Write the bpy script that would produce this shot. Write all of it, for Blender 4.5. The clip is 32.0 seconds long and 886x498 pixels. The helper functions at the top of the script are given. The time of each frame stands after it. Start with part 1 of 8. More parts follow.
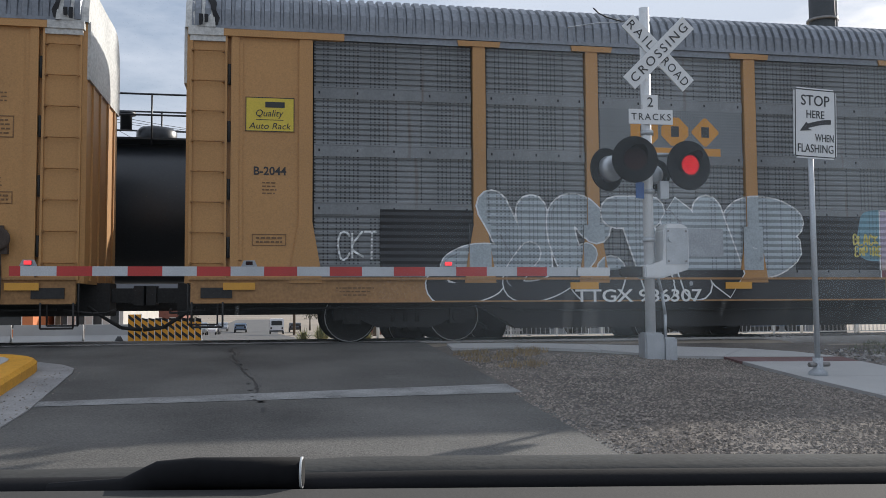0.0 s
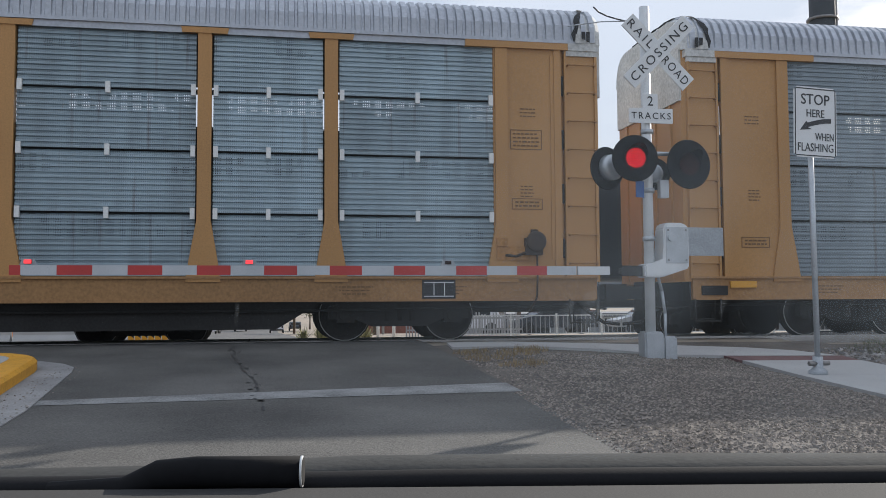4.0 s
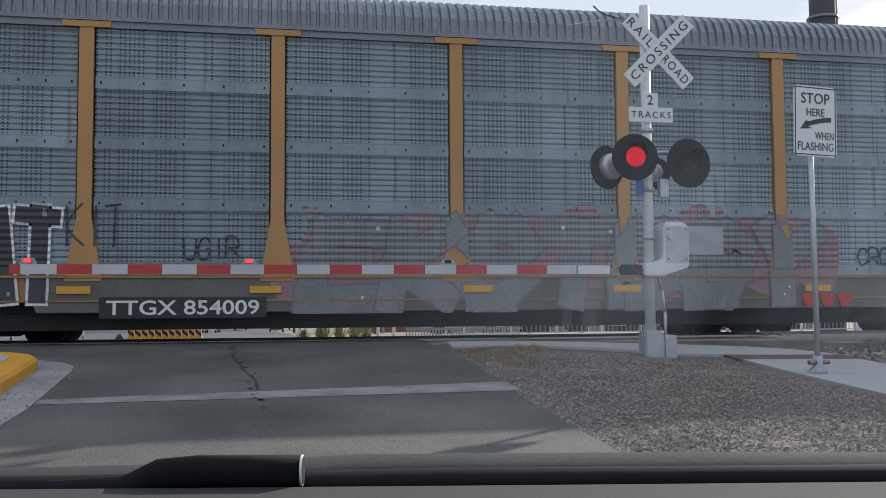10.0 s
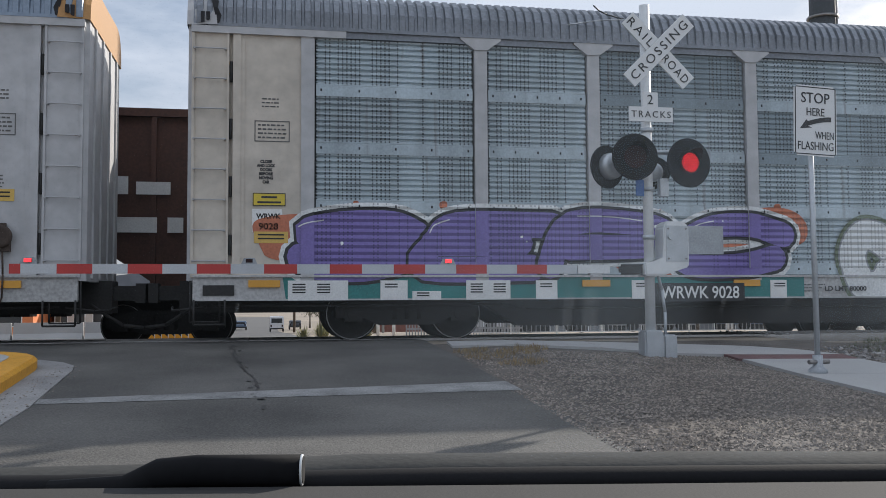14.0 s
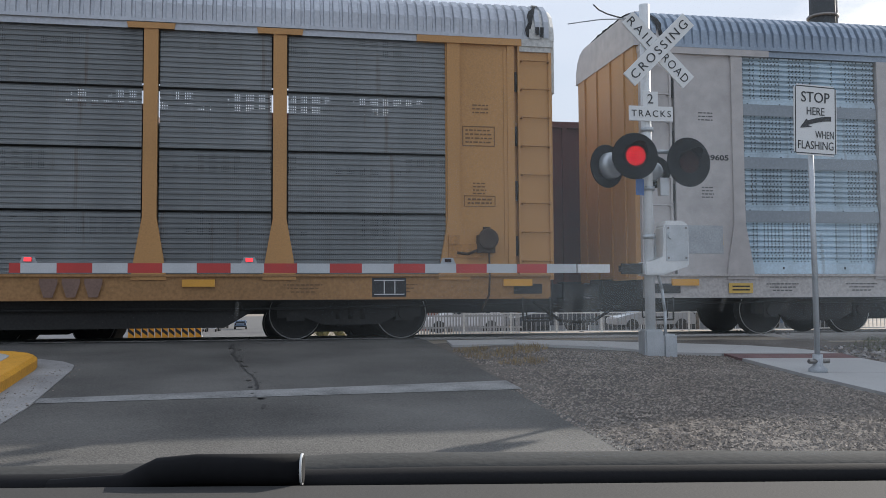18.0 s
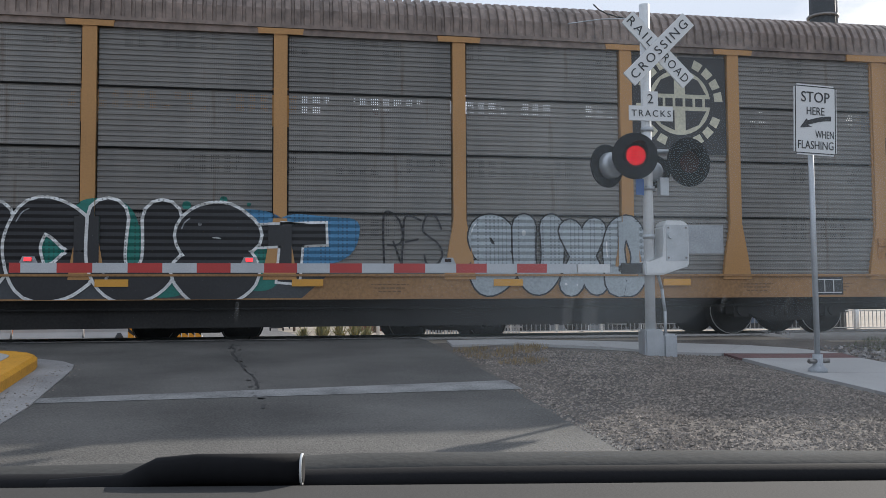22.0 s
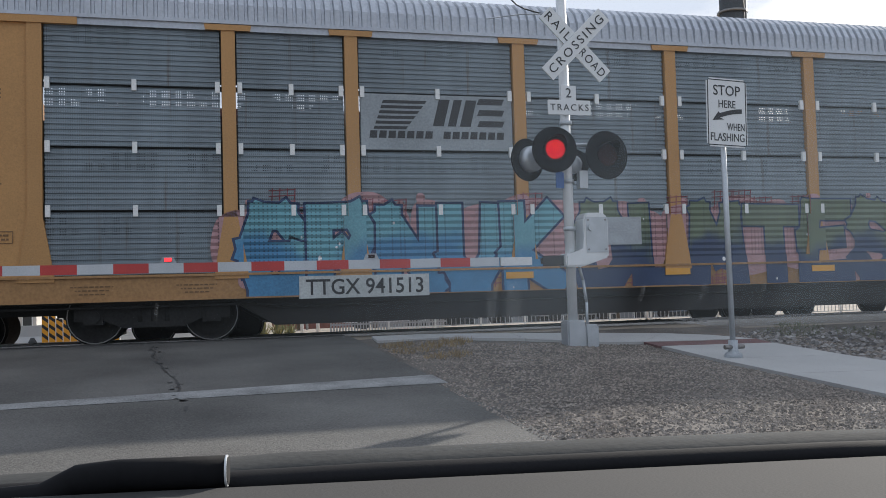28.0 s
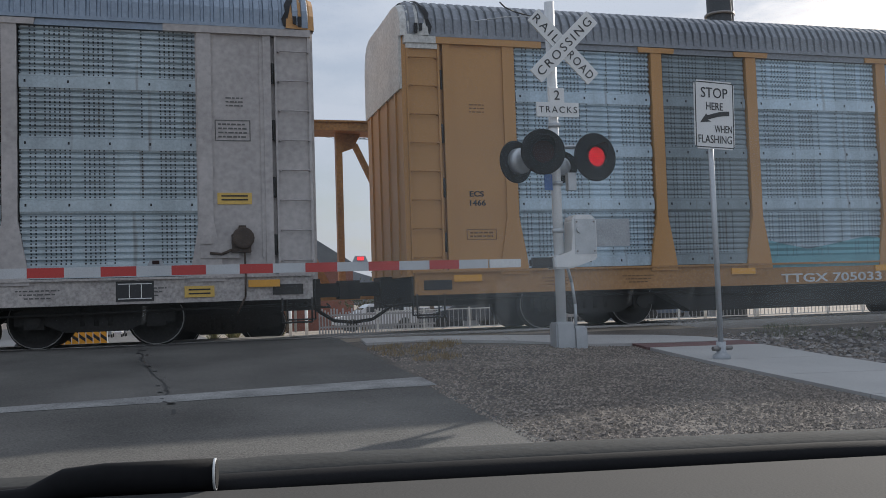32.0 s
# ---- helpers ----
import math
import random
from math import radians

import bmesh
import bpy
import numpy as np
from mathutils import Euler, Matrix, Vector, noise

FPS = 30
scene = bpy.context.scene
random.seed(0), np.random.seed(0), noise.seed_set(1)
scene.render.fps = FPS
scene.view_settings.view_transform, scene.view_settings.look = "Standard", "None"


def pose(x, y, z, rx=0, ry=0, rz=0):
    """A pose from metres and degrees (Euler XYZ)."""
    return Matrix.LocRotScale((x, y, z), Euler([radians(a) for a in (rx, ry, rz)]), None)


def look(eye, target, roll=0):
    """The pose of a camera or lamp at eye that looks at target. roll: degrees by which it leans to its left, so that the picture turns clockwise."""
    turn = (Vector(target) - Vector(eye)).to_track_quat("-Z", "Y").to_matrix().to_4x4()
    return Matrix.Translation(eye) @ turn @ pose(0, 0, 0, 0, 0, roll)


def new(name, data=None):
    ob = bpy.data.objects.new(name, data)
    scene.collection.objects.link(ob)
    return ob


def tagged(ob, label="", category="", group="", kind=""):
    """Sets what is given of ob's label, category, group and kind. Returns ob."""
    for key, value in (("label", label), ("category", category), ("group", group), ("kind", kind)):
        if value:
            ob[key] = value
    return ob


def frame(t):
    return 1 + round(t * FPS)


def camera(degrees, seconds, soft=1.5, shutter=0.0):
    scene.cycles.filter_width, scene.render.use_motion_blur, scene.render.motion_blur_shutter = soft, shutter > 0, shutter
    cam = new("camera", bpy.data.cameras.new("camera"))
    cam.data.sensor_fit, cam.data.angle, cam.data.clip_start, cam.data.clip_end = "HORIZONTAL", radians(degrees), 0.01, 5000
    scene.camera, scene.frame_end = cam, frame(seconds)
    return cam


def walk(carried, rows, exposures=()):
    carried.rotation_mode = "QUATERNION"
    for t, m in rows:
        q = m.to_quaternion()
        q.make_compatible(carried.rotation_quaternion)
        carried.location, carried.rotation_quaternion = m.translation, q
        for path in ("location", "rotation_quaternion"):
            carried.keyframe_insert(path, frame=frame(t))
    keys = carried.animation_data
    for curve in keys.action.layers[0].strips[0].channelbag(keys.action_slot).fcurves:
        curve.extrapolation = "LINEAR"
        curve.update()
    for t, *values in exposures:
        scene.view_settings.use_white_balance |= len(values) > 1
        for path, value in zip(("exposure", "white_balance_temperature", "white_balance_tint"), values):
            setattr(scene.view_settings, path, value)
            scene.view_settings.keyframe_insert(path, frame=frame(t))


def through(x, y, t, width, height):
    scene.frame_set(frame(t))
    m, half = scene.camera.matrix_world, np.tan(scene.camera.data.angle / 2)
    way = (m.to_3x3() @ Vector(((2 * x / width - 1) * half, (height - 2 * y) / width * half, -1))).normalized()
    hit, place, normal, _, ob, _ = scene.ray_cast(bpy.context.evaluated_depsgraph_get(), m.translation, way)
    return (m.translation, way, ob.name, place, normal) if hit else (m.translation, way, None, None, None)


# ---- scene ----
cam = camera(50.83, 32.0, 0.6, 0.0)
# least and most windscreen veil: dust plus painted reflection haze
VEIL0, VEIL1 = 0.0008, 0.014
EYE = Vector((0.0, 0.0, 0.585))


def aim(yaw, pitch, roll):
    y, p = radians(yaw), radians(pitch)
    return look(EYE, EYE + Vector((math.sin(y) * math.cos(p), math.cos(y) * math.cos(p), math.sin(p))), roll)


walk(cam, [(t, aim(a, b, c)) for t, a, b, c in (
    (0.0, 10.63, 3.48, -0.33), (1.0, 10.63, 3.46, -0.33), (3.0, 10.63, 3.447, -0.33), (5.5, 10.63, 3.379, -0.33), (8.0, 10.63, 3.379, -0.33),
    (11.0, 10.63, 3.34, -0.34), (14.0, 10.63, 3.33, -0.34), (17.0, 10.63, 3.293, -0.33), (20.0, 10.63, 3.276, -0.33), (23.0, 10.63, 3.27, -0.33),
    (25.0, 10.63, 3.235, -0.34), (27.5, 10.63, 3.23, -0.35), (27.6, 8.9, 3.3, -0.1), (27.7, 9.68, 3.15, -0.22), (27.8, 13.9, 2.97, -1.5),
    (27.9, 15.05, 2.91, -1.66), (28.0, 15.34, 2.9, -1.67), (28.5, 15.65, 2.92, -1.71), (29.0, 15.70, 2.96, -1.77), (29.5, 15.77, 3.03, -1.85),
    (30.0, 15.86, 3.03, -1.88), (31.0, 15.98, 3.03, -1.86), (32.0, 16.03, 3.01, -1.8))],
    exposures=[(0.0, 0.15, 5930, 10), (1.0, 0.33, 5930, 10), (2.0, 0.28, 5930, 10), (3.0, 0.26, 5930, 10), (6.0, 0.31, 5930, 10), (7.0, 0.29, 5930, 10), (8.0, 0.31, 5930, 10), (10.0, 0.28, 5930, 10), (12.0, 0.29, 5930, 10), (13.0, 0.15, 5930, 10), (14.0, 0.21, 5930, 10), (17.0, 0.30, 5930, 10), (19.0, 0.27, 5930, 10), (20.0, 0.21, 5930, 10), (21.0, 0.30, 5930, 10), (24.0, 0.31, 5930, 10), (28.0, 0.28, 5930, 10), (28.6, 0.09, 5930, 10), (29.0, 0.11, 5930, 10), (30.0, 0.17, 5930, 10), (31.0, -0.03, 5930, 10), (32.0, -0.07, 5930, 10)])

# ---- world and sun ----
SUN_AZ, SUN_EL = radians(52.7), radians(24.2)
world = bpy.data.worlds.new("sky")
scene.world = world
world.use_nodes = True
wn, wl = world.node_tree.nodes, world.node_tree.links
bg = wn["Background"]
sky = wn.new("ShaderNodeTexSky")
sky.sky_type = "NISHITA"
sky.sun_disc = False
sky.sun_elevation, sky.sun_rotation = SUN_EL, SUN_AZ
sky.dust_density, sky.air_density = 2.0, 1.0
coords = wn.new("ShaderNodeTexCoord")
stretch = wn.new("ShaderNodeMapping")
stretch.inputs["Scale"].default_value = (1.2, 1.2, 4.0)
cloud = wn.new("ShaderNodeTexNoise")
cloud.inputs["Scale"].default_value, cloud.inputs["Detail"].default_value, cloud.inputs["Roughness"].default_value = 2.2, 7.0, 0.6
ramp = wn.new("ShaderNodeValToRGB")
ramp.color_ramp.elements[0].position, ramp.color_ramp.elements[1].position = 0.29, 0.56
mixc = wn.new("ShaderNodeMix")
mixc.data_type = "RGBA"
mixc.inputs[7].default_value = (7.6, 7.9, 8.4, 1)
wl.new(coords.outputs["Generated"], stretch.inputs["Vector"])
wl.new(stretch.outputs[0], cloud.inputs["Vector"])
wl.new(cloud.outputs[0], ramp.inputs[0])
wl.new(ramp.outputs[0], mixc.inputs[0])
wl.new(sky.outputs[0], mixc.inputs[6])
# an overcast sky grows brighter towards the zenith
height = wn.new("ShaderNodeSeparateXYZ")
grade = wn.new("ShaderNodeMapRange")
grade.inputs[3].default_value, grade.inputs[4].default_value = 0.80, 1.35
tone = wn.new("ShaderNodeMix")
tone.data_type, tone.blend_type = "RGBA", "MULTIPLY"
tone.inputs[0].default_value = 1.0
wl.new(coords.outputs["Generated"], height.inputs[0])
wl.new(height.outputs[2], grade.inputs[0])
wl.new(mixc.outputs[2], tone.inputs[6])
wl.new(grade.outputs[0], tone.inputs[7])
wl.new(tone.outputs[2], bg.inputs[0])
bg.inputs[1].default_value = 0.085

sun = new("sun", bpy.data.lights.new("sun", "SUN"))
sun.data.energy, sun.data.angle, sun.data.color = 4.6, radians(0.6), (1.0, 0.89, 0.74)
sun.matrix_world = look((0, 0, 50), (-50 * math.sin(SUN_AZ) * math.cos(SUN_EL), -50 * math.cos(SUN_AZ) * math.cos(SUN_EL), 50 - 50 * math.sin(SUN_EL)))

# ---- materials ----
def M(name, col, rough=0.6, metal=0.0, var=0.18, scale=2.5, fine=60.0, bump=0.15, rand=0.0, spec=0.5):
    """A surface with stains at large scale, grain at small scale and a fine relief."""
    m = bpy.data.materials.new(name)
    m.use_nodes = True
    n, l = m.node_tree.nodes, m.node_tree.links
    b = n["Principled BSDF"]
    b.inputs["Roughness"].default_value, b.inputs["Metallic"].default_value = rough, metal
    b.inputs["Specular IOR Level"].default_value = spec
    tc = n.new("ShaderNodeTexCoord")
    big = n.new("ShaderNodeTexNoise")
    big.inputs["Scale"].default_value, big.inputs["Detail"].default_value = scale, 6.0
    small = n.new("ShaderNodeTexNoise")
    small.inputs["Scale"].default_value, small.inputs["Detail"].default_value = fine, 3.0
    add = n.new("ShaderNodeMath")
    add.operation = "ADD"
    mr = n.new("ShaderNodeMapRange")
    mr.inputs[1].default_value, mr.inputs[2].default_value = 0.7, 1.3
    mr.inputs[3].default_value, mr.inputs[4].default_value = 1 - var, 1 + var
    mul = n.new("ShaderNodeMix")
    mul.data_type, mul.blend_type = "RGBA", "MULTIPLY"
    mul.inputs[0].default_value = 1.0
    mul.inputs[6].default_value = (*col, 1)
    l.new(tc.outputs["Object"], big.inputs["Vector"])
    l.new(tc.outputs["Object"], small.inputs["Vector"])
    l.new(big.outputs[0], add.inputs[0])
    l.new(small.outputs[0], add.inputs[1])
    l.new(add.outputs[0], mr.inputs[0])
    out = mr.outputs[0]
    if rand:
        oi = n.new("ShaderNodeObjectInfo")
        rr = n.new("ShaderNodeMapRange")
        rr.inputs[3].default_value, rr.inputs[4].default_value = 1 - rand, 1 + rand
        l.new(oi.outputs["Random"], rr.inputs[0])
        rm = n.new("ShaderNodeMath")
        rm.operation = "MULTIPLY"
        l.new(out, rm.inputs[0])
        l.new(rr.outputs[0], rm.inputs[1])
        out = rm.outputs[0]
    l.new(out, mul.inputs[7])
    l.new(mul.outputs[2], b.inputs["Base Color"])
    if bump:
        bn = n.new("ShaderNodeBump")
        bn.inputs["Strength"].default_value, bn.inputs["Distance"].default_value = bump, 0.01
        l.new(small.outputs[0], bn.inputs["Height"])
        l.new(bn.outputs[0], b.inputs["Normal"])
    return m


def perforated(name, col, hole=0.05, rowp=0.05, colp=0.068, strength=0.8, rand=0.15, rough=0.42, ribs=True, through=False):
    """Galvanised sheet punched with rows of small holes, in groups of columns."""
    m = M(name, col, rough, 0.25, 0.16, 1.1, 30.0, 0.05, rand)
    n, l = m.node_tree.nodes, m.node_tree.links
    b = n["Principled BSDF"]
    src = b.inputs["Base Color"].links[0].from_socket
    tc = n.new("ShaderNodeTexCoord")
    sep = n.new("ShaderNodeSeparateXYZ")
    l.new(tc.outputs["Object"], sep.inputs[0])

    def math_(op, a, v=None, c=None):
        k = n.new("ShaderNodeMath")
        k.operation = op
        for i, x in enumerate((a, v, c)):
            if x is None:
                continue
            if isinstance(x, (int, float)):
                k.inputs[i].default_value = x
            else:
                l.new(x, k.inputs[i])
        return k.outputs[0]

    def pulse(sock, period, duty):
        f = math_("FRACT", math_("DIVIDE", sock, period))
        return math_("LESS_THAN", f, duty)
    mask = math_("MULTIPLY", pulse(sep.outputs[0], colp, 0.34 if ribs else 0.42), pulse(sep.outputs[2], rowp, 0.5))
    if ribs:
        wn_ = n.new("ShaderNodeTexWhiteNoise")
        wn_.noise_dimensions = "1D"
        l.new(math_("FLOOR", math_("DIVIDE", sep.outputs[0], colp)), wn_.inputs["W"])
        mask = math_("MULTIPLY", mask, math_("GREATER_THAN", wn_.outputs[0], 0.42))
        mask = math_("MULTIPLY", mask, math_("MULTIPLY", math_("GREATER_THAN", sep.outputs[2], 0.20 if not name.startswith("spray") else -9), math_("LESS_THAN", sep.outputs[2], 0.93 if not name.startswith("spray") else 9)))
    mask = math_("MULTIPLY", mask, strength)
    mx = n.new("ShaderNodeMix")
    mx.data_type = "RGBA"
    l.new(mask, mx.inputs[0])
    l.new(src, mx.inputs[6])
    mx.inputs[7].default_value = (0.025, 0.027, 0.03, 1)
    l.new(mx.outputs[2], b.inputs["Base Color"])
    if not name.startswith("spray"):
        # rust that ran down from the roof edge, and washed grime
        oi0 = n.new("ShaderNodeObjectInfo")
        sh0 = n.new("ShaderNodeVectorMath")
        l.new(tc.outputs["Object"], sh0.inputs[0])
        l.new(oi0.outputs["Random"], sh0.inputs[1])
        mp0 = n.new("ShaderNodeMapping")
        mp0.inputs["Scale"].default_value = (9.0, 1.0, 0.5)
        l.new(sh0.outputs[0], mp0.inputs[0])
        for thr, tone, amt in ((0.64, (0.10, 0.055, 0.03, 1), 0.7), (0.42, (0.08, 0.085, 0.09, 1), 0.22)):
            nz0 = n.new("ShaderNodeTexNoise")
            nz0.inputs["Scale"].default_value, nz0.inputs["Detail"].default_value = (1.0, 3.0) if thr > 0.6 else (0.35, 5.0)
            l.new(mp0.outputs[0], nz0.inputs["Vector"])
            r0 = n.new("ShaderNodeMapRange")
            r0.inputs[1].default_value, r0.inputs[2].default_value = thr, thr + 0.2
            r0.inputs[4].default_value = amt
            l.new(nz0.outputs[0], r0.inputs[0])
            m0 = n.new("ShaderNodeMix")
            m0.data_type = "RGBA"
            l.new(r0.outputs[0], m0.inputs[0])
            l.new(b.inputs["Base Color"].links[0].from_socket, m0.inputs[6])
            m0.inputs[7].default_value = tone
            l.new(m0.outputs[2], b.inputs["Base Color"])
    if through:
        # clusters of open holes that let the sky through
        dots = math_("MULTIPLY", pulse(sep.outputs[0], 0.034, 0.38), pulse(sep.outputs[2], 0.040, 0.40))
        clus = math_("MULTIPLY", pulse(sep.outputs[0], 0.185, 0.62), pulse(math_("ADD", sep.outputs[2], 0.02), 0.155, 0.66))
        nz = n.new("ShaderNodeTexNoise")
        nz.inputs["Scale"].default_value, nz.inputs["Detail"].default_value = 1.3, 1.0
        oi = n.new("ShaderNodeObjectInfo")
        sh = n.new("ShaderNodeVectorMath")
        l.new(tc.outputs["Object"], sh.inputs[0])
        l.new(oi.outputs["Location"], sh.inputs[1])
        l.new(sh.outputs[0], nz.inputs["Vector"])
        gate = math_("MULTIPLY", math_("GREATER_THAN", nz.outputs[0], 0.52), math_("GREATER_THAN", sep.outputs[2], 0.6))
        hole = math_("MULTIPLY", math_("MULTIPLY", dots, clus), gate)
        tr_ = n.new("ShaderNodeBsdfTransparent")
        ms = n.new("ShaderNodeMixShader")
        l.new(hole, ms.inputs[0])
        l.new(b.outputs[0], ms.inputs[1])
        l.new(tr_.outputs[0], ms.inputs[2])
        l.new(ms.outputs[0], n["Material Output"].inputs["Surface"])
    return m


def glow(name, col, power):
    m = bpy.data.materials.new(name)
    m.use_nodes = True
    b = m.node_tree.nodes["Principled BSDF"]
    b.inputs["Base Color"].default_value = (*col, 1)
    b.inputs["Emission Color"].default_value = (*col, 1)
    b.inputs["Emission Strength"].default_value = power
    return m


YELLOW = M("ochre_paint", (0.43, 0.228, 0.075), 0.55, 0, 0.15, 0.45, 40, 0.015, 0.05)
YELLOW_D = M("ochre_paint_worn", (0.36, 0.175, 0.05), 0.6, 0, 0.35, 1.6, 20, 0.1, 0.06)
LGREY = M("pale_grey_paint", (0.43, 0.43, 0.435), 0.5, 0, 0.16, 0.7, 5, 0.02)
BEIGE = M("beige_paint", (0.52, 0.47, 0.40), 0.55, 0, 0.16, 0.7, 5, 0.02)
PALEOCHRE = M("pale_ochre_paint", (0.47, 0.34, 0.20), 0.6, 0, 0.3, 0.9, 12, 0.03)
RED = M("orange_red_paint", (0.49, 0.098, 0.045), 0.55, 0, 0.22, 0.7, 6, 0.02)
WHITE = M("white_paint", (0.72, 0.72, 0.70), 0.5, 0, 0.12, 2, 40, 0.04)
WORNWHITE = M("worn_white_paint", (0.52, 0.52, 0.50), 0.6, 0, 0.3, 0.8, 20, 0.04)
SIGNWHITE = M("sign_sheeting", (0.66, 0.67, 0.67), 0.35, 0, 0.05, 3, 80, 0.02)
BLACK = M("black_paint", (0.018, 0.018, 0.02), 0.5, 0, 0.3, 2, 40, 0.05)
UNDER = M("grimy_underframe", (0.022, 0.021, 0.02), 0.75, 0, 0.4, 1.5, 25, 0.2)
# near-black: shade painted inside the cars; also bolts and seals
CORE = M("near_black_core", (0.02, 0.02, 0.022), 0.9, 0, 0.2, 1, 10, 0)
STEEL = M("worn_steel", (0.22, 0.21, 0.2), 0.42, 0.8, 0.25, 4, 60, 0.1)
RAILTOP = M("polished_rail", (0.45, 0.44, 0.43), 0.25, 1.0, 0.1, 4, 60, 0.02)
GALV = M("galvanised_steel", (0.42, 0.44, 0.46), 0.42, 0.55, 0.14, 5, 70, 0.05)
ALU = M("aluminium_paint", (0.62, 0.63, 0.63), 0.45, 0.2, 0.10, 5, 60, 0.04)
OGREY = M("rust_stained_grey_paint", (0.39, 0.365, 0.355), 0.55, 0, 0.2, 0.8, 12, 0.03)
BEIGE2 = M("warm_white_paint", (0.41, 0.385, 0.375), 0.5, 0, 0.15, 0.7, 5, 0.02)
SILLS = {"ochre_paint": M("grimy_ochre_sill", (0.31, 0.17, 0.066), 0.7, 0, 0.26, 0.35, 22, 0.04), "orange_red_paint": M("grimy_red_sill", (0.40, 0.078, 0.038), 0.7, 0, 0.4, 0.35, 22, 0.04),
         "pale_grey_paint": M("grimy_grey_sill", (0.40, 0.395, 0.385), 0.65, 0, 0.3, 0.35, 22, 0.03), "rust_stained_grey_paint": M("grimy_stained_sill", (0.37, 0.345, 0.33), 0.65, 0, 0.4, 0.6, 22, 0.03), "warm_white_paint": M("grimy_white_sill", (0.38, 0.355, 0.34), 0.65, 0, 0.3, 0.35, 22, 0.03)}
RUST = M("brown_rust_paint", (0.085, 0.035, 0.022), 0.7, 0, 0.3, 1.2, 25, 0.1)
MAROON = M("maroon_paint", (0.10, 0.028, 0.022), 0.65, 0, 0.3, 1.2, 25, 0.1)
RIM = M("bright_worn_rim", (0.42, 0.41, 0.40), 0.5, 0.3, 0.15, 4, 60, 0.02)
WEATHERED = M("weathered_grey_plate", (0.34, 0.36, 0.38), 0.6, 0.2, 0.2, 4, 40, 0.05)
GEAR = M("rusty_dark_gear", (0.06, 0.042, 0.032), 0.7, 0.2, 0.4, 6, 40, 0.15)
TANKBLK = M("black_tank_paint", (0.016, 0.018, 0.022), 0.38, 0, 0.3, 0.8, 20, 0.04)
PANELS = {
    "dark": perforated("punched_sheet_dark", (0.178, 0.186, 0.190), strength=0.95),
    "mid": perforated("punched_sheet_mid", (0.222, 0.272, 0.300), strength=0.95),
    "light": perforated("punched_sheet_light", (0.43, 0.535, 0.615), strength=1.0),
    "pale": perforated("punched_sheet_pale", (0.40, 0.465, 0.50), strength=1.0),
    "hdark": perforated("ribbed_sheet_dark", (0.195, 0.208, 0.214), rowp=0.05, colp=0.032, strength=0.4, ribs=False, through=True),
    "hmid": perforated("ribbed_sheet_mid", (0.215, 0.255, 0.282), rowp=0.05, colp=0.032, strength=0.4, ribs=False, through=True),
    "hwhite": perforated("ribbed_sheet_white", (0.62, 0.65, 0.68), rowp=0.05, colp=0.032, strength=0.12, ribs=False),
    "hlight": perforated("ribbed_sheet_light", (0.355, 0.44, 0.49), rowp=0.05, colp=0.032, strength=0.4, ribs=False, through=True),
    "hbrown": perforated("ribbed_sheet_brown", (0.215, 0.206, 0.190), rowp=0.05, colp=0.032, strength=0.4, ribs=False, through=True),
}
ROOFS = {
    "pale": M("pale_galvanised_roof", (0.42, 0.44, 0.48), 0.4, 0.35, 0.14, 0.8, 20, 0.05),
    "grey": M("weathered_galvanised_roof", (0.20, 0.215, 0.24), 0.45, 0.35, 0.22, 0.8, 20, 0.06),
    "blue": M("blue_grey_roof", (0.24, 0.29, 0.36), 0.4, 0.35, 0.16, 0.8, 20, 0.05),
    "rust": M("rust_streaked_roof", (0.21, 0.165, 0.14), 0.6, 0.1, 0.4, 0.9, 8, 0.08),
}
REFLECT = M("yellow_reflector", (0.62, 0.31, 0.035), 0.35, 0, 0.08, 4, 60, 0.02)
ASPHALT = M("worn_asphalt", (0.090, 0.086, 0.079), 0.9, 0, 0.5, 0.7, 55, 0.8)
ASPHALT2 = M("old_patched_asphalt", (0.085, 0.083, 0.08), 0.88, 0, 0.25, 0.5, 120, 0.5)
CONCRETE = M("pale_concrete", (0.36, 0.355, 0.345), 0.85, 0, 0.14, 0.8, 80, 0.2)
GRAVEL = M("crushed_gravel_bed", (0.110, 0.095, 0.082), 0.95, 0, 0.45, 1.2, 45, 1.0)
LINEPAINT = M("worn_road_paint", (0.20, 0.20, 0.195), 0.8, 0, 0.6, 2.2, 60, 0.3)
KERBYEL = M("yellow_kerb_paint", (0.62, 0.30, 0.02), 0.6, 0, 0.2, 3.0, 40, 0.2)
EARTH = M("dry_earth", (0.24, 0.20, 0.155), 0.95, 0, 0.35, 0.06, 1.5, 0.4)
DASH = M("black_dash_plastic", (0.011, 0.011, 0.012), 0.9, 0, 0.15, 6, 300, 0.05, 0.0, 0.15)
DASHG = M("grey_dash_plastic", (0.017, 0.0165, 0.016), 0.95, 0, 0.15, 6, 300, 0.3)
RUBBER = M("black_rubber", (0.012, 0.012, 0.012), 0.55, 0, 0.2, 8, 80, 0.1)
REDTAPE = M("red_reflective_tape", (0.42, 0.035, 0.03), 0.4, 0, 0.12, 3, 60, 0.03)
WHITETAPE = M("white_reflective_tape", (0.47, 0.49, 0.51), 0.4, 0, 0.12, 3, 60, 0.03)
LED_ON = glow("lit_red_led", (1.0, 0.005, 0.016), 2.2)
LED_DARK = M("unlit_red_lens", (0.018, 0.004, 0.004), 0.6, 0, 0.1, 20, 80, 0.02, 0.0, 0.2)
ARMLED = glow("lit_arm_led", (1.0, 0.03, 0.035), 1.5)


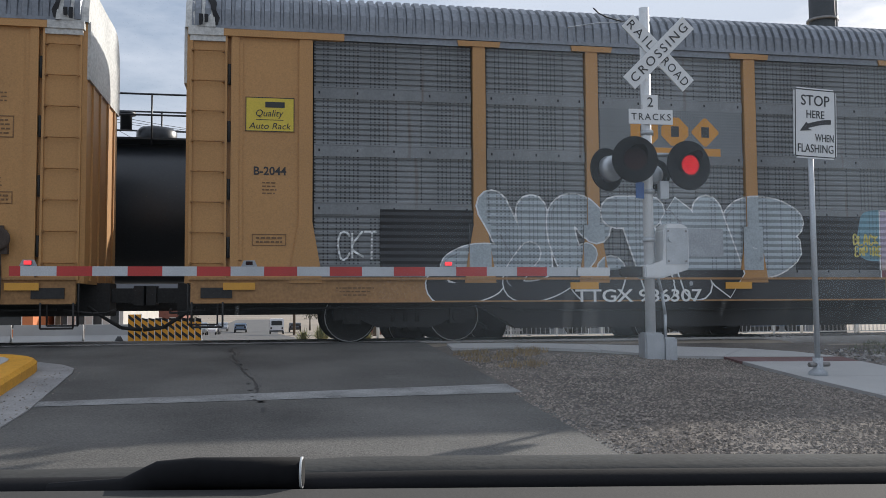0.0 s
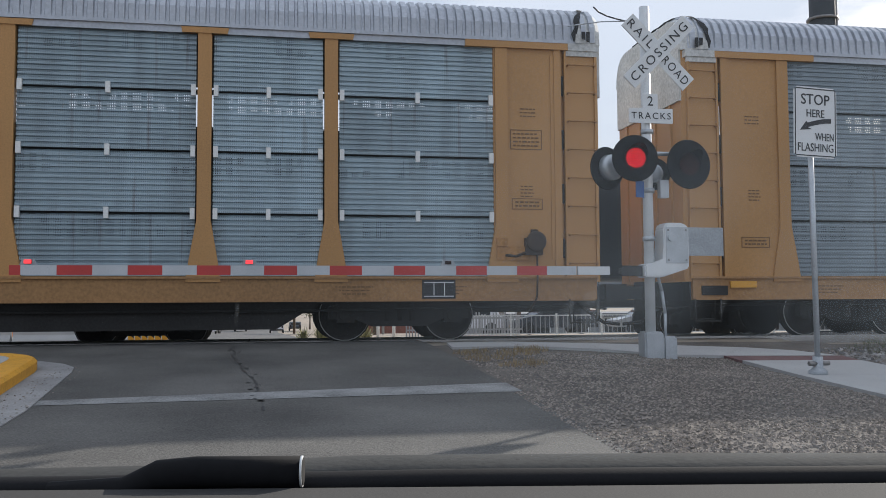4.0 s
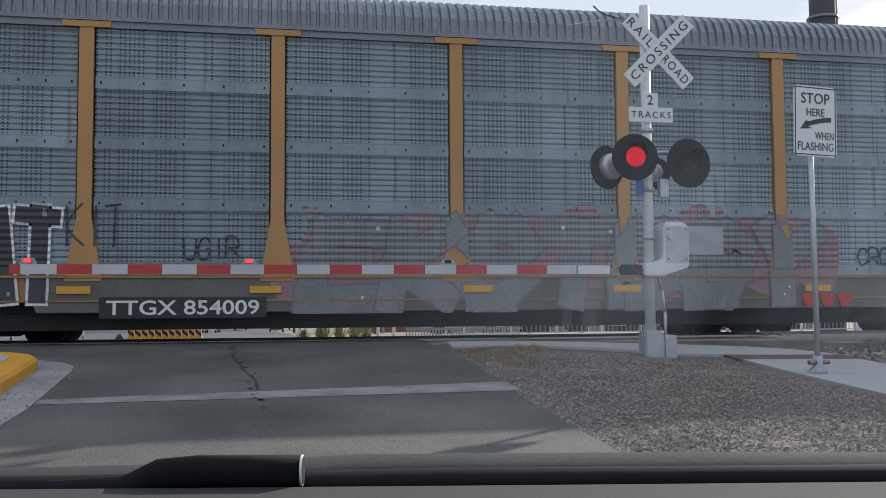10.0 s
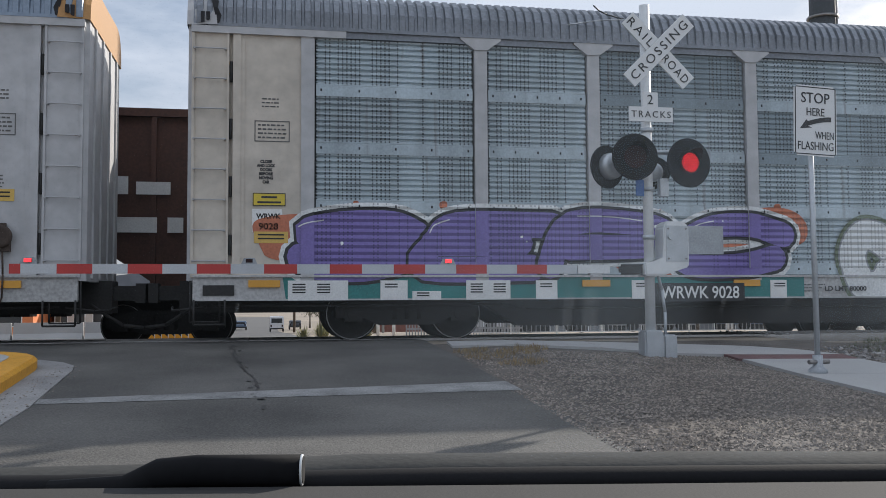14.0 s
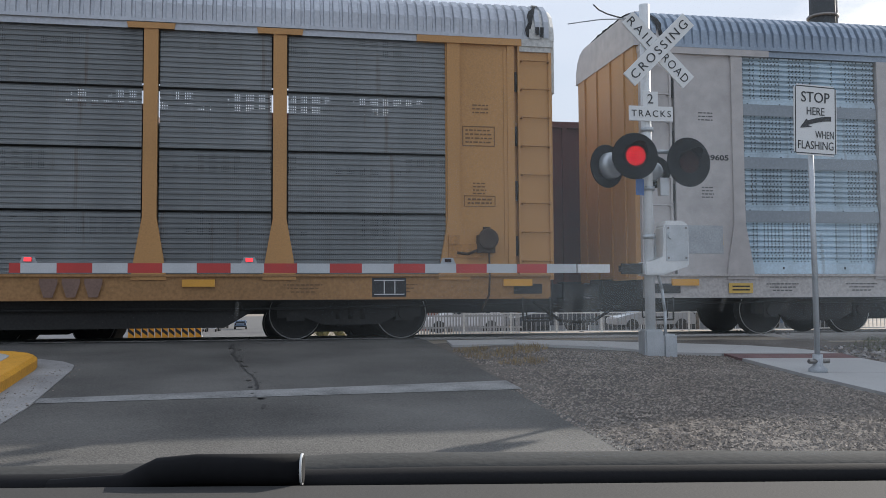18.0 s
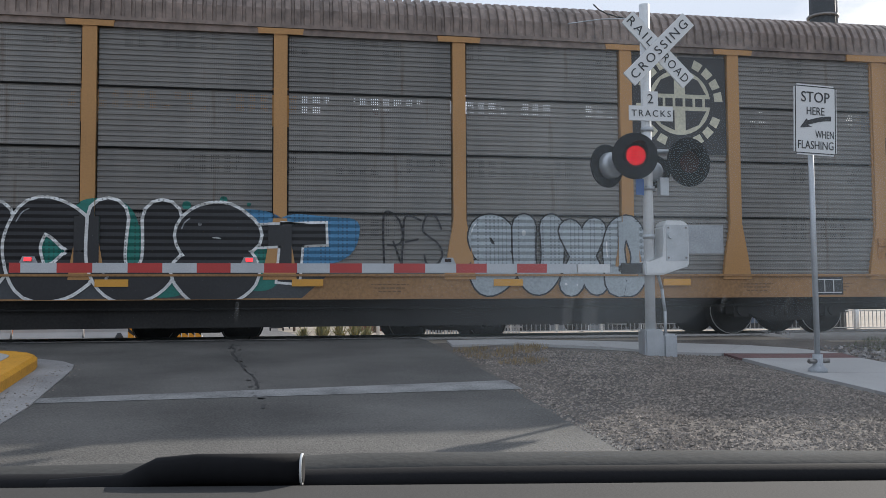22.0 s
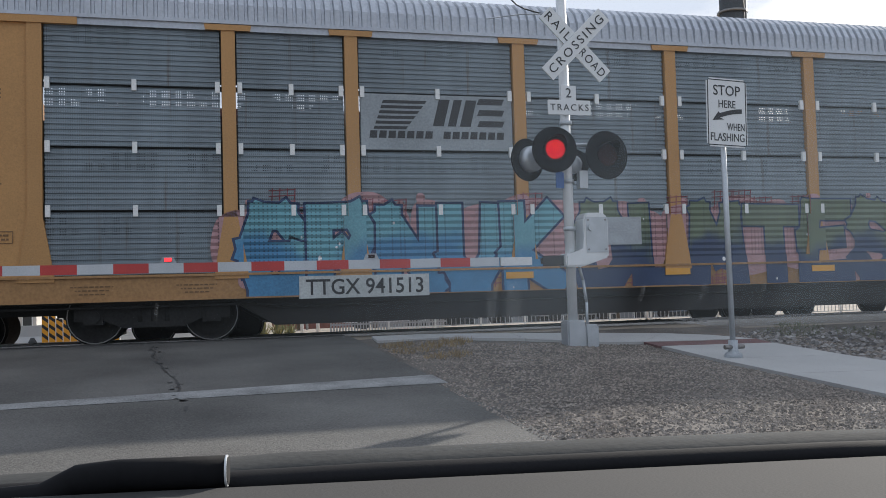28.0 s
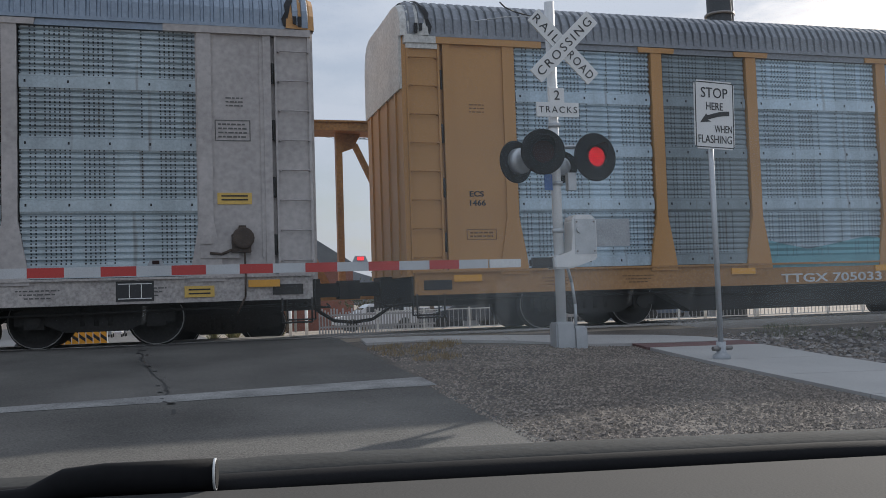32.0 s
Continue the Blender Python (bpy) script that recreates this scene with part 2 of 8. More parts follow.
# ---- mesh helpers ----
def box(bm, x0, x1, y0, y1, z0, z1):
    v = [bm.verts.new((x, y, z)) for z in (z0, z1) for y in (y0, y1) for x in (x0, x1)]
    for a in ((0, 2, 3, 1), (4, 5, 7, 6), (0, 1, 5, 4), (2, 6, 7, 3), (0, 4, 6, 2), (1, 3, 7, 5)):
        bm.faces.new([v[i] for i in a])
    return bm


def rod(bm, a, b, r, n=8, r2=None):
    a, b = Vector(a), Vector(b)
    d = (b - a).normalized()
    u = d.orthogonal().normalized()
    w = d.cross(u)
    r2 = r if r2 is None else r2
    rings = []
    for c, k in ((a, r), (b, r2)):
        rings.append([bm.verts.new(c + (u * math.cos(2 * math.pi * i / n) + w * math.sin(2 * math.pi * i / n)) * k) for i in range(n)])
    for i in range(n):
        j = (i + 1) % n
        f = bm.faces.new((rings[0][i], rings[0][j], rings[1][j], rings[1][i]))
        f.smooth = True
    bm.faces.new(rings[0][::-1])
    bm.faces.new(rings[1])
    return bm


def tube(bm, pts, r, n=6):
    for a, b in zip(pts, pts[1:]):
        rod(bm, a, b, r, n)
    return bm


def prism(bm, pts, y0, y1):
    """An outline in x, z carried from y0 to y1."""
    f = [bm.verts.new((x, y0, z)) for x, z in pts]
    g = [bm.verts.new((x, y1, z)) for x, z in pts]
    n = len(pts)
    bm.faces.new(f)
    bm.faces.new(g[::-1])
    for i in range(n):
        j = (i + 1) % n
        bm.faces.new((f[j], f[i], g[i], g[j]))
    return bm


def lathe(bm, prof, n=20, axis="y", at=(0, 0, 0)):
    """Rings of (radius, place along the axis)."""
    rings = []
    for r, h in prof:
        ring = []
        for i in range(n):
            c, s = r * math.cos(2 * math.pi * i / n), r * math.sin(2 * math.pi * i / n)
            p = {"y": (c, h, s), "x": (h, c, s), "z": (c, s, h)}[axis]
            ring.append(bm.verts.new(Vector(p) + Vector(at)))
        rings.append(ring)
    for a, b in zip(rings, rings[1:]):
        for i in range(n):
            j = (i + 1) % n
            f = bm.faces.new((a[i], a[j], b[j], b[i]))
            f.smooth = True
    bm.faces.new(rings[0][::-1])
    bm.faces.new(rings[-1])
    return bm


def data(name, bm, material):
    bmesh.ops.recalc_face_normals(bm, faces=bm.faces)
    me = bpy.data.meshes.new(name)
    bm.to_mesh(me)
    bm.free()
    me.materials.append(material)
    return me


def part(name, bm, material, parent, label="", at=None):
    """One mesh object under a thing or under a part; bm may be shared mesh data."""
    me = bm if isinstance(bm, bpy.types.Mesh) else data(name, bm, material)
    ob = new(name, me)
    ob.parent = parent
    if at is not None:
        ob.matrix_basis = at
    if label:
        tagged(ob, label)
    return ob


def thing(name, label, category, group="", at=None, kind=""):
    ob = new(name)
    ob.empty_display_size = 0.1
    if at is not None:
        ob.matrix_basis = at
    return tagged(ob, label, category, group, kind)


def solid(name, bm, material, label, category, kind="", at=None, group=""):
    ob = new(name, data(name, bm, material))
    if at is not None:
        ob.matrix_basis = at
    return tagged(ob, label, category, group, kind)


def B():
    return bmesh.new()


text_cache = {}


def letters(text, size, material, bold=0.0, thick=0.002, width=None, shear=0.0, space=1.0):
    """Flat letters in the x, z plane facing -y, centred on the origin; width: stretched to it."""
    key = (text, size, material.name, bold, width, shear, space)
    if key in text_cache:
        return text_cache[key]
    cu = bpy.data.curves.new("letters", "FONT")
    cu.body, cu.size, cu.align_x, cu.align_y = text, size * 1.38, "CENTER", "CENTER"
    cu.offset, cu.extrude, cu.shear, cu.resolution_u = bold, thick, shear, 3
    cu.space_character = space
    tmp = bpy.data.objects.new("letters", cu)
    scene.collection.objects.link(tmp)
    me = bpy.data.meshes.new_from_object(tmp.evaluated_get(bpy.context.evaluated_depsgraph_get()))
    bpy.data.objects.remove(tmp)
    co = np.empty(len(me.vertices) * 3)
    me.vertices.foreach_get("co", co)
    co = co.reshape(-1, 3)
    if len(co):
        co[:, :2] -= (co[:, :2].max(0) + co[:, :2].min(0)) / 2
        if width:
            co[:, 0] *= width / max(1e-6, np.ptp(co[:, 0]))
        co = np.c_[co[:, 0], -co[:, 2], co[:, 1]]
        me.vertices.foreach_set("co", co.ravel())
    me.materials.clear()
    me.materials.append(material)
    text_cache[key] = me
    return me


# ---- ground, road and track ----
TRACK1, TRACK2 = 16.18, 20.48
LOW = -0.24


def hump(y):
    """Height of the road: it climbs to the crossing, then falls away beyond."""
    if y < 13.6:
        return -0.73 + 0.0503 * y
    if y < 14.6:
        return -0.046 + 0.041 * (y - 13.6)
    if y < 17.05:
        return -0.005
    if y < 19.0:
        return -0.005 + (LOW - 0.02) * (y - 17.05) / 1.95
    if y < 22.8:
        return LOW - 0.025
    if y < 37:
        return LOW - 0.025 - (0.69 + LOW) / 14.2 * (y - 22.8)
    if y < 140:
        return -0.715 - 0.026 * (y - 37)
    return -3.393


def land(x, y):
    z = hump(y) - 0.02
    if x > 2.6 and y < 14.6:
        k = min(1.0, (x - 2.6) / 5.0)
        z += -0.07 * k * (1 - abs(y - 10) / 30) + 0.05 * min(1, (x - 2.6) / 0.6)
    if x > 4.8 and y < 13.5:
        z -= 0.09 * min(1.0, (x - 4.8) / 1.6) * min(1.0, (13.5 - y) / 2.2)
    if y > 22.8:
        z -= 0.05
    if 13.9 < y < 22.8 and (x > 9 or x < -12):
        z -= 0.20
    return z


def grid_sheet(bm, xs, ys, fz):
    rows = [[bm.verts.new((x, y, fz(x, y))) for x in xs] for y in ys]
    for a, b in zip(rows, rows[1:]):
        for i in range(len(xs) - 1):
            f = bm.faces.new((a[i], a[i + 1], b[i + 1], b[i]))
            f.smooth = True
    return bm


xs = [-3000, -900, -300, -120, -60, -40, -30, -20, -14, -12, -11, -9, -7, -5, -3, -1, 1, 2.4, 2.6, 3.2, 4, 5, 6, 7, 8, 8.6, 9.2, 10, 12, 15, 20, 30, 45, 70, 120, 300, 900, 3000]
ys = [-3000, -600, -100, -30, -10, -4, 0, 2, 4, 5, 6, 7, 8, 9, 10, 11, 12, 13, 13.6, 13.9, 14.2, 14.6, 16, 17.05, 18, 19, 20, 22, 22.8, 23.2, 26, 32, 37, 42, 60, 90, 140, 220, 400, 900, 3000]
ground = solid("ground", grid_sheet(B(), xs, ys, lambda x, y: land(x, y) - 0.01), EARTH, "dry brown earth around the level crossing", "ground", "structure")

yr = [-12, -6, -2, 0, 2, 4, 6, 8, 10, 12, 13, 13.6, 14.0, 14.3, 14.6, 16, 17.05, 18, 19, 20, 22, 22.8, 24, 28, 34, 37, 45, 60, 80, 110, 140, 200, 300]
bm = grid_sheet(B(), [-9.5, -7, -4.6, -2.3, 0, 2.45], [y for y in yr if y < 23], lambda x, y: hump(y))
road = solid("road", bm, ASPHALT, "dark worn asphalt road climbing to the crossing", "road", "structure")
bm = grid_sheet(B(), [-9.5, -6, -2.5, 0, 1.5], [y for y in yr if y >= 22.8], lambda x, y: hump(y) - 0.012)
solid("road_beyond", bm, ASPHALT2, "pale sunlit asphalt street beyond the tracks", "road", "structure")

# stop line, crack and patch
bm = B()
edge_rows = []
for i in range(20):
    x = min(2.48, -2.25 + 0.25 * i)
    near, far = 8.80 + 0.04 * (x + 2.25), 9.08 + 0.118 * (x + 2.25)
    edge_rows.append([bm.verts.new((x, y, hump(y) + 0.004)) for y in (near, (near + far) / 2, far)])
for a, b2 in zip(edge_rows, edge_rows[1:]):
    for k in (0, 1):
        bm.faces.new((a[k], b2[k], b2[k + 1], a[k + 1]))
solid("stop_line", bm, LINEPAINT, "worn white stop line across the lane", "road marking", "structure")
bm = B()
random.seed(4)
px, py = -0.50, 14.3
pts = []
while py > 7.6:
    pts.append((px, py))
    px += random.uniform(-0.03, 0.052)
    py -= random.uniform(0.12, 0.3)
for (ax, ay), (cx, cy) in zip(pts, pts[1:]):
    if random.random() < (0.0 if ay > 9.8 else 0.55):
        continue
    w = random.uniform(0.005, 0.016)
    vs = [bm.verts.new((x, y, hump(y) + 0.005)) for x, y in ((ax - w, ay), (ax + w * 1.2, ay), (cx + w, cy), (cx - w * 0.7, cy))]
    bm.faces.new(vs)
for _ in range(26):
    # crumbled spots beside the crack and small tar patches
    ax, ay = pts[random.randrange(len(pts) - 6)]
    ax += random.gauss(0, 0.05)
    r = random.uniform(0.008, 0.03)
    bm.faces.new([bm.verts.new((ax + r * math.cos(k) * random.uniform(0.7, 1.5), ay + r * 1.6 * math.sin(k), hump(ay) + 0.0055)) for k in (0, 1.05, 2.09, 3.14, 4.19, 5.24)])
solid("road_crack", bm, M("tar_sealant", (0.034, 0.033, 0.032), 0.7), "tar-sealed crack in the asphalt", "road crack", "structure")

# gravel shoulder
gx = [2.4 + 0.4 * i for i in range(18)] + [10, 11, 13, 16]
gy = [-12, -8, -4, -1] + [1.0 + 0.5 * i for i in range(27)]
bm = grid_sheet(B(), gx, gy, lambda x, y: land(x, y) + 0.012 + 0.02 * noise.noise((x * 1.3, y * 1.3, 0)))
solid("gravel_shoulder", bm, GRAVEL, "grey-brown crushed gravel shoulder", "gravel", "structure")


def on_path(x, y):
    """Whether a spot lies under the concrete footpath."""
    if y < 12.08:
        return 5.86 + 0.05 * max(0, y - 4.6) < x < 8.05 or (5.3 < x < 6.3 and y > 11.97)
    return 2.6 < x < 8.0 and y > max(13.31 - 0.72 * (x - 2.62), 12.0) and y < 14.05 - 0.235 * (x - 2.68) and x + y < 20.2


def stones(name, mat, label, area, count, size, seed, fz):
    rnd = random.Random(seed)
    verts, faces = [], []
    base = [(1, 0, -.2), (0, 1, -.1), (-1, 0, -.2), (0, -1, -.1), (.35, .25, .42), (-.35, -.25, .38)]
    tri = [(0, 1, 4), (1, 2, 4), (2, 5, 4), (2, 3, 5), (3, 0, 5), (0, 4, 5)]
    for _ in range(count):
        x, y = rnd.uniform(area[0], area[1]), rnd.uniform(area[2], area[3])
        if on_path(x, y):
            continue
        s = size * rnd.uniform(0.45, 1.35)
        a = rnd.uniform(0, 6.28)
        z = fz(x, y)
        k = len(verts)
        for bx, by, bz in base:
            bx, by, bz = bx * rnd.uniform(0.7, 1.3), by * rnd.uniform(0.6, 1.1), bz * rnd.uniform(0.7, 1.4)
            verts.append((x + s * (bx * math.cos(a) - by * math.sin(a)), y + s * (bx * math.sin(a) + by * math.cos(a)), z + s * bz))
        faces += [tuple(k + i for i in t) for t in tri]
    me = bpy.data.meshes.new(name)
    me.from_pydata(verts, [], faces)
    me.materials.append(mat)
    return tagged(new(name, me), label, name.replace("_", " "), "", "stuff")


def island_random(name, lo, hi):
    m = M(name, (1, 1, 1), 0.95, 0, 0.25, 3, 50, 0.3)
    n, l = m.node_tree.nodes, m.node_tree.links
    geo = n.new("ShaderNodeNewGeometry")
    cr = n.new("ShaderNodeValToRGB")
    cr.color_ramp.elements[0].color, cr.color_ramp.elements[1].color = (*lo, 1), (*hi, 1)
    l.new(geo.outputs["Random Per Island"], cr.inputs[0])
    mix = [k for k in n if k.type == "MIX"][0]
    l.new(cr.outputs[0], mix.inputs[6])
    return m


PEBBLE = island_random("mixed_pebbles", (0.098, 0.087, 0.078), (0.29, 0.25, 0.212))
ROCKS = island_random("mixed_ballast", (0.065, 0.06, 0.058), (0.30, 0.285, 0.27))
stones("loose_gravel", PEBBLE, "loose crushed stones of the shoulder", (2.35, 9.5, 4.4, 9.0), 36000, 0.0150, 1, lambda x, y: land(x, y) + 0.022)
stones("loose_gravel", PEBBLE, "loose crushed stones by the signal mast", (2.5, 9.0, 9.0, 12.8), 22000, 0.016, 2, lambda x, y: land(x, y) + 0.020)
stones("track_ballast", ROCKS, "coarse grey ballast along the track", (8.5, 60, 14.6, 23.0), 10000, 0.045, 3, lambda x, y: land(x, y) + 0.03)
stones("track_ballast", ROCKS, "coarse grey ballast along the track", (-50, -9.8, 14.2, 23.0), 7000, 0.045, 5, lambda x, y: land(x, y) + 0.03)

stones("track_ballast", ROCKS, "coarse pale stones beside the footpath", (8.06, 18, 9.2, 12.9), 3000, 0.042, 6, lambda x, y: land(x, y) + 0.03)
stones("gutter_grit", PEBBLE, "dark grit lying in the concrete gutter", (-2.42, -2.02, 5.5, 11.8), 230, 0.011, 9, lambda x, y: hump(y) + 0.017)

# tracks: rails, and crossing panels between them
for cy, nm in ((TRACK1, "near"), (TRACK2, "far")):
    zt = 0.0 if cy == TRACK1 else LOW
    tr = thing("railway_track", "steel rails of the %s track set in the crossing" % nm, "railway track", "railway tracks", kind="structure")
    for s in (-0.7525, 0.7525):
        bm = B()
        box(bm, -900, 900, cy + s - 0.035, cy + s + 0.035, zt - 0.045, zt)
        box(bm, -900, 900, cy + s - 0.01, cy + s + 0.01, zt - 0.15, zt - 0.045)
        box(bm, -900, 900, cy + s - 0.07, cy + s + 0.07, zt - 0.17, zt - 0.15)
        part("rail", bm, RAILTOP, tr)
CONCP = M("crossing_panel_concrete", (0.30, 0.29, 0.28), 0.85, 0, 0.2, 1.0, 60, 0.2)
pan = thing("crossing_panels", "grey concrete panels between the rails", "crossing panel", kind="structure")
for cy in (TRACK1, TRACK2):
    for i in range(8):
        bm = box(B(), -9.5 + 2.3 * i, -9.5 + 2.3 * i + 2.28, cy - 0.64, cy + 0.64, -0.12 + (0 if cy == TRACK1 else LOW), 0.004 + (0 if cy == TRACK1 else LOW))
        part("crossing_panel", bm, CONCP, pan)

# footpaths on the far side of the gravel
def quad_slab(g, a, b2, c, d, mat):
    bm = B()
    lo = [bm.verts.new((x, y, land(x, y) - 0.12)) for x, y in (a, b2, c, d)]
    hi = [bm.verts.new((x, y, land(x, y) + 0.05)) for x, y in (a, b2, c, d)]
    bm.faces.new(hi)
    for k in range(4):
        j = (k + 1) % 4
        bm.faces.new((lo[k], lo[j], hi[j], hi[k]))
    part("concrete_slab", bm, mat, g)


walkway = thing("pavement", "pale concrete footpath leading to the crossing", "footpath", kind="structure")
for i in range(12):
    y = 11.62 - 1.5 * i
    xa, xb = 6.26 - 0.05 * min(7, 11.62 - y), 6.26 - 0.05 * min(7, 13.12 - y)
    quad_slab(walkway, (xb, y - 1.488), (8.02, y - 1.488), (8.02, y), (xa, y), CONCRETE)
# the path bends towards the crossing in five slabs
PATH_LOW = [(2.62, 13.31), (3.60, 13.0), (4.60, 12.5), (5.40, 11.95), (6.21, 12.08), (8.02, 12.08)]
PATH_HIGH = [(2.68, 14.05), (3.50, 13.68), (4.70, 13.42), (6.0, 13.15), (7.0, 12.95), (7.62, 12.62)]
for i in range(5):
    (xa, ya), (xb, yb), (xc, yc), (xd, yd) = PATH_LOW[i], PATH_LOW[i + 1], PATH_HIGH[i + 1], PATH_HIGH[i]
    quad_slab(walkway, (xa + 0.006, ya), (xb - 0.006, yb), (xc - 0.006, yc), (xd + 0.006, yd), CONCRETE)
tact = thing("trim", "brick-red tactile warning strip across the footpath", "warning strip", kind="structure")
TACT = M("brick_red_warning_strip", (0.14, 0.075, 0.072), 0.8, 0, 0.25, 3, 60, 0.3)
for i in range(3):
    quad_slab(tact, (6.22 + 0.6 * i, 11.64), (6.22 + 0.6 * i + 0.594, 11.64), (6.22 + 0.6 * i + 0.594, 12.06), (6.22 + 0.6 * i, 12.06), TACT)

# median island with a yellow nose
isl = thing("median_island", "concrete median island with a yellow painted kerb", "traffic island", kind="structure")
def arc_outline(grow):
    pts = [(-2.40 + grow, -6.0), (-2.42 + grow, 8.6), (-2.59 + grow, 11.3)]
    for i in range(1, 10):
        a = math.pi * i / 10
        pts.append((-3.59 + (1.0 + grow) * math.cos(a), 11.3 + (1.0 + grow) * math.sin(a)))
    pts += [(-4.59 - grow, 11.3), (-4.59 - grow, -6.0)]
    return pts


def flat_island(grow, z0, z1, bev=0.0):
    bm = B()
    lo = [bm.verts.new((x, y, hump(y) + z0)) for x, y in arc_outline(grow)]
    mid = [bm.verts.new((x, y, hump(y) + z1 - bev)) for x, y in arc_outline(grow)]
    hi = [bm.verts.new((x, y, hump(y) + z1)) for x, y in arc_outline(grow - bev)]
    n = len(lo)
    for i in range(n):
        j = (i + 1) % n
        bm.faces.new((lo[i], lo[j], mid[j], mid[i]))
        bm.faces.new((mid[i], mid[j], hi[j], hi[i]))
    bm.faces.new(hi)
    return bm


# gutter concrete is stained, and its colour is darkened for the shade there
part("gutter", flat_island(0.40, -0.1, 0.012), M("shaded_stained_gutter", (0.25, 0.245, 0.24), 0.9, 0, 0.35, 1.6, 60, 0.3), isl, "pale concrete gutter")
part("kerb", flat_island(0.0, -0.1, 0.15, 0.04), KERBYEL, isl, "yellow painted kerb")
part("island_top", flat_island(-0.30, 0.0, 0.155), CONCRETE, isl, "bare concrete infill")


# ---- signal mast, gate and sign ----
MX, MY = 5.03, 11.78
MZ = land(MX, MY) + 0.02
mast = thing("crossing_signal", "aluminium level-crossing signal mast with crossbuck and lamps", "crossing signal", at=pose(MX, MY, 0))
part("mast", rod(B(), (0, 0, MZ), (-0.012, 0, 4.62), 0.068, 16), ALU, mast)
bm = box(B(), -0.13, 0.13, -0.13, 0.13, MZ - 0.05, MZ + 0.34)
bmesh.ops.bevel(bm, geom=bm.edges[:], offset=0.02, segments=2, affect="EDGES")
part("base_casting", bm, GALV, mast)
bm = box(B(), 0.13, 0.33, -0.12, 0.1, MZ - 0.05, MZ + 0.28)
bmesh.ops.bevel(bm, geom=bm.edges[:], offset=0.025, segments=2, affect="EDGES")
part("junction_box", bm, GALV, mast)
part("conduit", tube(B(), [(0.2, -0.02, MZ + 0.25), (0.2, -0.02, 0.45), (0.16, -0.02, 0.75), (0.1, -0.02, 0.98)], 0.022, 8), GALV, mast)
# crossbuck
for i, (txt, ang) in enumerate((("RAILROAD", -45), ("CROSSING", 45))):
    bm = box(B(), -0.61, 0.61, -0.012, 0.012, -0.115, 0.115)
    yo = -0.085 - 0.03 * i
    m = pose(0.14, yo, 3.98, 0, -ang, 0)
    blade = part("crossbuck_blade", bm, SIGNWHITE, mast, "white reflective crossbuck blade", m)
    if i == 0:
        part("lettering", letters("RAIL", 0.125, BLACK, 0.0, width=0.46, space=1.35), BLACK, blade, "", pose(-0.345, -0.016, 0))
        part("lettering", letters("ROAD", 0.125, BLACK, 0.0, width=0.46, space=1.25), BLACK, blade, "", pose(0.345, -0.016, 0))
    else:
        part("lettering", letters(txt, 0.125, BLACK, 0.0, width=1.1, space=1.3), BLACK, blade, "", pose(0, -0.016, 0))
bm = box(B(), -0.31, 0.31, -0.012, 0.012, -0.1, 0.1)
pl = part("track_plate", bm, SIGNWHITE, mast, "white plate under the crossbuck", pose(0.02, -0.09, 3.105))
part("lettering", letters("TRACKS", 0.092, BLACK, 0.0, width=0.56, space=1.3), BLACK, pl, "", pose(0, -0.016, 0))
bm = box(B(), -0.11, 0.11, -0.012, 0.012, -0.1, 0.1)
pl = part("number_plate", bm, SIGNWHITE, mast, "white plate with the number of tracks", pose(0.01, -0.09, 3.305))
part("lettering", letters("2", 0.135, BLACK, 0.0), BLACK, pl, "", pose(0, -0.016, 0))
# lamps on a cross arm
part("cross_arm", tube(B(), [(-0.46, -0.02, 2.60), (0.52, -0.06, 2.60)], 0.03, 8), GALV, mast)
HOOD = M("lamp_hood_black", (0.008, 0.008, 0.009), 0.75, 0, 0.2, 4, 60, 0.05, 0.0, 0.12)


def lamp_unit(x, y, z, turn, lit, rim=0.30):
    lm = part("flashing_lamp", lathe(B(), [(rim, 0.0), (rim + 0.005, -0.012), (rim, -0.024), (0.16, -0.03)], 32, "y"), HOOD, mast, "black lamp with round backing disc", pose(x, y, z, 0, 0, turn))
    bm = B()
    n = 16
    for k in range(n):
        a0, a1 = math.radians(-30 + 240 * k / n), math.radians(-30 + 240 * (k + 1) / n)
        d0, d1 = 0.015 + 0.22 * max(0, math.sin(a0)) ** 1.6, 0.015 + 0.22 * max(0, math.sin(a1)) ** 1.6
        q = [bm.verts.new((0.165 * math.cos(a), yy, 0.165 * math.sin(a))) for a, yy in ((a0, -0.03), (a1, -0.03), (a1, -0.03 - d1), (a0, -0.03 - d0))]
        bm.faces.new(q)
    part("visor", bm, HOOD, lm)
    part("lamp_body", lathe(B(), [(0.15, 0.0), (0.14, 0.1), (0.08, 0.14)], 20, "y"), GALV, lm)
    led = None
    if lit:
        part("lens_back", lathe(B(), [(0.152, -0.031), (0.152, -0.034)], 24, "y"), LED_DARK, lm, "dark red lens")
        led = part("led_board", led_mesh, LED_ON, lm, "round board of red light-emitting diodes", pose(0, -0.05, 0))
    return lm, led


bm = B()
lathe(bm, [(0.132, 0.001), (0.132, 0.003)], 24, "y")
for f in bm.faces:
    f.material_index = 1
for ring, cnt in ((0.0, 1), (0.024, 6), (0.048, 12), (0.072, 18), (0.096, 24), (0.120, 30)):
    for k in range(cnt):
        a = 2 * math.pi * k / cnt
        c = Vector((ring * math.cos(a), -0.004, ring * math.sin(a)))
        vs = [bm.verts.new(c + Vector((0.0064 * math.cos(b), 0, 0.0064 * math.sin(b)))) for b in (0, 1.05, 2.09, 3.14, 4.19, 5.24)]
        bm.faces.new(vs)
led_mesh = data("led_board", bm, LED_ON)
led_mesh.materials.append(LED_DARK)
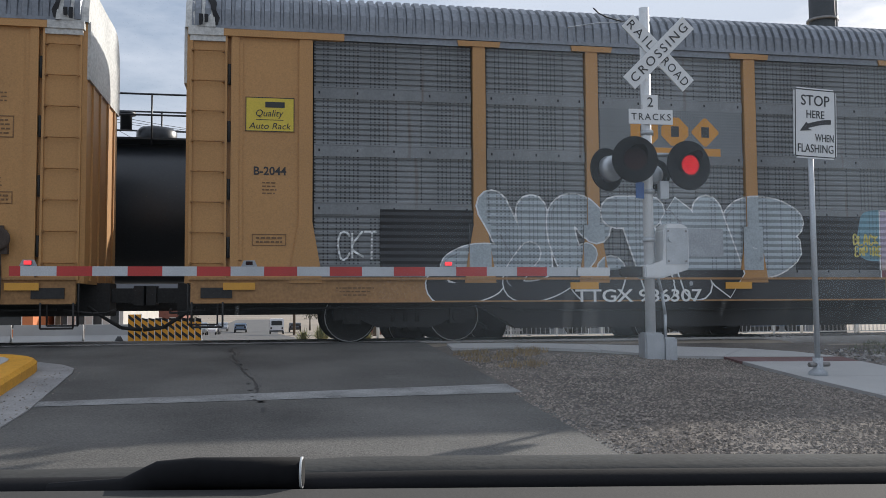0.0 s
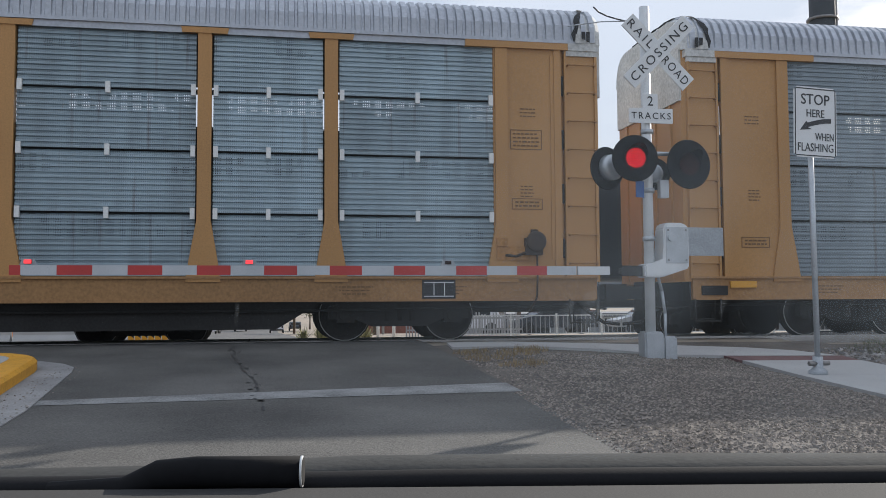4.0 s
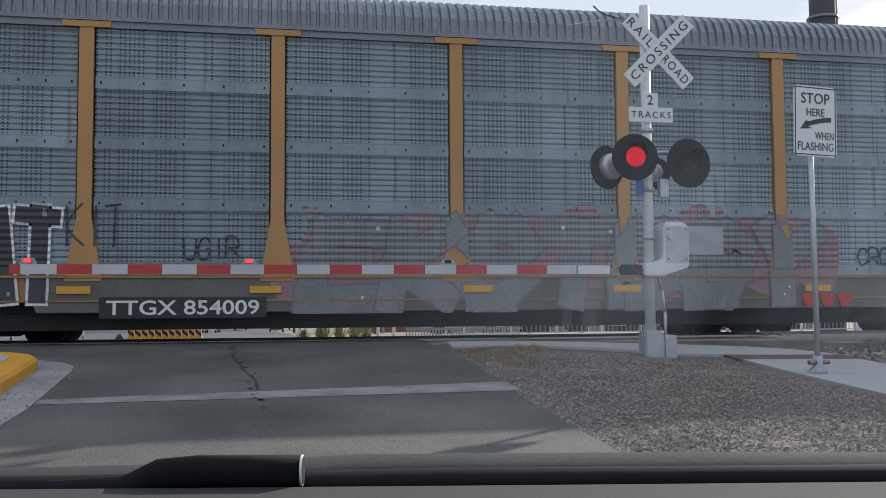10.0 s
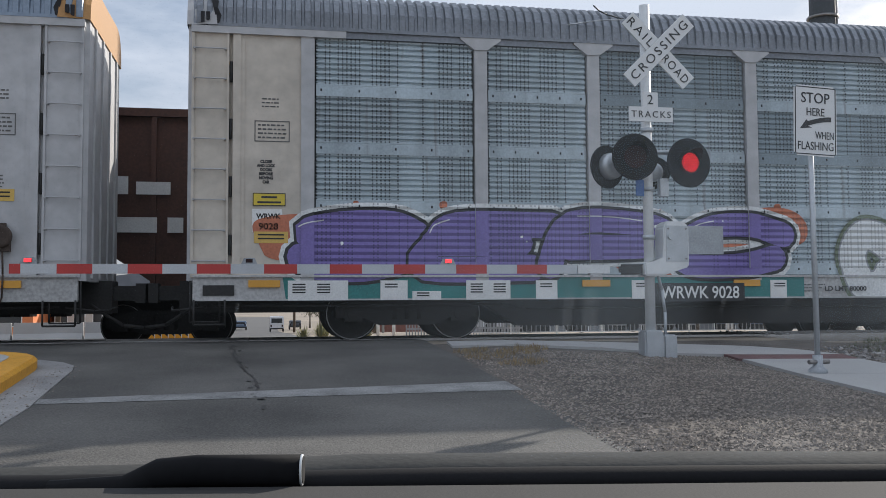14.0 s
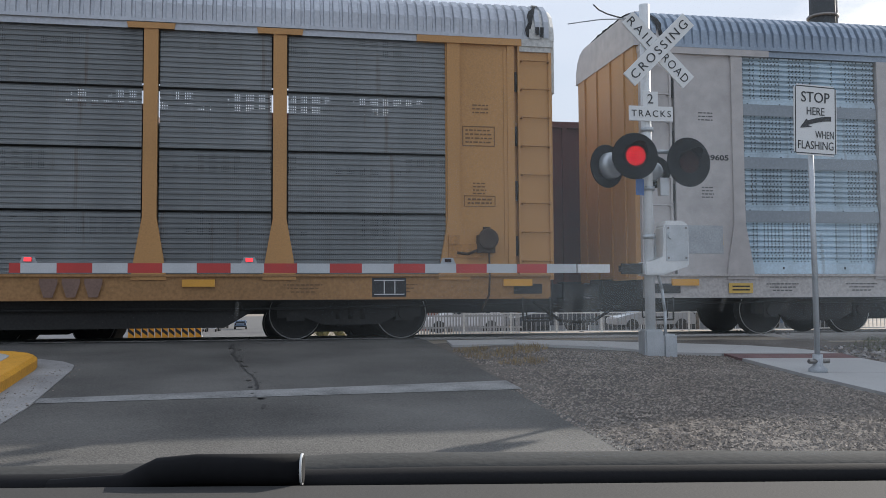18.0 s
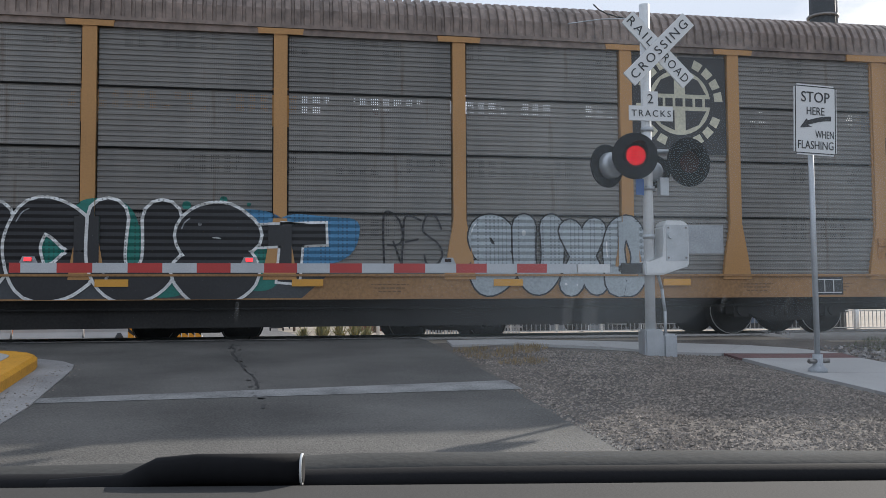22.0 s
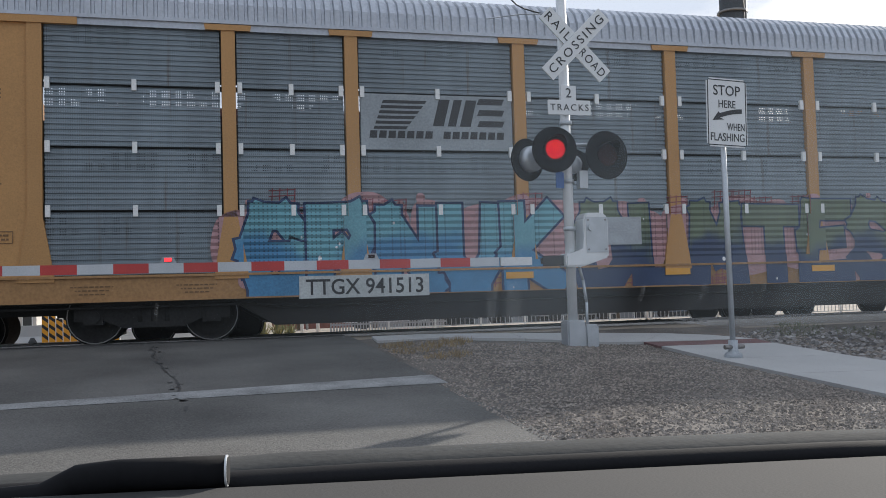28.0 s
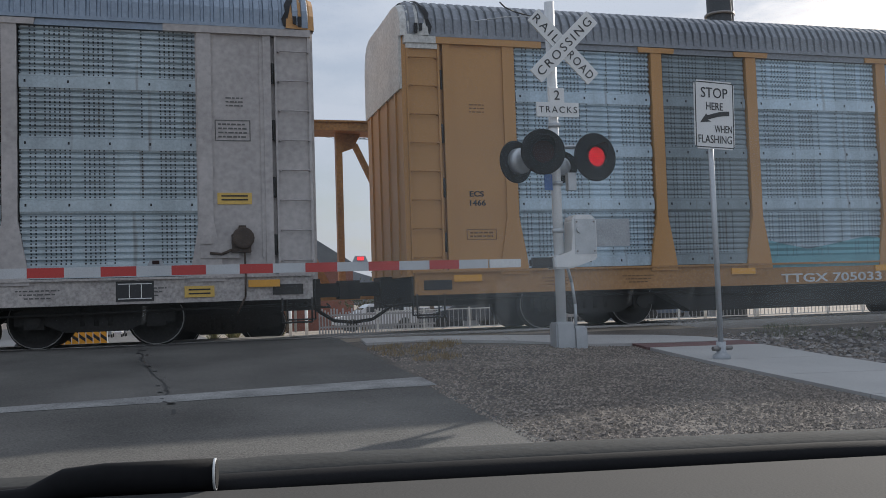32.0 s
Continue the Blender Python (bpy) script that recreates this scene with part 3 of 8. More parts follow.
_, LED_L = lamp_unit(-0.29, -0.26, 2.495, -6, True, 0.305)
_, LED_R = lamp_unit(0.52, -0.14, 2.45, 8, True, 0.33)
lm = part("flashing_lamp", lathe(B(), [(0.29, 0.0), (0.295, 0.012), (0.29, 0.024)], 32, "y"), HOOD, mast, "black lamp that faces the far side", pose(-0.51, 0.16, 2.42, 0, 0, 22))
part("lamp_body", lathe(B(), [(0.18, -0.02), (0.175, -0.12), (0.15, -0.16), (0.02, -0.17)], 24, "y"), GALV, lm, "grey lamp housing seen from behind")
lm = part("flashing_lamp", lathe(B(), [(0.22, 0.0), (0.225, 0.012), (0.22, 0.024)], 32, "y"), HOOD, mast, "black lamp that faces the far side", pose(0.17, 0.2, 2.36, 0, 0, -24))
part("lamp_body", lathe(B(), [(0.13, -0.02), (0.125, -0.1), (0.1, -0.13), (0.02, -0.14)], 24, "y"), GALV, lm, "grey lamp housing seen from behind")
bm = box(B(), -0.06, 0.06, -0.05, 0.05, -0.12, 0.12)
part("small_case", bm, GALV, mast, "", pose(0.19, -0.06, 2.12))
part("blue_tag", box(B(), -0.075, 0.075, -0.006, 0.006, -0.11, 0.11), M("blue_enamel", (0.03, 0.10, 0.30), 0.4), mast, "small blue enamel notice", pose(-0.155, -0.09, 2.11, 0, 0, 25))
for z in (1.45, 2.1, 2.9):
    part("clamp", lathe(B(), [(0.085, z - 0.03), (0.085, z + 0.03)], 16, "z"), GALV, mast)
# cables at the top
part("cable", tube(B(), [(-0.7 + 0.0, 0.1, 4.62), (-0.62, 0.1, 4.55), (-0.5, 0.1, 4.5), (-0.36, 0.08, 4.46), (-0.2, 0.05, 4.42), (-0.02, 0.0, 4.43)], 0.010, 6), RUBBER, mast)
part("cable", tube(B(), [(-1.06, 0.12, 4.34), (-0.85, 0.12, 4.38), (-0.6, 0.1, 4.42), (-0.3, 0.06, 4.43), (0, 0, 4.41)], 0.008, 6), GALV, mast)
# gate mechanism and arm
bm = B()
prism(bm, [(-0.13, 0.93), (0.12, 0.93), (0.33, 1.0), (0.50, 1.05), (0.50, 1.60), (0.42, 1.66), (0.18, 1.66), (0.14, 1.58), (0.14, 1.16), (-0.13, 1.10)], -0.16, 0.14)
bmesh.ops.bevel(bm, geom=bm.edges[:], offset=0.02, segments=2, affect="EDGES")
part("gate_mechanism", bm, ALU, mast, "silver gate mechanism case")
part("counterweight", box(B(), 0.52, 1.18, 0.2, 0.235, 1.24, 1.63), WEATHERED, mast, "flat silver counterweight plate")
part("case_lid", box(B(), 0.17, 0.48, -0.168, -0.158, 1.12, 1.60), GALV, mast, "flat inspection lid of the gate mechanism")
for bx, bz in ((0.20, 1.16), (0.45, 1.16), (0.20, 1.56), (0.45, 1.56)):
    part("lid_bolt", rod(B(), (bx, -0.178, bz), (bx, -0.166, bz), 0.014, 6), STEEL, mast)
part("hub", rod(B(), (0.24, -0.2, 1.46), (0.24, -0.14, 1.46), 0.05, 12), GALV, mast)
part("arm_bracket", box(box(B(), -0.42, -0.12, -0.07, -0.03, 0.95, 1.09), -0.44, -0.28, -0.10, 0.0, 0.98, 1.06), UNDER, mast)
arm = thing("gate_arm", "lowered crossing gate arm with red and white stripes", "gate arm", at=pose(MX, MY, 1.02))
x0, x1 = -8.02, -0.62
STRIPE0 = -1.06
bm = box(B(), x1 - 0.42, x1 + 0.02, -0.105, -0.065, -0.055, 0.055)
part("arm_root", bm, ALU, arm)
xc = STRIPE0
i = 0
while xc > x0 + 0.05:
    w = 0.402
    xn = max(x0, xc - w)
    part("arm_stripe", box(B(), xn, xc, -0.1, -0.07, -0.058, 0.058), REDTAPE if i % 2 == 1 else WHITETAPE, arm, "red reflective stripe" if i % 2 == 1 else "white reflective stripe")
    xc = xn
    i += 1
ARM = []
for k, xx in enumerate((-7.815, -5.26, -2.77)):
    lp = part("arm_lamp", prism(B(), [(xx - 0.10, 0.058), (xx + 0.10, 0.058), (xx + 0.065, 0.135), (xx - 0.065, 0.135)], -0.083, -0.058), WEATHERED, arm, "small grey lamp housing on the gate arm")
    me = data("arm_lens", box(B(), -0.042, 0.042, -0.02, 0.004, -0.022, 0.022), LED_DARK)
    me.materials.append(ARMLED)
    for f in me.polygons:
        f.material_index = 1 if f.normal.y < -0.5 else 0
    ARM.append((part("arm_lens", me, None, lp, "small red lens", pose(xx, -0.085, 0.10)), xx))

SX, SY = 6.47, 10.2
SZ = land(SX, SY) + 0.05
sign = thing("stop_sign_post", "white regulatory sign on a galvanised post", "road sign", at=pose(SX, SY, 0, 0, 0, 5))
part("post", rod(B(), (0, 0, SZ), (-0.02, 0, 3.05), 0.034, 12), GALV, sign)
bm = lathe(B(), [(0.11, SZ - 0.02), (0.11, SZ + 0.05), (0.06, SZ + 0.09), (0.06, SZ + 0.22)], 16, "z")
part("base_collar", bm, WEATHERED, sign)
for a in (-1, 1):
    part("bolt", rod(B(), (a * 0.03, -0.02, SZ + 0.14), (a * 0.14, -0.02, SZ + 0.14), 0.028, 8), STEEL, sign)
bm = box(B(), -0.3, 0.3, -0.012, 0.0, -0.455, 0.455)
ve = [e for e in bm.edges if abs(e.verts[0].co.y - e.verts[1].co.y) > 0.005]
bmesh.ops.bevel(bm, geom=ve, offset=0.04, segments=3, affect="EDGES")
face = part("sign_face", bm, SIGNWHITE, sign, "white sheet-metal sign face", pose(0.022, -0.045, 2.76, 0, 1.4, 0) @ Matrix.Diagonal((1.0, 1.0, 0.945, 1.0)))
for x0_, x1_, z0_, z1_ in ((-0.275, 0.275, 0.425, 0.438), (-0.275, 0.275, -0.438, -0.425), (-0.288, -0.275, -0.425, 0.425), (0.275, 0.288, -0.425, 0.425)):
    part("border", box(B(), x0_, x1_, -0.0145, -0.012, z0_, z1_), BLACK, face)
for txt, z, sz, w, xo in (("STOP", 0.295, 0.14, 0.40, 0), ("HERE", 0.115, 0.105, 0.25, 0), ("WHEN", -0.185, 0.10, 0.26, 0.125), ("FLASHING", -0.325, 0.11, 0.50, 0)):
    part("lettering", letters(txt, sz, BLACK, 0.0, width=w), BLACK, face, "", pose(xo, -0.0155, z))
bm = B()
up, lo = [], []
for k in range(9):
    a = k / 8
    x = 0.22 - 0.33 * a
    zc = -0.02 + 0.05 * math.sin(math.pi * (0.45 + 0.55 * a)) - 0.02 * a
    h = 0.03
    up.append((x, zc + h))
    lo.append((x, zc - h))
prism(bm, up + [(-0.13, 0.01)] + [(-0.22, -0.11), (-0.05, -0.09)] + lo[::-1], -0.0165, -0.0125)
part("arrow", bm, BLACK, face, "black curved arrow")


# ---- autorack cars ----
P = 2.84
POSTS = [P * k for k in (0.644, 1.627, 2.305, 3.309, 4.31, 5.312, 6.316, 7.322, 8.007, 8.98)]
CARLEN = 9.578 * P
SIDE = -1.55
TIERS = [(1.045, 1.982), (2.018, 2.942), (2.978, 3.882), (3.918, 4.79)]
TIERS_G = [(1.045, 2.03), (2.03, 2.95), (2.95, 3.87), (3.87, 4.79)]
mesh_cache = {}


def cached(key, make):
    if key not in mesh_cache:
        mesh_cache[key] = make()
    return mesh_cache[key]


def panel_mesh(w, h, style):
    """A pressed side panel, w wide and h high, origin at its lower left corner."""
    prof = []
    if style.startswith("h"):
        n = int(h / 0.078)
        s = h / n
        for i in range(n):
            z = s * i
            deep = 0.030 if style in ("hlight", "hwhite") else 0.019
            prof += [(0.0, z), (0.0, z + s * 0.42), (deep, z + s * 0.62), (deep, z + s * 0.84)]
        prof.append((0.0, h))
    else:
        # a flat band below, then pressed ribs, each with a narrow overhang
        prof = [(-0.016, 0.0), (-0.016, 0.165), (0.004, 0.172)]
        n = 8
        a, b2 = 0.185, h - 0.025
        s = (b2 - a) / n
        for i in range(n):
            z = a + s * i
            deep = 0.040 if style in ("light", "pale") else 0.018
            prof += [(0.0, z), (0.0, z + s * 0.40), (deep, z + s * 0.66), (deep, z + s * 0.76)]
        prof += [(0.0, b2), (-0.004, h)]
    verts, faces = [], []
    for y, z in prof:
        verts += [(0, y, z), (w, y, z)]
    for i in range(len(prof) - 1):
        faces.append((2 * i, 2 * i + 1, 2 * i + 3, 2 * i + 2))
    k = len(verts)
    verts += [(0, 0.05, 0), (w, 0.05, 0), (0, 0.05, h), (w, 0.05, h)]
    m = 2 * (len(prof) - 1)
    faces += [(1, 0, k, k + 1), (m, m + 1, k + 3, k + 2)]
    if not style.startswith("h"):
        for bx in (0.08, w * 0.27, w * 0.5, w * 0.73, w - 0.08):
            for bz in (0.095,):
                k = len(verts)
                verts += [(bx - 0.013, -0.022, bz - 0.02), (bx + 0.013, -0.022, bz - 0.02), (bx + 0.013, -0.022, bz + 0.02), (bx - 0.013, -0.022, bz + 0.02)]
                verts += [(x_, 0.0, z_) for x_, _, z_ in verts[k:k + 4]]
                faces += [(k, k + 1, k + 2, k + 3)] + [(k + j, k + 4 + j, k + 4 + (j + 1) % 4, k + (j + 1) % 4) for j in range(4)]
    me = bpy.data.meshes.new("side_panel")
    me.from_pydata(verts, [], faces)
    me.materials.append(PANELS[style])
    nb = 0 if style.startswith("h") else 25
    me.materials.append(CORE)
    for i in range(len(me.polygons) - nb, len(me.polygons)):
        me.polygons[i].material_index = 1
    return me


def plain_panel(w, h, mat):
    bm = box(B(), 0, w, 0.0, 0.05, 0, h)
    return data("side_panel", bm, mat)


def post_mesh(mat, flare, cap):
    bm = B()
    prism(bm, [(-0.105, 1.9), (0.105, 1.9), (0.105, 4.80), (-0.105, 4.80)], SIDE, SIDE + 0.16)
    if flare:
        prism(bm, [(-0.26, 0.95), (0.26, 0.95), (0.22, 1.25), (0.105, 1.9), (-0.105, 1.9), (-0.22, 1.25)], SIDE - 0.003, SIDE + 0.16)
    else:
        prism(bm, [(-0.105, 0.95), (0.105, 0.95), (0.105, 1.9), (-0.105, 1.9)], SIDE, SIDE + 0.16)
    if cap == "tee":
        prism(bm, [(-0.34, 4.80), (0.34, 4.80), (0.36, 4.89), (-0.36, 4.89)], SIDE - 0.02, SIDE + 0.2)
    elif cap == "tri":
        prism(bm, [(-0.105, 4.70), (0.105, 4.70), (0.34, 4.87), (0.34, 4.90), (-0.34, 4.90), (-0.34, 4.87)], SIDE - 0.02, SIDE + 0.2)
    return data("side_post", bm, mat)


def arch(a):
    """Height of the roof over the eave, from side (-1) to side (1): steep shoulders and a flat crown."""
    return 0.665 * max(0.0, 1 - abs(a) ** 7) ** 0.5


def roof_mesh(mat):
    """An arched roof of corrugated sheet, with rounded ends."""
    verts, faces = [], []
    n = 15
    L = CARLEN - 0.16
    ribs = int(L / 0.150)
    rows = []
    for i in range(ribs):
        x = 0.08 + L * i / ribs
        rows += [(x, 0.0), (x + 0.040, 0.0), (x + 0.054, 0.050), (x + 0.136, 0.050)]
    rows.append((0.08 + L, 0.0))
    for x, lift in rows:
        for j in range(n):
            a = -math.cos(math.pi * j / (n - 1))
            y, z = 1.56 * a, 4.93 + arch(a)
            d = Vector((2.6 * a ** 3, 0.25 + 1.2 * (1 - a ** 4)))
            d.normalize()
            k = lift if 0 < j < n - 1 else lift * 0.3
            verts.append((x, y + d.x * k, z + d.y * k))
    for i in range(len(rows) - 1):
        for j in range(n - 1):
            faces.append((i * n + j, i * n + j + 1, (i + 1) * n + j + 1, (i + 1) * n + j))
    me = bpy.data.meshes.new("roof")
    me.from_pydata(verts, [], faces)
    me.materials.append(mat)
    return me


def wheel_mesh():
    bm = lathe(B(), [(0.06, -0.075), (0.13, -0.075), (0.15, -0.03), (0.33, -0.03), (0.35, -0.06), (0.404, -0.064), (0.42, -0.062), (0.425, 0.05), (0.45, 0.06), (0.45, 0.085), (0.30, 0.085)], 24, "y")
    me = data("wheel", bm, UNDER)
    me.materials.append(RIM)
    for f in me.polygons:
        r = [math.hypot(me.vertices[v].co.x, me.vertices[v].co.z) for v in f.vertices]
        if min(r) > 0.40 and max(r) < 0.4205 and f.center.y < -0.055:
            f.material_index = 1
    return me


def truck_frame_mesh():
    bm = B()
    prism(bm, [(-1.15, 0.36), (-1.15, 0.56), (-0.55, 0.72), (0.55, 0.72), (1.15, 0.56), (1.15, 0.36), (0.72, 0.36), (0.45, 0.24), (-0.45, 0.24), (-0.72, 0.36)], -1.13, -0.98)
    for x in (-0.87, 0.87):
        box(bm, x - 0.14, x + 0.14, -1.17, -0.96, 0.30, 0.56)
        rod(bm, (x, -1.22, 0.42), (x, -1.13, 0.42), 0.10, 12)
    for x in (-0.2, 0.0, 0.2):
        rod(bm, (x, -1.07, 0.33), (x, -1.07, 0.62), 0.075, 8)
    box(bm, -0.16, 0.16, -0.98, 0.98, 0.36, 0.66)
    prism(bm, [(-1.15, 0.36), (-1.15, 0.56), (1.15, 0.56), (1.15, 0.36)], 0.98, 1.13)
    return data("truck_frame", bm, UNDER)


WHEELS = []


def yz_prism(bm, pts, x0, x1):
    f = [bm.verts.new((x0, y, z)) for y, z in pts]
    g = [bm.verts.new((x1, y, z)) for y, z in pts]
    bm.faces.new(f)
    bm.faces.new(g[::-1])
    for i in range(len(pts)):
        j = (i + 1) % len(pts)
        bm.faces.new((f[j], f[i], g[i], g[j]))
    return bm


def rung_mesh(mat):
    """One ladder rung with its two feet; the feet reach back into the panel."""
    bm = rod(B(), (-0.25, SIDE - 0.04, 0), (0.25, SIDE - 0.04, 0), 0.011, 6)
    for x in (-0.23, 0.23):
        rod(bm, (x, SIDE - 0.05, 0), (x, SIDE + 0.035, 0), 0.016, 6)
    return data("ladder_rung", bm, mat)


RUNGS = [1.25 + 0.47 * i for i in range(8)]


def end_panel_mesh(mat, mirror):
    """The near side of a car end: ladder bay, fold and door leaf."""
    bm = B()
    box(bm, 0.06, 0.62, SIDE + 0.03, SIDE + 0.09, 1.0, 4.80)
    box(bm, 0.06, 0.10, SIDE - 0.005, SIDE + 0.03, 1.0, 4.80)
    box(bm, 0.585, 0.62, SIDE + 0.0, SIDE + 0.03, 1.0, 4.80)
    box(bm, 0.62, 0.68, SIDE + 0.10, SIDE + 0.14, 1.0, 4.80)
    box(bm, 0.68, 0.80, SIDE + 0.005, SIDE + 0.09, 1.0, 4.80)
    box(bm, 0.80, POSTS[0], SIDE + 0.035, SIDE + 0.09, 1.0, 4.80)
    box(bm, 0.80, 0.86, SIDE + 0.02, SIDE + 0.05, 1.3, 4.7)
    if mirror:
        for v in bm.verts:
            v.co.x = CARLEN - v.co.x
    return data("end_panel", bm, mat)


def car_end_mesh(mat, mirror):
    bm = B()
    prism(bm, [(0.0, 0.95), (0.10, 0.95), (0.10, 4.95), (0.0, 4.95)], -1.42, 1.42)
    for y in (-1.0, -0.35, 0.35, 1.0):
        box(bm, -0.03, 0.0, y - 0.04, y + 0.04, 1.0, 4.9)
    for v in bm.verts:
        if abs(v.co.y) > 1.3 and v.co.x > 0.05:
            v.co.y *= 1.06
    if mirror:
        for v in bm.verts:
            v.co.x = CARLEN - v.co.x
    return data("end_door", bm, mat)


def end_hood_mesh(mat, mirror):
    """The painted end of the roof arch."""
    bm = B()
    n = 17
    rings = []
    for x, k, dz in ((-0.02, 0.965, -0.05), (0.05, 0.995, 0.01), (0.10, 1.03, 0.05)):
        ring = []
        for j in range(n):
            a = -math.cos(math.pi * j / (n - 1))
            back = 0.34 * abs(a) ** 4 if k > 1 else 0.0
            ring.append(bm.verts.new((x + back, 1.56 * a * k, 4.90 + arch(a) + dz * (1 - a * a) + 0.01)))
        rings.append(ring)
    for r0, r1 in zip(rings, rings[1:]):
        for j in range(n - 1):
            bm.faces.new((r0[j], r0[j + 1], r1[j + 1], r1[j]))
    bm.faces.new(rings[0])
    bm.faces.new(rings[-1][::-1])
    if mirror:
        for v in bm.verts:
            v.co.x = CARLEN - v.co.x
    return data("end_hood", bm, mat)


def sill_mesh(mat):
    bm = B()
    box(bm, 0.1, CARLEN - 0.1, SIDE + 0.02, SIDE + 0.12, 0.66, 1.0)
    box(bm, 0.1, CARLEN - 0.1, SIDE - 0.02, SIDE + 0.10, 1.0, 1.035)
    box(bm, 0.1, CARLEN - 0.1, SIDE, SIDE + 0.10, 0.64, 0.665)
    box(bm, 0.1, CARLEN - 0.1, 1.43, 1.53, 0.66, 1.03)
    return data("side_sill", bm, mat)


def under_mesh():
    bm = B()
    prism(bm, [(0.2, 0.62), (4.65, 0.60), (5.3, 0.21), (CARLEN - 5.3, 0.21), (CARLEN - 4.65, 0.60), (CARLEN - 0.2, 0.62), (CARLEN - 0.2, 0.99), (0.2, 0.99)], -1.2, -0.9)
    prism(bm, [(0.2, 0.62), (4.65, 0.60), (5.3, 0.21), (CARLEN - 5.3, 0.21), (CARLEN - 4.65, 0.60), (CARLEN - 0.2, 0.62), (CARLEN - 0.2, 0.99), (0.2, 0.99)], 0.9, 1.2)
    box(bm, -0.2, CARLEN + 0.2, -0.32, 0.32, 0.45, 0.98)
    return data("underframe", bm, UNDER)


def coupler_mesh(mirror):
    bm = B()
    box(bm, -0.72, 0.1, -0.11, 0.11, 0.66, 0.9)
    box(bm, -0.75, -0.55, -0.2, 0.16, 0.62, 0.94)
    tube(bm, [(0.1, -0.5, 0.6), (-0.15, -0.5, 0.42), (-0.4, -0.45, 0.26), (-0.72, -0.4, 0.22)], 0.03, 6)
    tube(bm, [(0.3, -1.35, 0.55), (-0.1, -1.3, 0.5), (-0.25, -1.0, 0.5), (-0.3, -0.4, 0.55)], 0.018, 6)
    tube(bm, [(0.06, -1.5, 0.95), (0.06, -1.5, 0.32), (0.5, -1.5, 0.32), (0.5, -1.5, 0.95)], 0.014, 6)
    if mirror:
        for v in bm.verts:
            v.co.x = CARLEN - v.co.x
    return data("coupler", bm, UNDER)


def white_patch_mesh(mirror):
    bm = box(B(), -0.038, 0.06, -1.425, 1.425, 4.05, 4.94)
    box(bm, 0.03, 0.56, SIDE - 0.032, SIDE + 0.19, 4.785, 4.905)
    box(bm, 0.055, 0.59, SIDE - 0.008, SIDE + 0.05, 4.70, 4.785)
    if mirror:
        for v in bm.verts:
            v.co.x = CARLEN - v.co.x
    return data("white_end_patch", bm, WORNWHITE)


def flap_mesh(mirror):
    """A ragged dark strip over the gap between roof sheet and end arch."""
    rnd = random.Random(31)
    bm = B()
    last = None
    for j in range(33):
        a = -math.cos(math.pi * j / 32)
        y, z = 1.56 * a, 4.93 + arch(a)
        x = 0.09 + 0.34 * abs(a) ** 4
        up = 0.055 * (1 - a ** 4)
        k = 1.045 if abs(a) < 0.99 else 1.02
        pr = [bm.verts.new((x + rnd.uniform(-0.03, 0.01), y * k, z + up)), bm.verts.new((x + 0.05 + rnd.uniform(-0.02, 0.05), y * k, z + up + 0.008))]
        if last:
            bm.faces.new((last[0], last[1], pr[1], pr[0]))
        last = pr
    for x, h in ((0.30, 0.10), (0.22, 0.14)):
        prism(bm, [(x - 0.03, 5.10), (x + 0.03, 5.10), (x + 0.025, 5.08 - h), (x - 0.025, 5.07 - h)], SIDE - 0.075, SIDE - 0.055)
    if mirror:
        for v in bm.verts:
            v.co.x = CARLEN - v.co.x
    return data("roof_end_flap", bm, CORE)


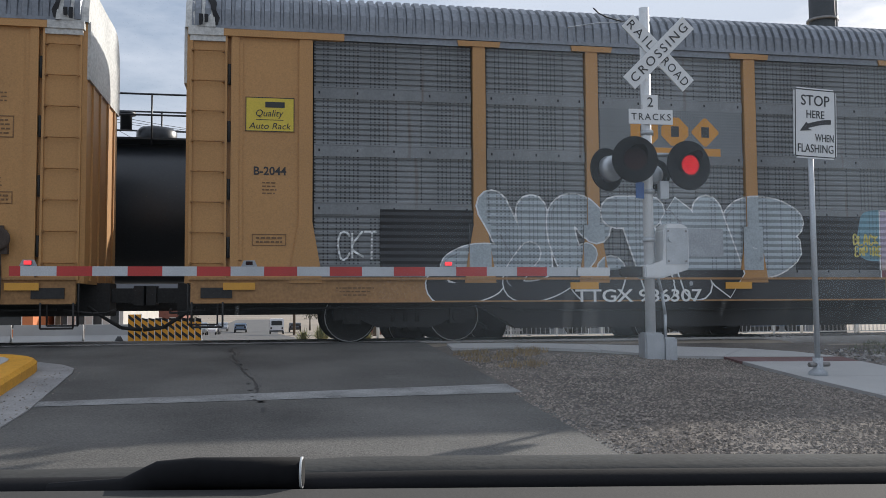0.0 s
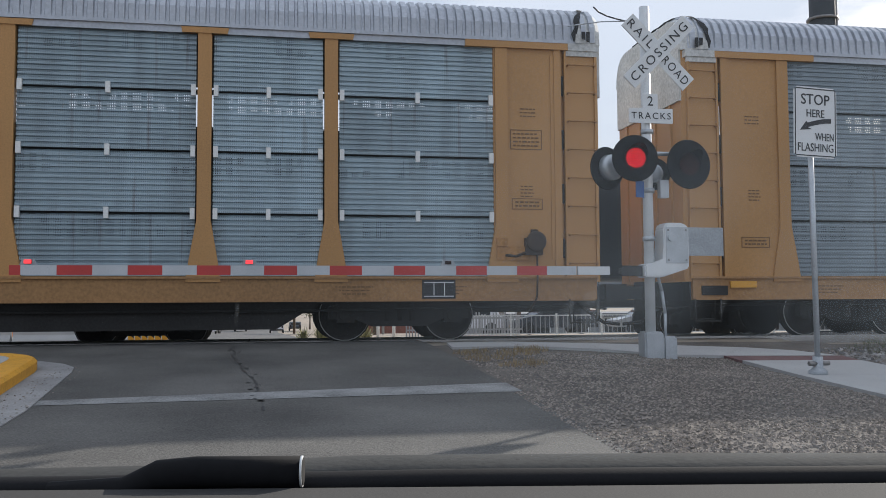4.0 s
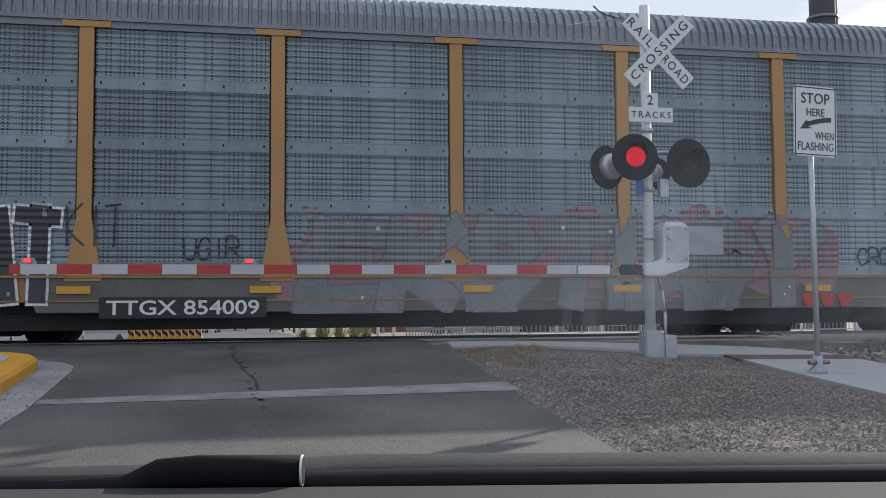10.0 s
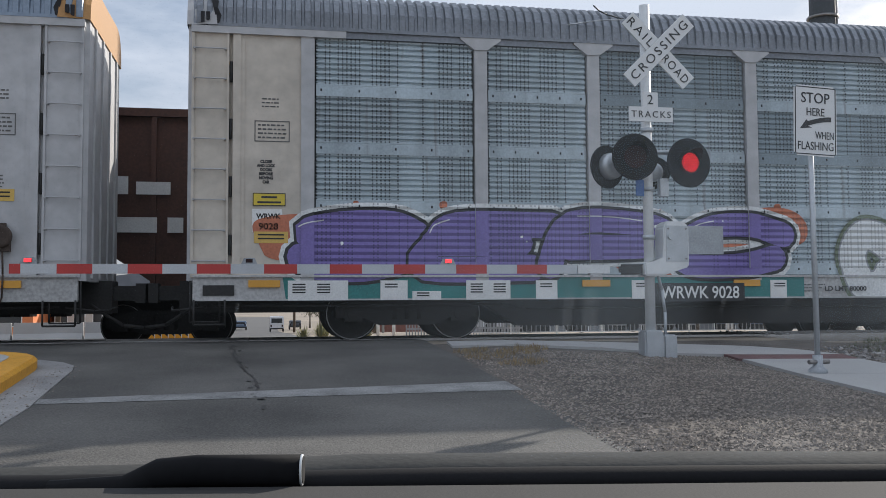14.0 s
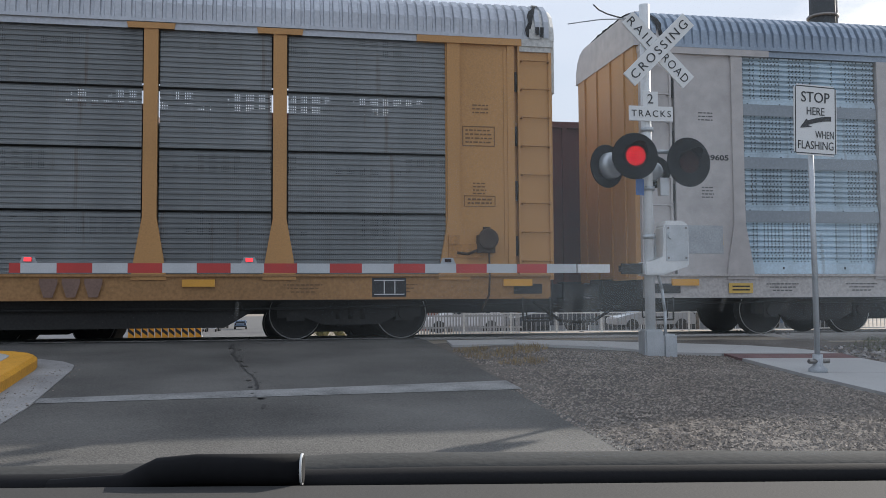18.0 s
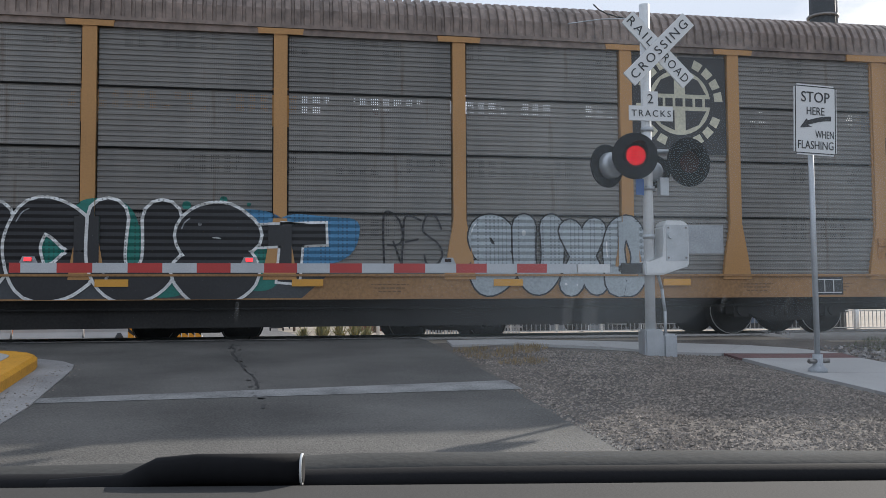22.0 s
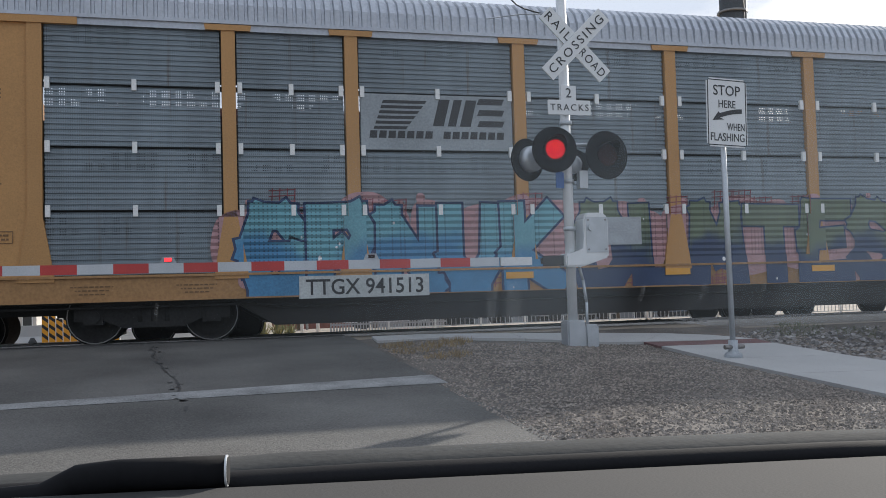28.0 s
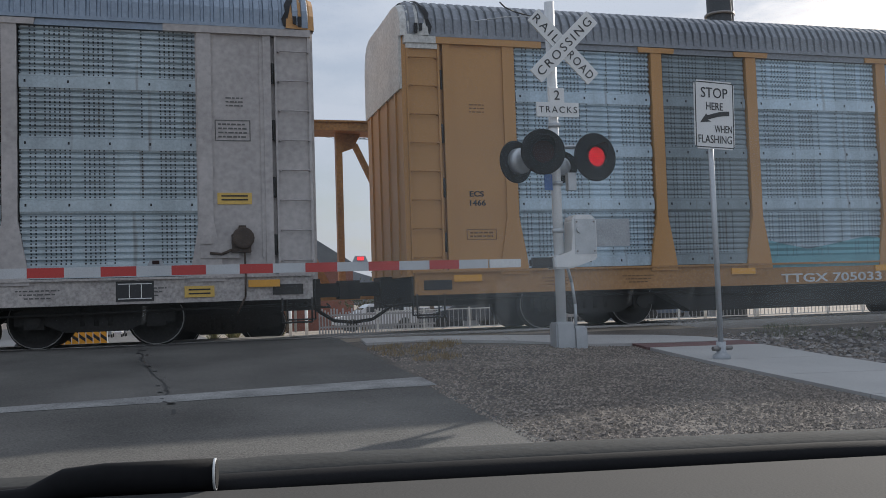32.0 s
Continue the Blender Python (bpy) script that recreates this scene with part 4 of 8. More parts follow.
def autorack(x, label, style, paint, roof, hood, cap="tee", flare=True, blank=None, over=None, doors=None, seams=False, ends=None):
    """One enclosed car carrier, its left end at x along the track at the start."""
    over = over or {}
    car = thing("autorack_car", label, "railway car", "cars of the near train", pose(x, TRACK1, 0))
    # solid near-black fillers paint the shade inside the car; no decks are built
    if style.startswith("h"):
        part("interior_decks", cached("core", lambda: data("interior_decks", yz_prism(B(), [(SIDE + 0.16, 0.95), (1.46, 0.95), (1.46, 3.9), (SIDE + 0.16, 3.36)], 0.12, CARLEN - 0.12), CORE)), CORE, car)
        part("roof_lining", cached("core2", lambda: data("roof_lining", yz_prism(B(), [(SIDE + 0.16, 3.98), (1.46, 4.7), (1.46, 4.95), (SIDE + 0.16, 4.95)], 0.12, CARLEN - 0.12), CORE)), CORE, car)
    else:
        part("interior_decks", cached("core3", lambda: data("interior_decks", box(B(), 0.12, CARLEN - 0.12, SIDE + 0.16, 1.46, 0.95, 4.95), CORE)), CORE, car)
    if style.startswith("h"):
        part("seam_backing", cached("seamb", lambda: data("seam_backing", box(B(), POSTS[0], POSTS[-1], SIDE + 0.115, SIDE + 0.13, 3.86, 3.94), CORE)), CORE, car)
    part("underframe", cached("under", under_mesh), UNDER, car, "black grimy underframe")
    part("side_sill", cached(("sill", paint.name), lambda: sill_mesh(SILLS[paint.name])), paint, car)
    part("roof", cached(("roof", roof), lambda: roof_mesh(ROOFS[roof])), ROOFS[roof], car, "corrugated metal roof")
    part("eave_rail", cached(("eave", roof), lambda: data("eave_rail", box(box(B(), 0.3, CARLEN - 0.3, SIDE + 0.01, SIDE + 0.1, 4.80, 4.90), 0.3, CARLEN - 0.3, SIDE - 0.03, SIDE + 0.1, 4.90, 4.955), ROOFS[roof])), ROOFS[roof], car)
    for mir in (False, True):
        part("end_door", cached(("door", (doors or paint).name, mir), lambda: car_end_mesh(doors or paint, mir)), None, car)
        part("end_hood", cached(("hood", hood.name, mir), lambda: end_hood_mesh(hood, mir)), hood, car, "painted end of the roof arch")
        part("end_panel", cached(("endp", (ends or paint).name, mir), lambda: end_panel_mesh(ends or paint, mir)), paint, car)
        rung_paint = YELLOW_D if paint is YELLOW else paint
        for z in RUNGS:
            part("ladder_rung", cached(("rung", paint.name), lambda: rung_mesh(rung_paint)), rung_paint, car, "", pose(0.33 if not mir else CARLEN - 0.33, 0, z))
        part("top_beam", cached(("beam", paint.name, mir), lambda: data("top_beam", box(B(), *((0.05, POSTS[0] + 0.6) if not mir else (POSTS[-1] - 0.6, CARLEN - 0.05)), SIDE - 0.025, SIDE + 0.2, 4.79, 4.9), paint)), paint, car)
        if hood is WORNWHITE and paint is not RED:
            part("white_end_patch", cached(("wpatch", mir), lambda: white_patch_mesh(mir)), WORNWHITE, car, "worn white paint at the top of the car end")
        part("roof_end_flap", cached(("flap", mir), lambda: flap_mesh(mir)), CORE, car, "torn black sealing strip at the roof end")
        part("coupler", cached(("coupler", mir), lambda: coupler_mesh(mir)), UNDER, car, "black coupler with hoses")
    for i, px in enumerate(POSTS):
        edge = i in (0, len(POSTS) - 1)
        part("side_post", cached(("post", paint.name, flare, "" if edge else cap), lambda: post_mesh(paint, flare, "" if edge else cap)), paint, car, "", pose(px, 0, 0))
    for i in range(len(POSTS) - 1):
        w = POSTS[i + 1] - POSTS[i] - 0.26
        for k, (z0, z1) in enumerate(TIERS if style.startswith("h") or seams else TIERS_G):
            if blank is not None and i in (1, 7):
                # two tall plates with a joint down the middle
                if k == 0:
                    for q in (0, 1):
                        pl = part("side_plate", cached(("plate", blank.name), lambda: plain_panel(w / 2 - 0.005, 3.62, blank)), None, car, "", pose(POSTS[i] + 0.13 + q * (w / 2 + 0.005), SIDE + 0.055, 1.15))
                        for bz in (0.25, 1.2, 2.15, 3.1):
                            for bx in (0.12, w / 2 - 0.12):
                                part("bolt", cached("pbolt", lambda: data("bolt", rod(B(), (0, -0.012, 0), (0, 0.0, 0), 0.018, 6), CORE)), None, pl, "", pose(bx, 0, bz))
                continue
            else:
                st = over.get((i, k), style)
                me = cached(("panel", round(w, 2), round(z1 - z0, 3), st), lambda: panel_mesh(w, z1 - z0, st))
            part("side_panel", me, None, car, "", pose(POSTS[i] + 0.13, SIDE + 0.055, z0))
    for tx in (3.45, CARLEN - 3.33):
        part("truck_frame", cached("truck", truck_frame_mesh), UNDER, car, "black cast truck side frame", pose(tx, 0, 0))
        for dx in (-0.87, 0.87):
            for s in (-0.76, 0.76):
                wh = part("wheel", cached("wheel", wheel_mesh), UNDER, car, "", pose(tx + dx, s, 0.42))
                if s < 0:
                    WHEELS.append((wh, tx + dx, x))
                else:
                    wh.matrix_basis = pose(tx + dx, s, 0.42, 0, 0, 180)
    return car


NEAR = []
for x, label, kw in (
    (-29.92, "ochre autorack car with dark punched side panels", dict(style="dark", paint=YELLOW, roof="grey", hood=WORNWHITE)),
    (-1.26, "ochre autorack car with dark panels and pale graffiti", dict(style="dark", paint=YELLOW, roof="grey", hood=WORNWHITE)),
    (27.34, "ochre autorack car with clean pale ribbed panels", dict(style="hlight", paint=YELLOW, roof="pale", hood=WORNWHITE)),
    (56.04, "ochre autorack car with blue-grey ribbed panels and graffiti", dict(style="hmid", paint=YELLOW, roof="pale", hood=WORNWHITE)),
    (84.71, "ochre autorack car with grey punched panels and purple graffiti", dict(style="mid", paint=YELLOW, roof="pale", hood=WORNWHITE)),
    (113.46, "ochre autorack car with weathered punched panels", dict(style="mid", paint=YELLOW, roof="grey", hood=WORNWHITE)),
    (142.06, "pale grey autorack car with orange and teal graffiti", dict(style="light", paint=LGREY, roof="blue", hood=YELLOW)),
    (170.72, "beige and grey autorack car with purple graffiti", dict(style="pale", paint=LGREY, roof="grey", hood=LGREY, cap="tri", flare=False, ends=BEIGE, over={(2, 3): "mid", (3, 2): "mid", (4, 3): "mid", (5, 3): "mid", (5, 2): "mid"})),
    (199.31, "ochre autorack car with dark ribbed panels and black graffiti", dict(style="hdark", paint=YELLOW, roof="pale", hood=WORNWHITE)),
    (227.95, "pale grey autorack car with plain plated bays", dict(style="light", paint=BEIGE2, roof="blue", hood=BEIGE2, doors=YELLOW, cap="", blank=BEIGE2)),
    (256.54, "ochre autorack car with brown ribbed panels and rusty roof", dict(style="hbrown", paint=YELLOW, roof="rust", hood=PALEOCHRE, doors=PALEOCHRE)),
    (285.16, "orange-red autorack car with bright punched panels", dict(style="light", paint=RED, roof="blue", hood=WORNWHITE)),
    (313.87, "ochre autorack car with bright panels and dark seams", dict(style="light", paint=YELLOW, roof="pale", hood=WORNWHITE, seams=True)),
    (342.51, "ochre autorack car with dark ribbed panels and turquoise graffiti", dict(style="hmid", paint=YELLOW, roof="pale", hood=WORNWHITE)),
    (371.18, "pale grey autorack car with green graffiti", dict(style="pale", paint=OGREY, roof="blue", hood=YELLOW)),
    (399.84, "ochre autorack car with bright punched panels", dict(style="light", paint=YELLOW, roof="grey", hood=WORNWHITE, over={(1, 0): "mid", (1, 1): "mid", (1, 2): "mid", (1, 3): "mid"})),
):
    NEAR.append((autorack(x, label, **kw), x))


# ---- paint, stencils and small fittings on the near train ----
CAR = dict(zip("ABCDEFGHIJKLMNOP", [c for c, _ in NEAR]))
TINT = dict(silver=(0.35, 0.39, 0.41), white=(0.66, 0.67, 0.66), black=(0.02, 0.02, 0.022), lilac=(0.40, 0.34, 0.44), rose=(0.42, 0.16, 0.15), lemon=(0.55, 0.48, 0.10),
                    blue=(0.06, 0.20, 0.36), sky=(0.14, 0.28, 0.34), cream=(0.52, 0.50, 0.38), chalk=(0.46, 0.48, 0.47), orange=(0.46, 0.15, 0.075), red=(0.40, 0.06, 0.05), maroon=(0.20, 0.06, 0.07),
                    paleblue=(0.30, 0.42, 0.46), purple=(0.17, 0.13, 0.36), violet=(0.42, 0.20, 0.44), green=(0.018, 0.17, 0.135), charcoal=(0.05, 0.055, 0.06), pink=(0.46, 0.36, 0.40),
                    peach=(0.52, 0.30, 0.22), teal=(0.03, 0.19, 0.18), grey=(0.27, 0.28, 0.29), mint=(0.24, 0.42, 0.35), wine=(0.15, 0.06, 0.06), turq=(0.13, 0.31, 0.36),
                    navy=(0.02, 0.04, 0.10), slate=(0.16, 0.15, 0.19), leaf=(0.24, 0.33, 0.12), gold=(0.50, 0.36, 0.10), rosy=(0.38, 0.22, 0.225), moss=(0.12, 0.15, 0.09), sage=(0.31, 0.38, 0.23), denim=(0.14, 0.21, 0.30), fade=(0.34, 0.29, 0.32), umber=(0.17, 0.105, 0.08), ash=(0.13, 0.125, 0.11), stone=(0.20, 0.21, 0.21), plum=(0.27, 0.17, 0.19))
SPRAY = {}


def spray(name, solid_=False):
    """Sprayed paint; "a/b" fades from a above to b below; on punched sheet it keeps the holes and ribs."""
    key = (name, solid_)
    if key in SPRAY:
        return SPRAY[key]
    a, _, b2 = name.partition("/")
    mname = "spray_" + name.replace("/", "_") + ("_plain" if solid_ else "")
    m = M(mname, TINT[a], 0.55, 0, 0.22, 1.6, 30, 0.05) if solid_ else perforated(mname, TINT[a], strength=0.55, rand=0.0, rough=0.6)
    n, l = m.node_tree.nodes, m.node_tree.links
    tc = n.new("ShaderNodeTexCoord")
    sep = n.new("ShaderNodeSeparateXYZ")
    l.new(tc.outputs["Object"], sep.inputs[0])
    mixm = [k for k in n if k.type == "MIX" and k.blend_type == "MULTIPLY"][0]
    if b2:
        nz = n.new("ShaderNodeTexNoise")
        nz.inputs["Scale"].default_value, nz.inputs["Detail"].default_value = 1.1, 3.0
        l.new(tc.outputs["Object"], nz.inputs["Vector"])
        ad = n.new("ShaderNodeMath")
        ad.operation = "MULTIPLY_ADD"
        l.new(nz.outputs[0], ad.inputs[0])
        ad.inputs[1].default_value = 1.5
        l.new(sep.outputs[2], ad.inputs[2])
        r = n.new("ShaderNodeMapRange")
        r.interpolation_type = "SMOOTHSTEP"
        r.inputs[1].default_value, r.inputs[2].default_value = (1.62, 1.82) if b2 == "teal" else (1.95, 2.35)
        l.new(ad.outputs[0], r.inputs[0])
        cm = n.new("ShaderNodeMix")
        cm.data_type = "RGBA"
        cm.inputs[6].default_value, cm.inputs[7].default_value = (*TINT[b2], 1), (*TINT[a], 1)
        l.new(r.outputs[0], cm.inputs[0])
        l.new(cm.outputs[2], mixm.inputs[6])
    if not solid_:
        dv = n.new("ShaderNodeMath")
        dv.operation = "PINGPONG"
        l.new(sep.outputs[2], dv.inputs[0])
        dv.inputs[1].default_value = 0.052
        bp = n.new("ShaderNodeBump")
        bp.inputs["Strength"].default_value, bp.inputs["Distance"].default_value = 0.75, 0.45
        l.new(dv.outputs[0], bp.inputs["Height"])
        l.new(bp.outputs[0], n["Principled BSDF"].inputs["Normal"])
    SPRAY[key] = m
    return m


LOGO_ORANGE = M("logo_orange", (0.55, 0.25, 0.03), 0.6, 0, 0.12, 2, 30, 0.03)
LOGO_RED = M("logo_red", (0.45, 0.04, 0.035), 0.6, 0, 0.12, 2, 30, 0.03)
LOGO_FLAME = M("logo_flame_red", (0.52, 0.09, 0.03), 0.6, 0, 0.12, 2, 30, 0.03)
LOGOGREY = M("faded_grey_logo_ground", (0.27, 0.295, 0.31), 0.55, 0.1, 0.2, 1.5, 30, 0.05)
STENCILBOX = M("stencil_panel_black", (0.025, 0.025, 0.027), 0.6, 0, 0.2, 3, 40, 0.03)


def face(bm, pts, y, mi):
    f = bm.faces.new([bm.verts.new((x, y, z)) for x, z in pts])
    f.material_index = mi
    return f


def stroke(bm, pts, w, y, mi, rnd=False):
    """A painted stroke of width w along points, as overlapping flat pieces."""
    for i, ((ax, az), (bx, bz)) in enumerate(zip(pts, pts[1:])):
        d = Vector((bx - ax, bz - az))
        if d.length < 1e-5:
            continue
        d.normalize()
        s = Vector((-d.y, d.x)) * w / 2
        e = d * (w * 0.5 if not rnd else w * 0.12)
        yy = y - 0.0002 * i
        if rnd:
            out = []
            for cx, cz, a0 in ((bx, bz, -90), (ax, az, 90)):
                for k in range(7):
                    a = math.atan2(d.y, d.x) + radians(a0 + 30 * k)
                    out.append((cx + math.cos(a) * w / 2, cz + math.sin(a) * w / 2))
            face(bm, out, yy, mi)
        else:
            face(bm, [(ax - e.x + s.x, az - e.y + s.y), (ax - e.x - s.x, az - e.y - s.y), (bx + e.x - s.x, bz + e.y - s.y), (bx + e.x + s.x, bz + e.y + s.y)], yy, mi)


def rounded(rng, cx, cz, rx, rz, bump, n=9):
    pts = []
    for i in range(n):
        a = 2 * math.pi * i / n
        k = 1 + rng.uniform(-bump, bump)
        sx, sz = abs(math.cos(a)) ** 0.7 * math.copysign(1, math.cos(a)), abs(math.sin(a)) ** 0.7 * math.copysign(1, math.sin(a))
        pts.append((cx + rx * k * sx, cz + rz * k * sz))
    for _ in range(2):
        q = []
        for (ax, az), (bx, bz) in zip(pts, pts[1:] + pts[:1]):
            q += [(ax * 0.75 + bx * 0.25, az * 0.75 + bz * 0.25), (ax * 0.25 + bx * 0.75, az * 0.25 + bz * 0.75)]
        pts = q
    return pts


PY = SIDE - 0.006


def lay(bm, mats, straight=False, low=0.652, under=()):
    """Fit flat paint to the car's side: back onto the panels, proud over posts, flush on the sill; under: other colours on the sill."""
    xs_ = [v.co.x for v in bm.verts]
    lo, hi = min(xs_), max(xs_)
    bmesh.ops.bisect_plane(bm, geom=bm.verts[:] + bm.edges[:] + bm.faces[:], plane_co=(0, 0, low), plane_no=(0, 0, 1), clear_inner=True)
    cuts = [((0, 0, 1.16), (0, 0, 1)), ((0, 0, 1.9), (0, 0, 1))]
    for px in POSTS:
        for o in (0.105,) if straight else (0.105, 0.18):
            cuts += [((px + q * o, 0, 0), (1, 0, 0)) for q in (-1, 1) if lo < px + q * o < hi]
    for co, no in cuts:
        bmesh.ops.bisect_plane(bm, geom=bm.verts[:] + bm.edges[:] + bm.faces[:], plane_co=co, plane_no=no)
    verts, faces, idx = [], [], []
    for f in bm.faces:
        c = f.calc_center_median()
        d = min(abs(c.x - px) for px in POSTS)
        on_post = d < 0.105 or (c.z < 1.9 and d < 0.18 and not straight)
        solid_ = True
        dy = 0.0
        if c.z < 1.16:
            dy = 0.012
        elif not on_post and POSTS[0] < c.x < POSTS[-1]:
            dy, solid_ = 0.036, False
        elif not on_post:
            dy = 0.028
        k = len(verts)
        verts += [(v.co.x, v.co.y + dy, v.co.z) for v in f.verts]
        faces.append(tuple(range(k, len(verts))))
        idx.append(f.material_index + (2 * len(mats) if under and c.z < 1.16 else len(mats) if solid_ else 0))
    bm.free()
    me = bpy.data.meshes.new("painted_letterform")
    me.from_pydata(verts, [], faces)
    for m_ in [spray(k) for k in mats] + [spray(k, True) for k in mats] + [spray(k, True) for k in under]:
        me.materials.append(m_)
    me.polygons.foreach_set("material_index", idx)
    return me


def glide(pts, n=5):
    """A smooth line through points."""
    if len(pts) < 3:
        return pts
    p = [pts[0]] + list(pts) + [pts[-1]]
    out = []
    for i in range(1, len(p) - 2):
        for k in range(n):
            t = k / n
            out.append(tuple(0.5 * (2 * p[i][d] + (p[i + 1][d] - p[i - 1][d]) * t + (2 * p[i - 1][d] - 5 * p[i][d] + 4 * p[i + 1][d] - p[i + 2][d]) * t * t
                                    + (3 * p[i][d] - p[i - 1][d] - 3 * p[i + 1][d] + p[i + 2][d]) * t ** 3) for d in (0, 1)))
    out.append(pts[-1])
    return out


def ribbon(bm, pts, w, y, mi, flare_=0.0, off=(0, 0)):
    """A strip of paint along a smooth line, wider towards its ends by flare_."""
    line = glide(pts)
    n = len(line)
    last = None
    for i, (x, z) in enumerate(line):
        a, b2 = line[max(0, i - 1)], line[min(n - 1, i + 1)]
        d = Vector((b2[0] - a[0], b2[1] - a[1]))
        d.normalize()
        k = w / 2 * (1 + flare_ * abs(2 * i / (n - 1) - 1) ** 2)
        sx, sz = -d.y * k, d.x * k
        pr = [bm.verts.new((x + q * sx + off[0], y - 0.00003 * i, z + q * sz + off[1])) for q in (1, -1)]
        if last:
            f = bm.faces.new((last[0], last[1], pr[1], pr[0]))
            f.material_index = mi
        last = pr


# letter skeletons on a ten by ten grid: strokes of x, y digits
GLYPHS = dict(
    A="00 29 69 90|23 73", B="00 09 79 96 45|35 94 91 60 00", C="97 69 29 06 03 20 60 92", D="00 09 59 96 93 50 00", E="99 19 05 00 90|05 75", F="99 09 00|05 75",
    G="97 69 29 05 03 20 70 94 54", H="09 00|99 90|04 95", I="59 50", J="99 93 60 20 03|49 99", K="09 00|89 04 90", L="09 00 90", M="00 19 53 89 90", N="00 09 90 99",
    O="50 10 03 06 29 69 96 93 60 40", P="00 09 79 96 74 14", R="00 09 79 96 74 14|44 90", S="97 69 29 07 25 74 92 60 20 02", T="09 99|59 50", U="09 03 20 60 93 99",
    V="09 40 99", W="09 20 55 70 99", X="09 90|99 00", Y="09 45 99|45 50", Z="09 99 00 90")


def blobs(bm, rng, x0, x1, z0, z1, n, y, mi):
    for i in range(n):
        cx = x0 + (x1 - x0) * (i + rng.uniform(0.2, 0.8)) / n
        face(bm, rounded(rng, cx, z0 + (z1 - z0) * rng.uniform(0.38, 0.75), (x1 - x0) / n * rng.uniform(0.9, 1.35), (z1 - z0) * rng.uniform(0.22, 0.40), 0.2), y - 0.00008 * i, mi)


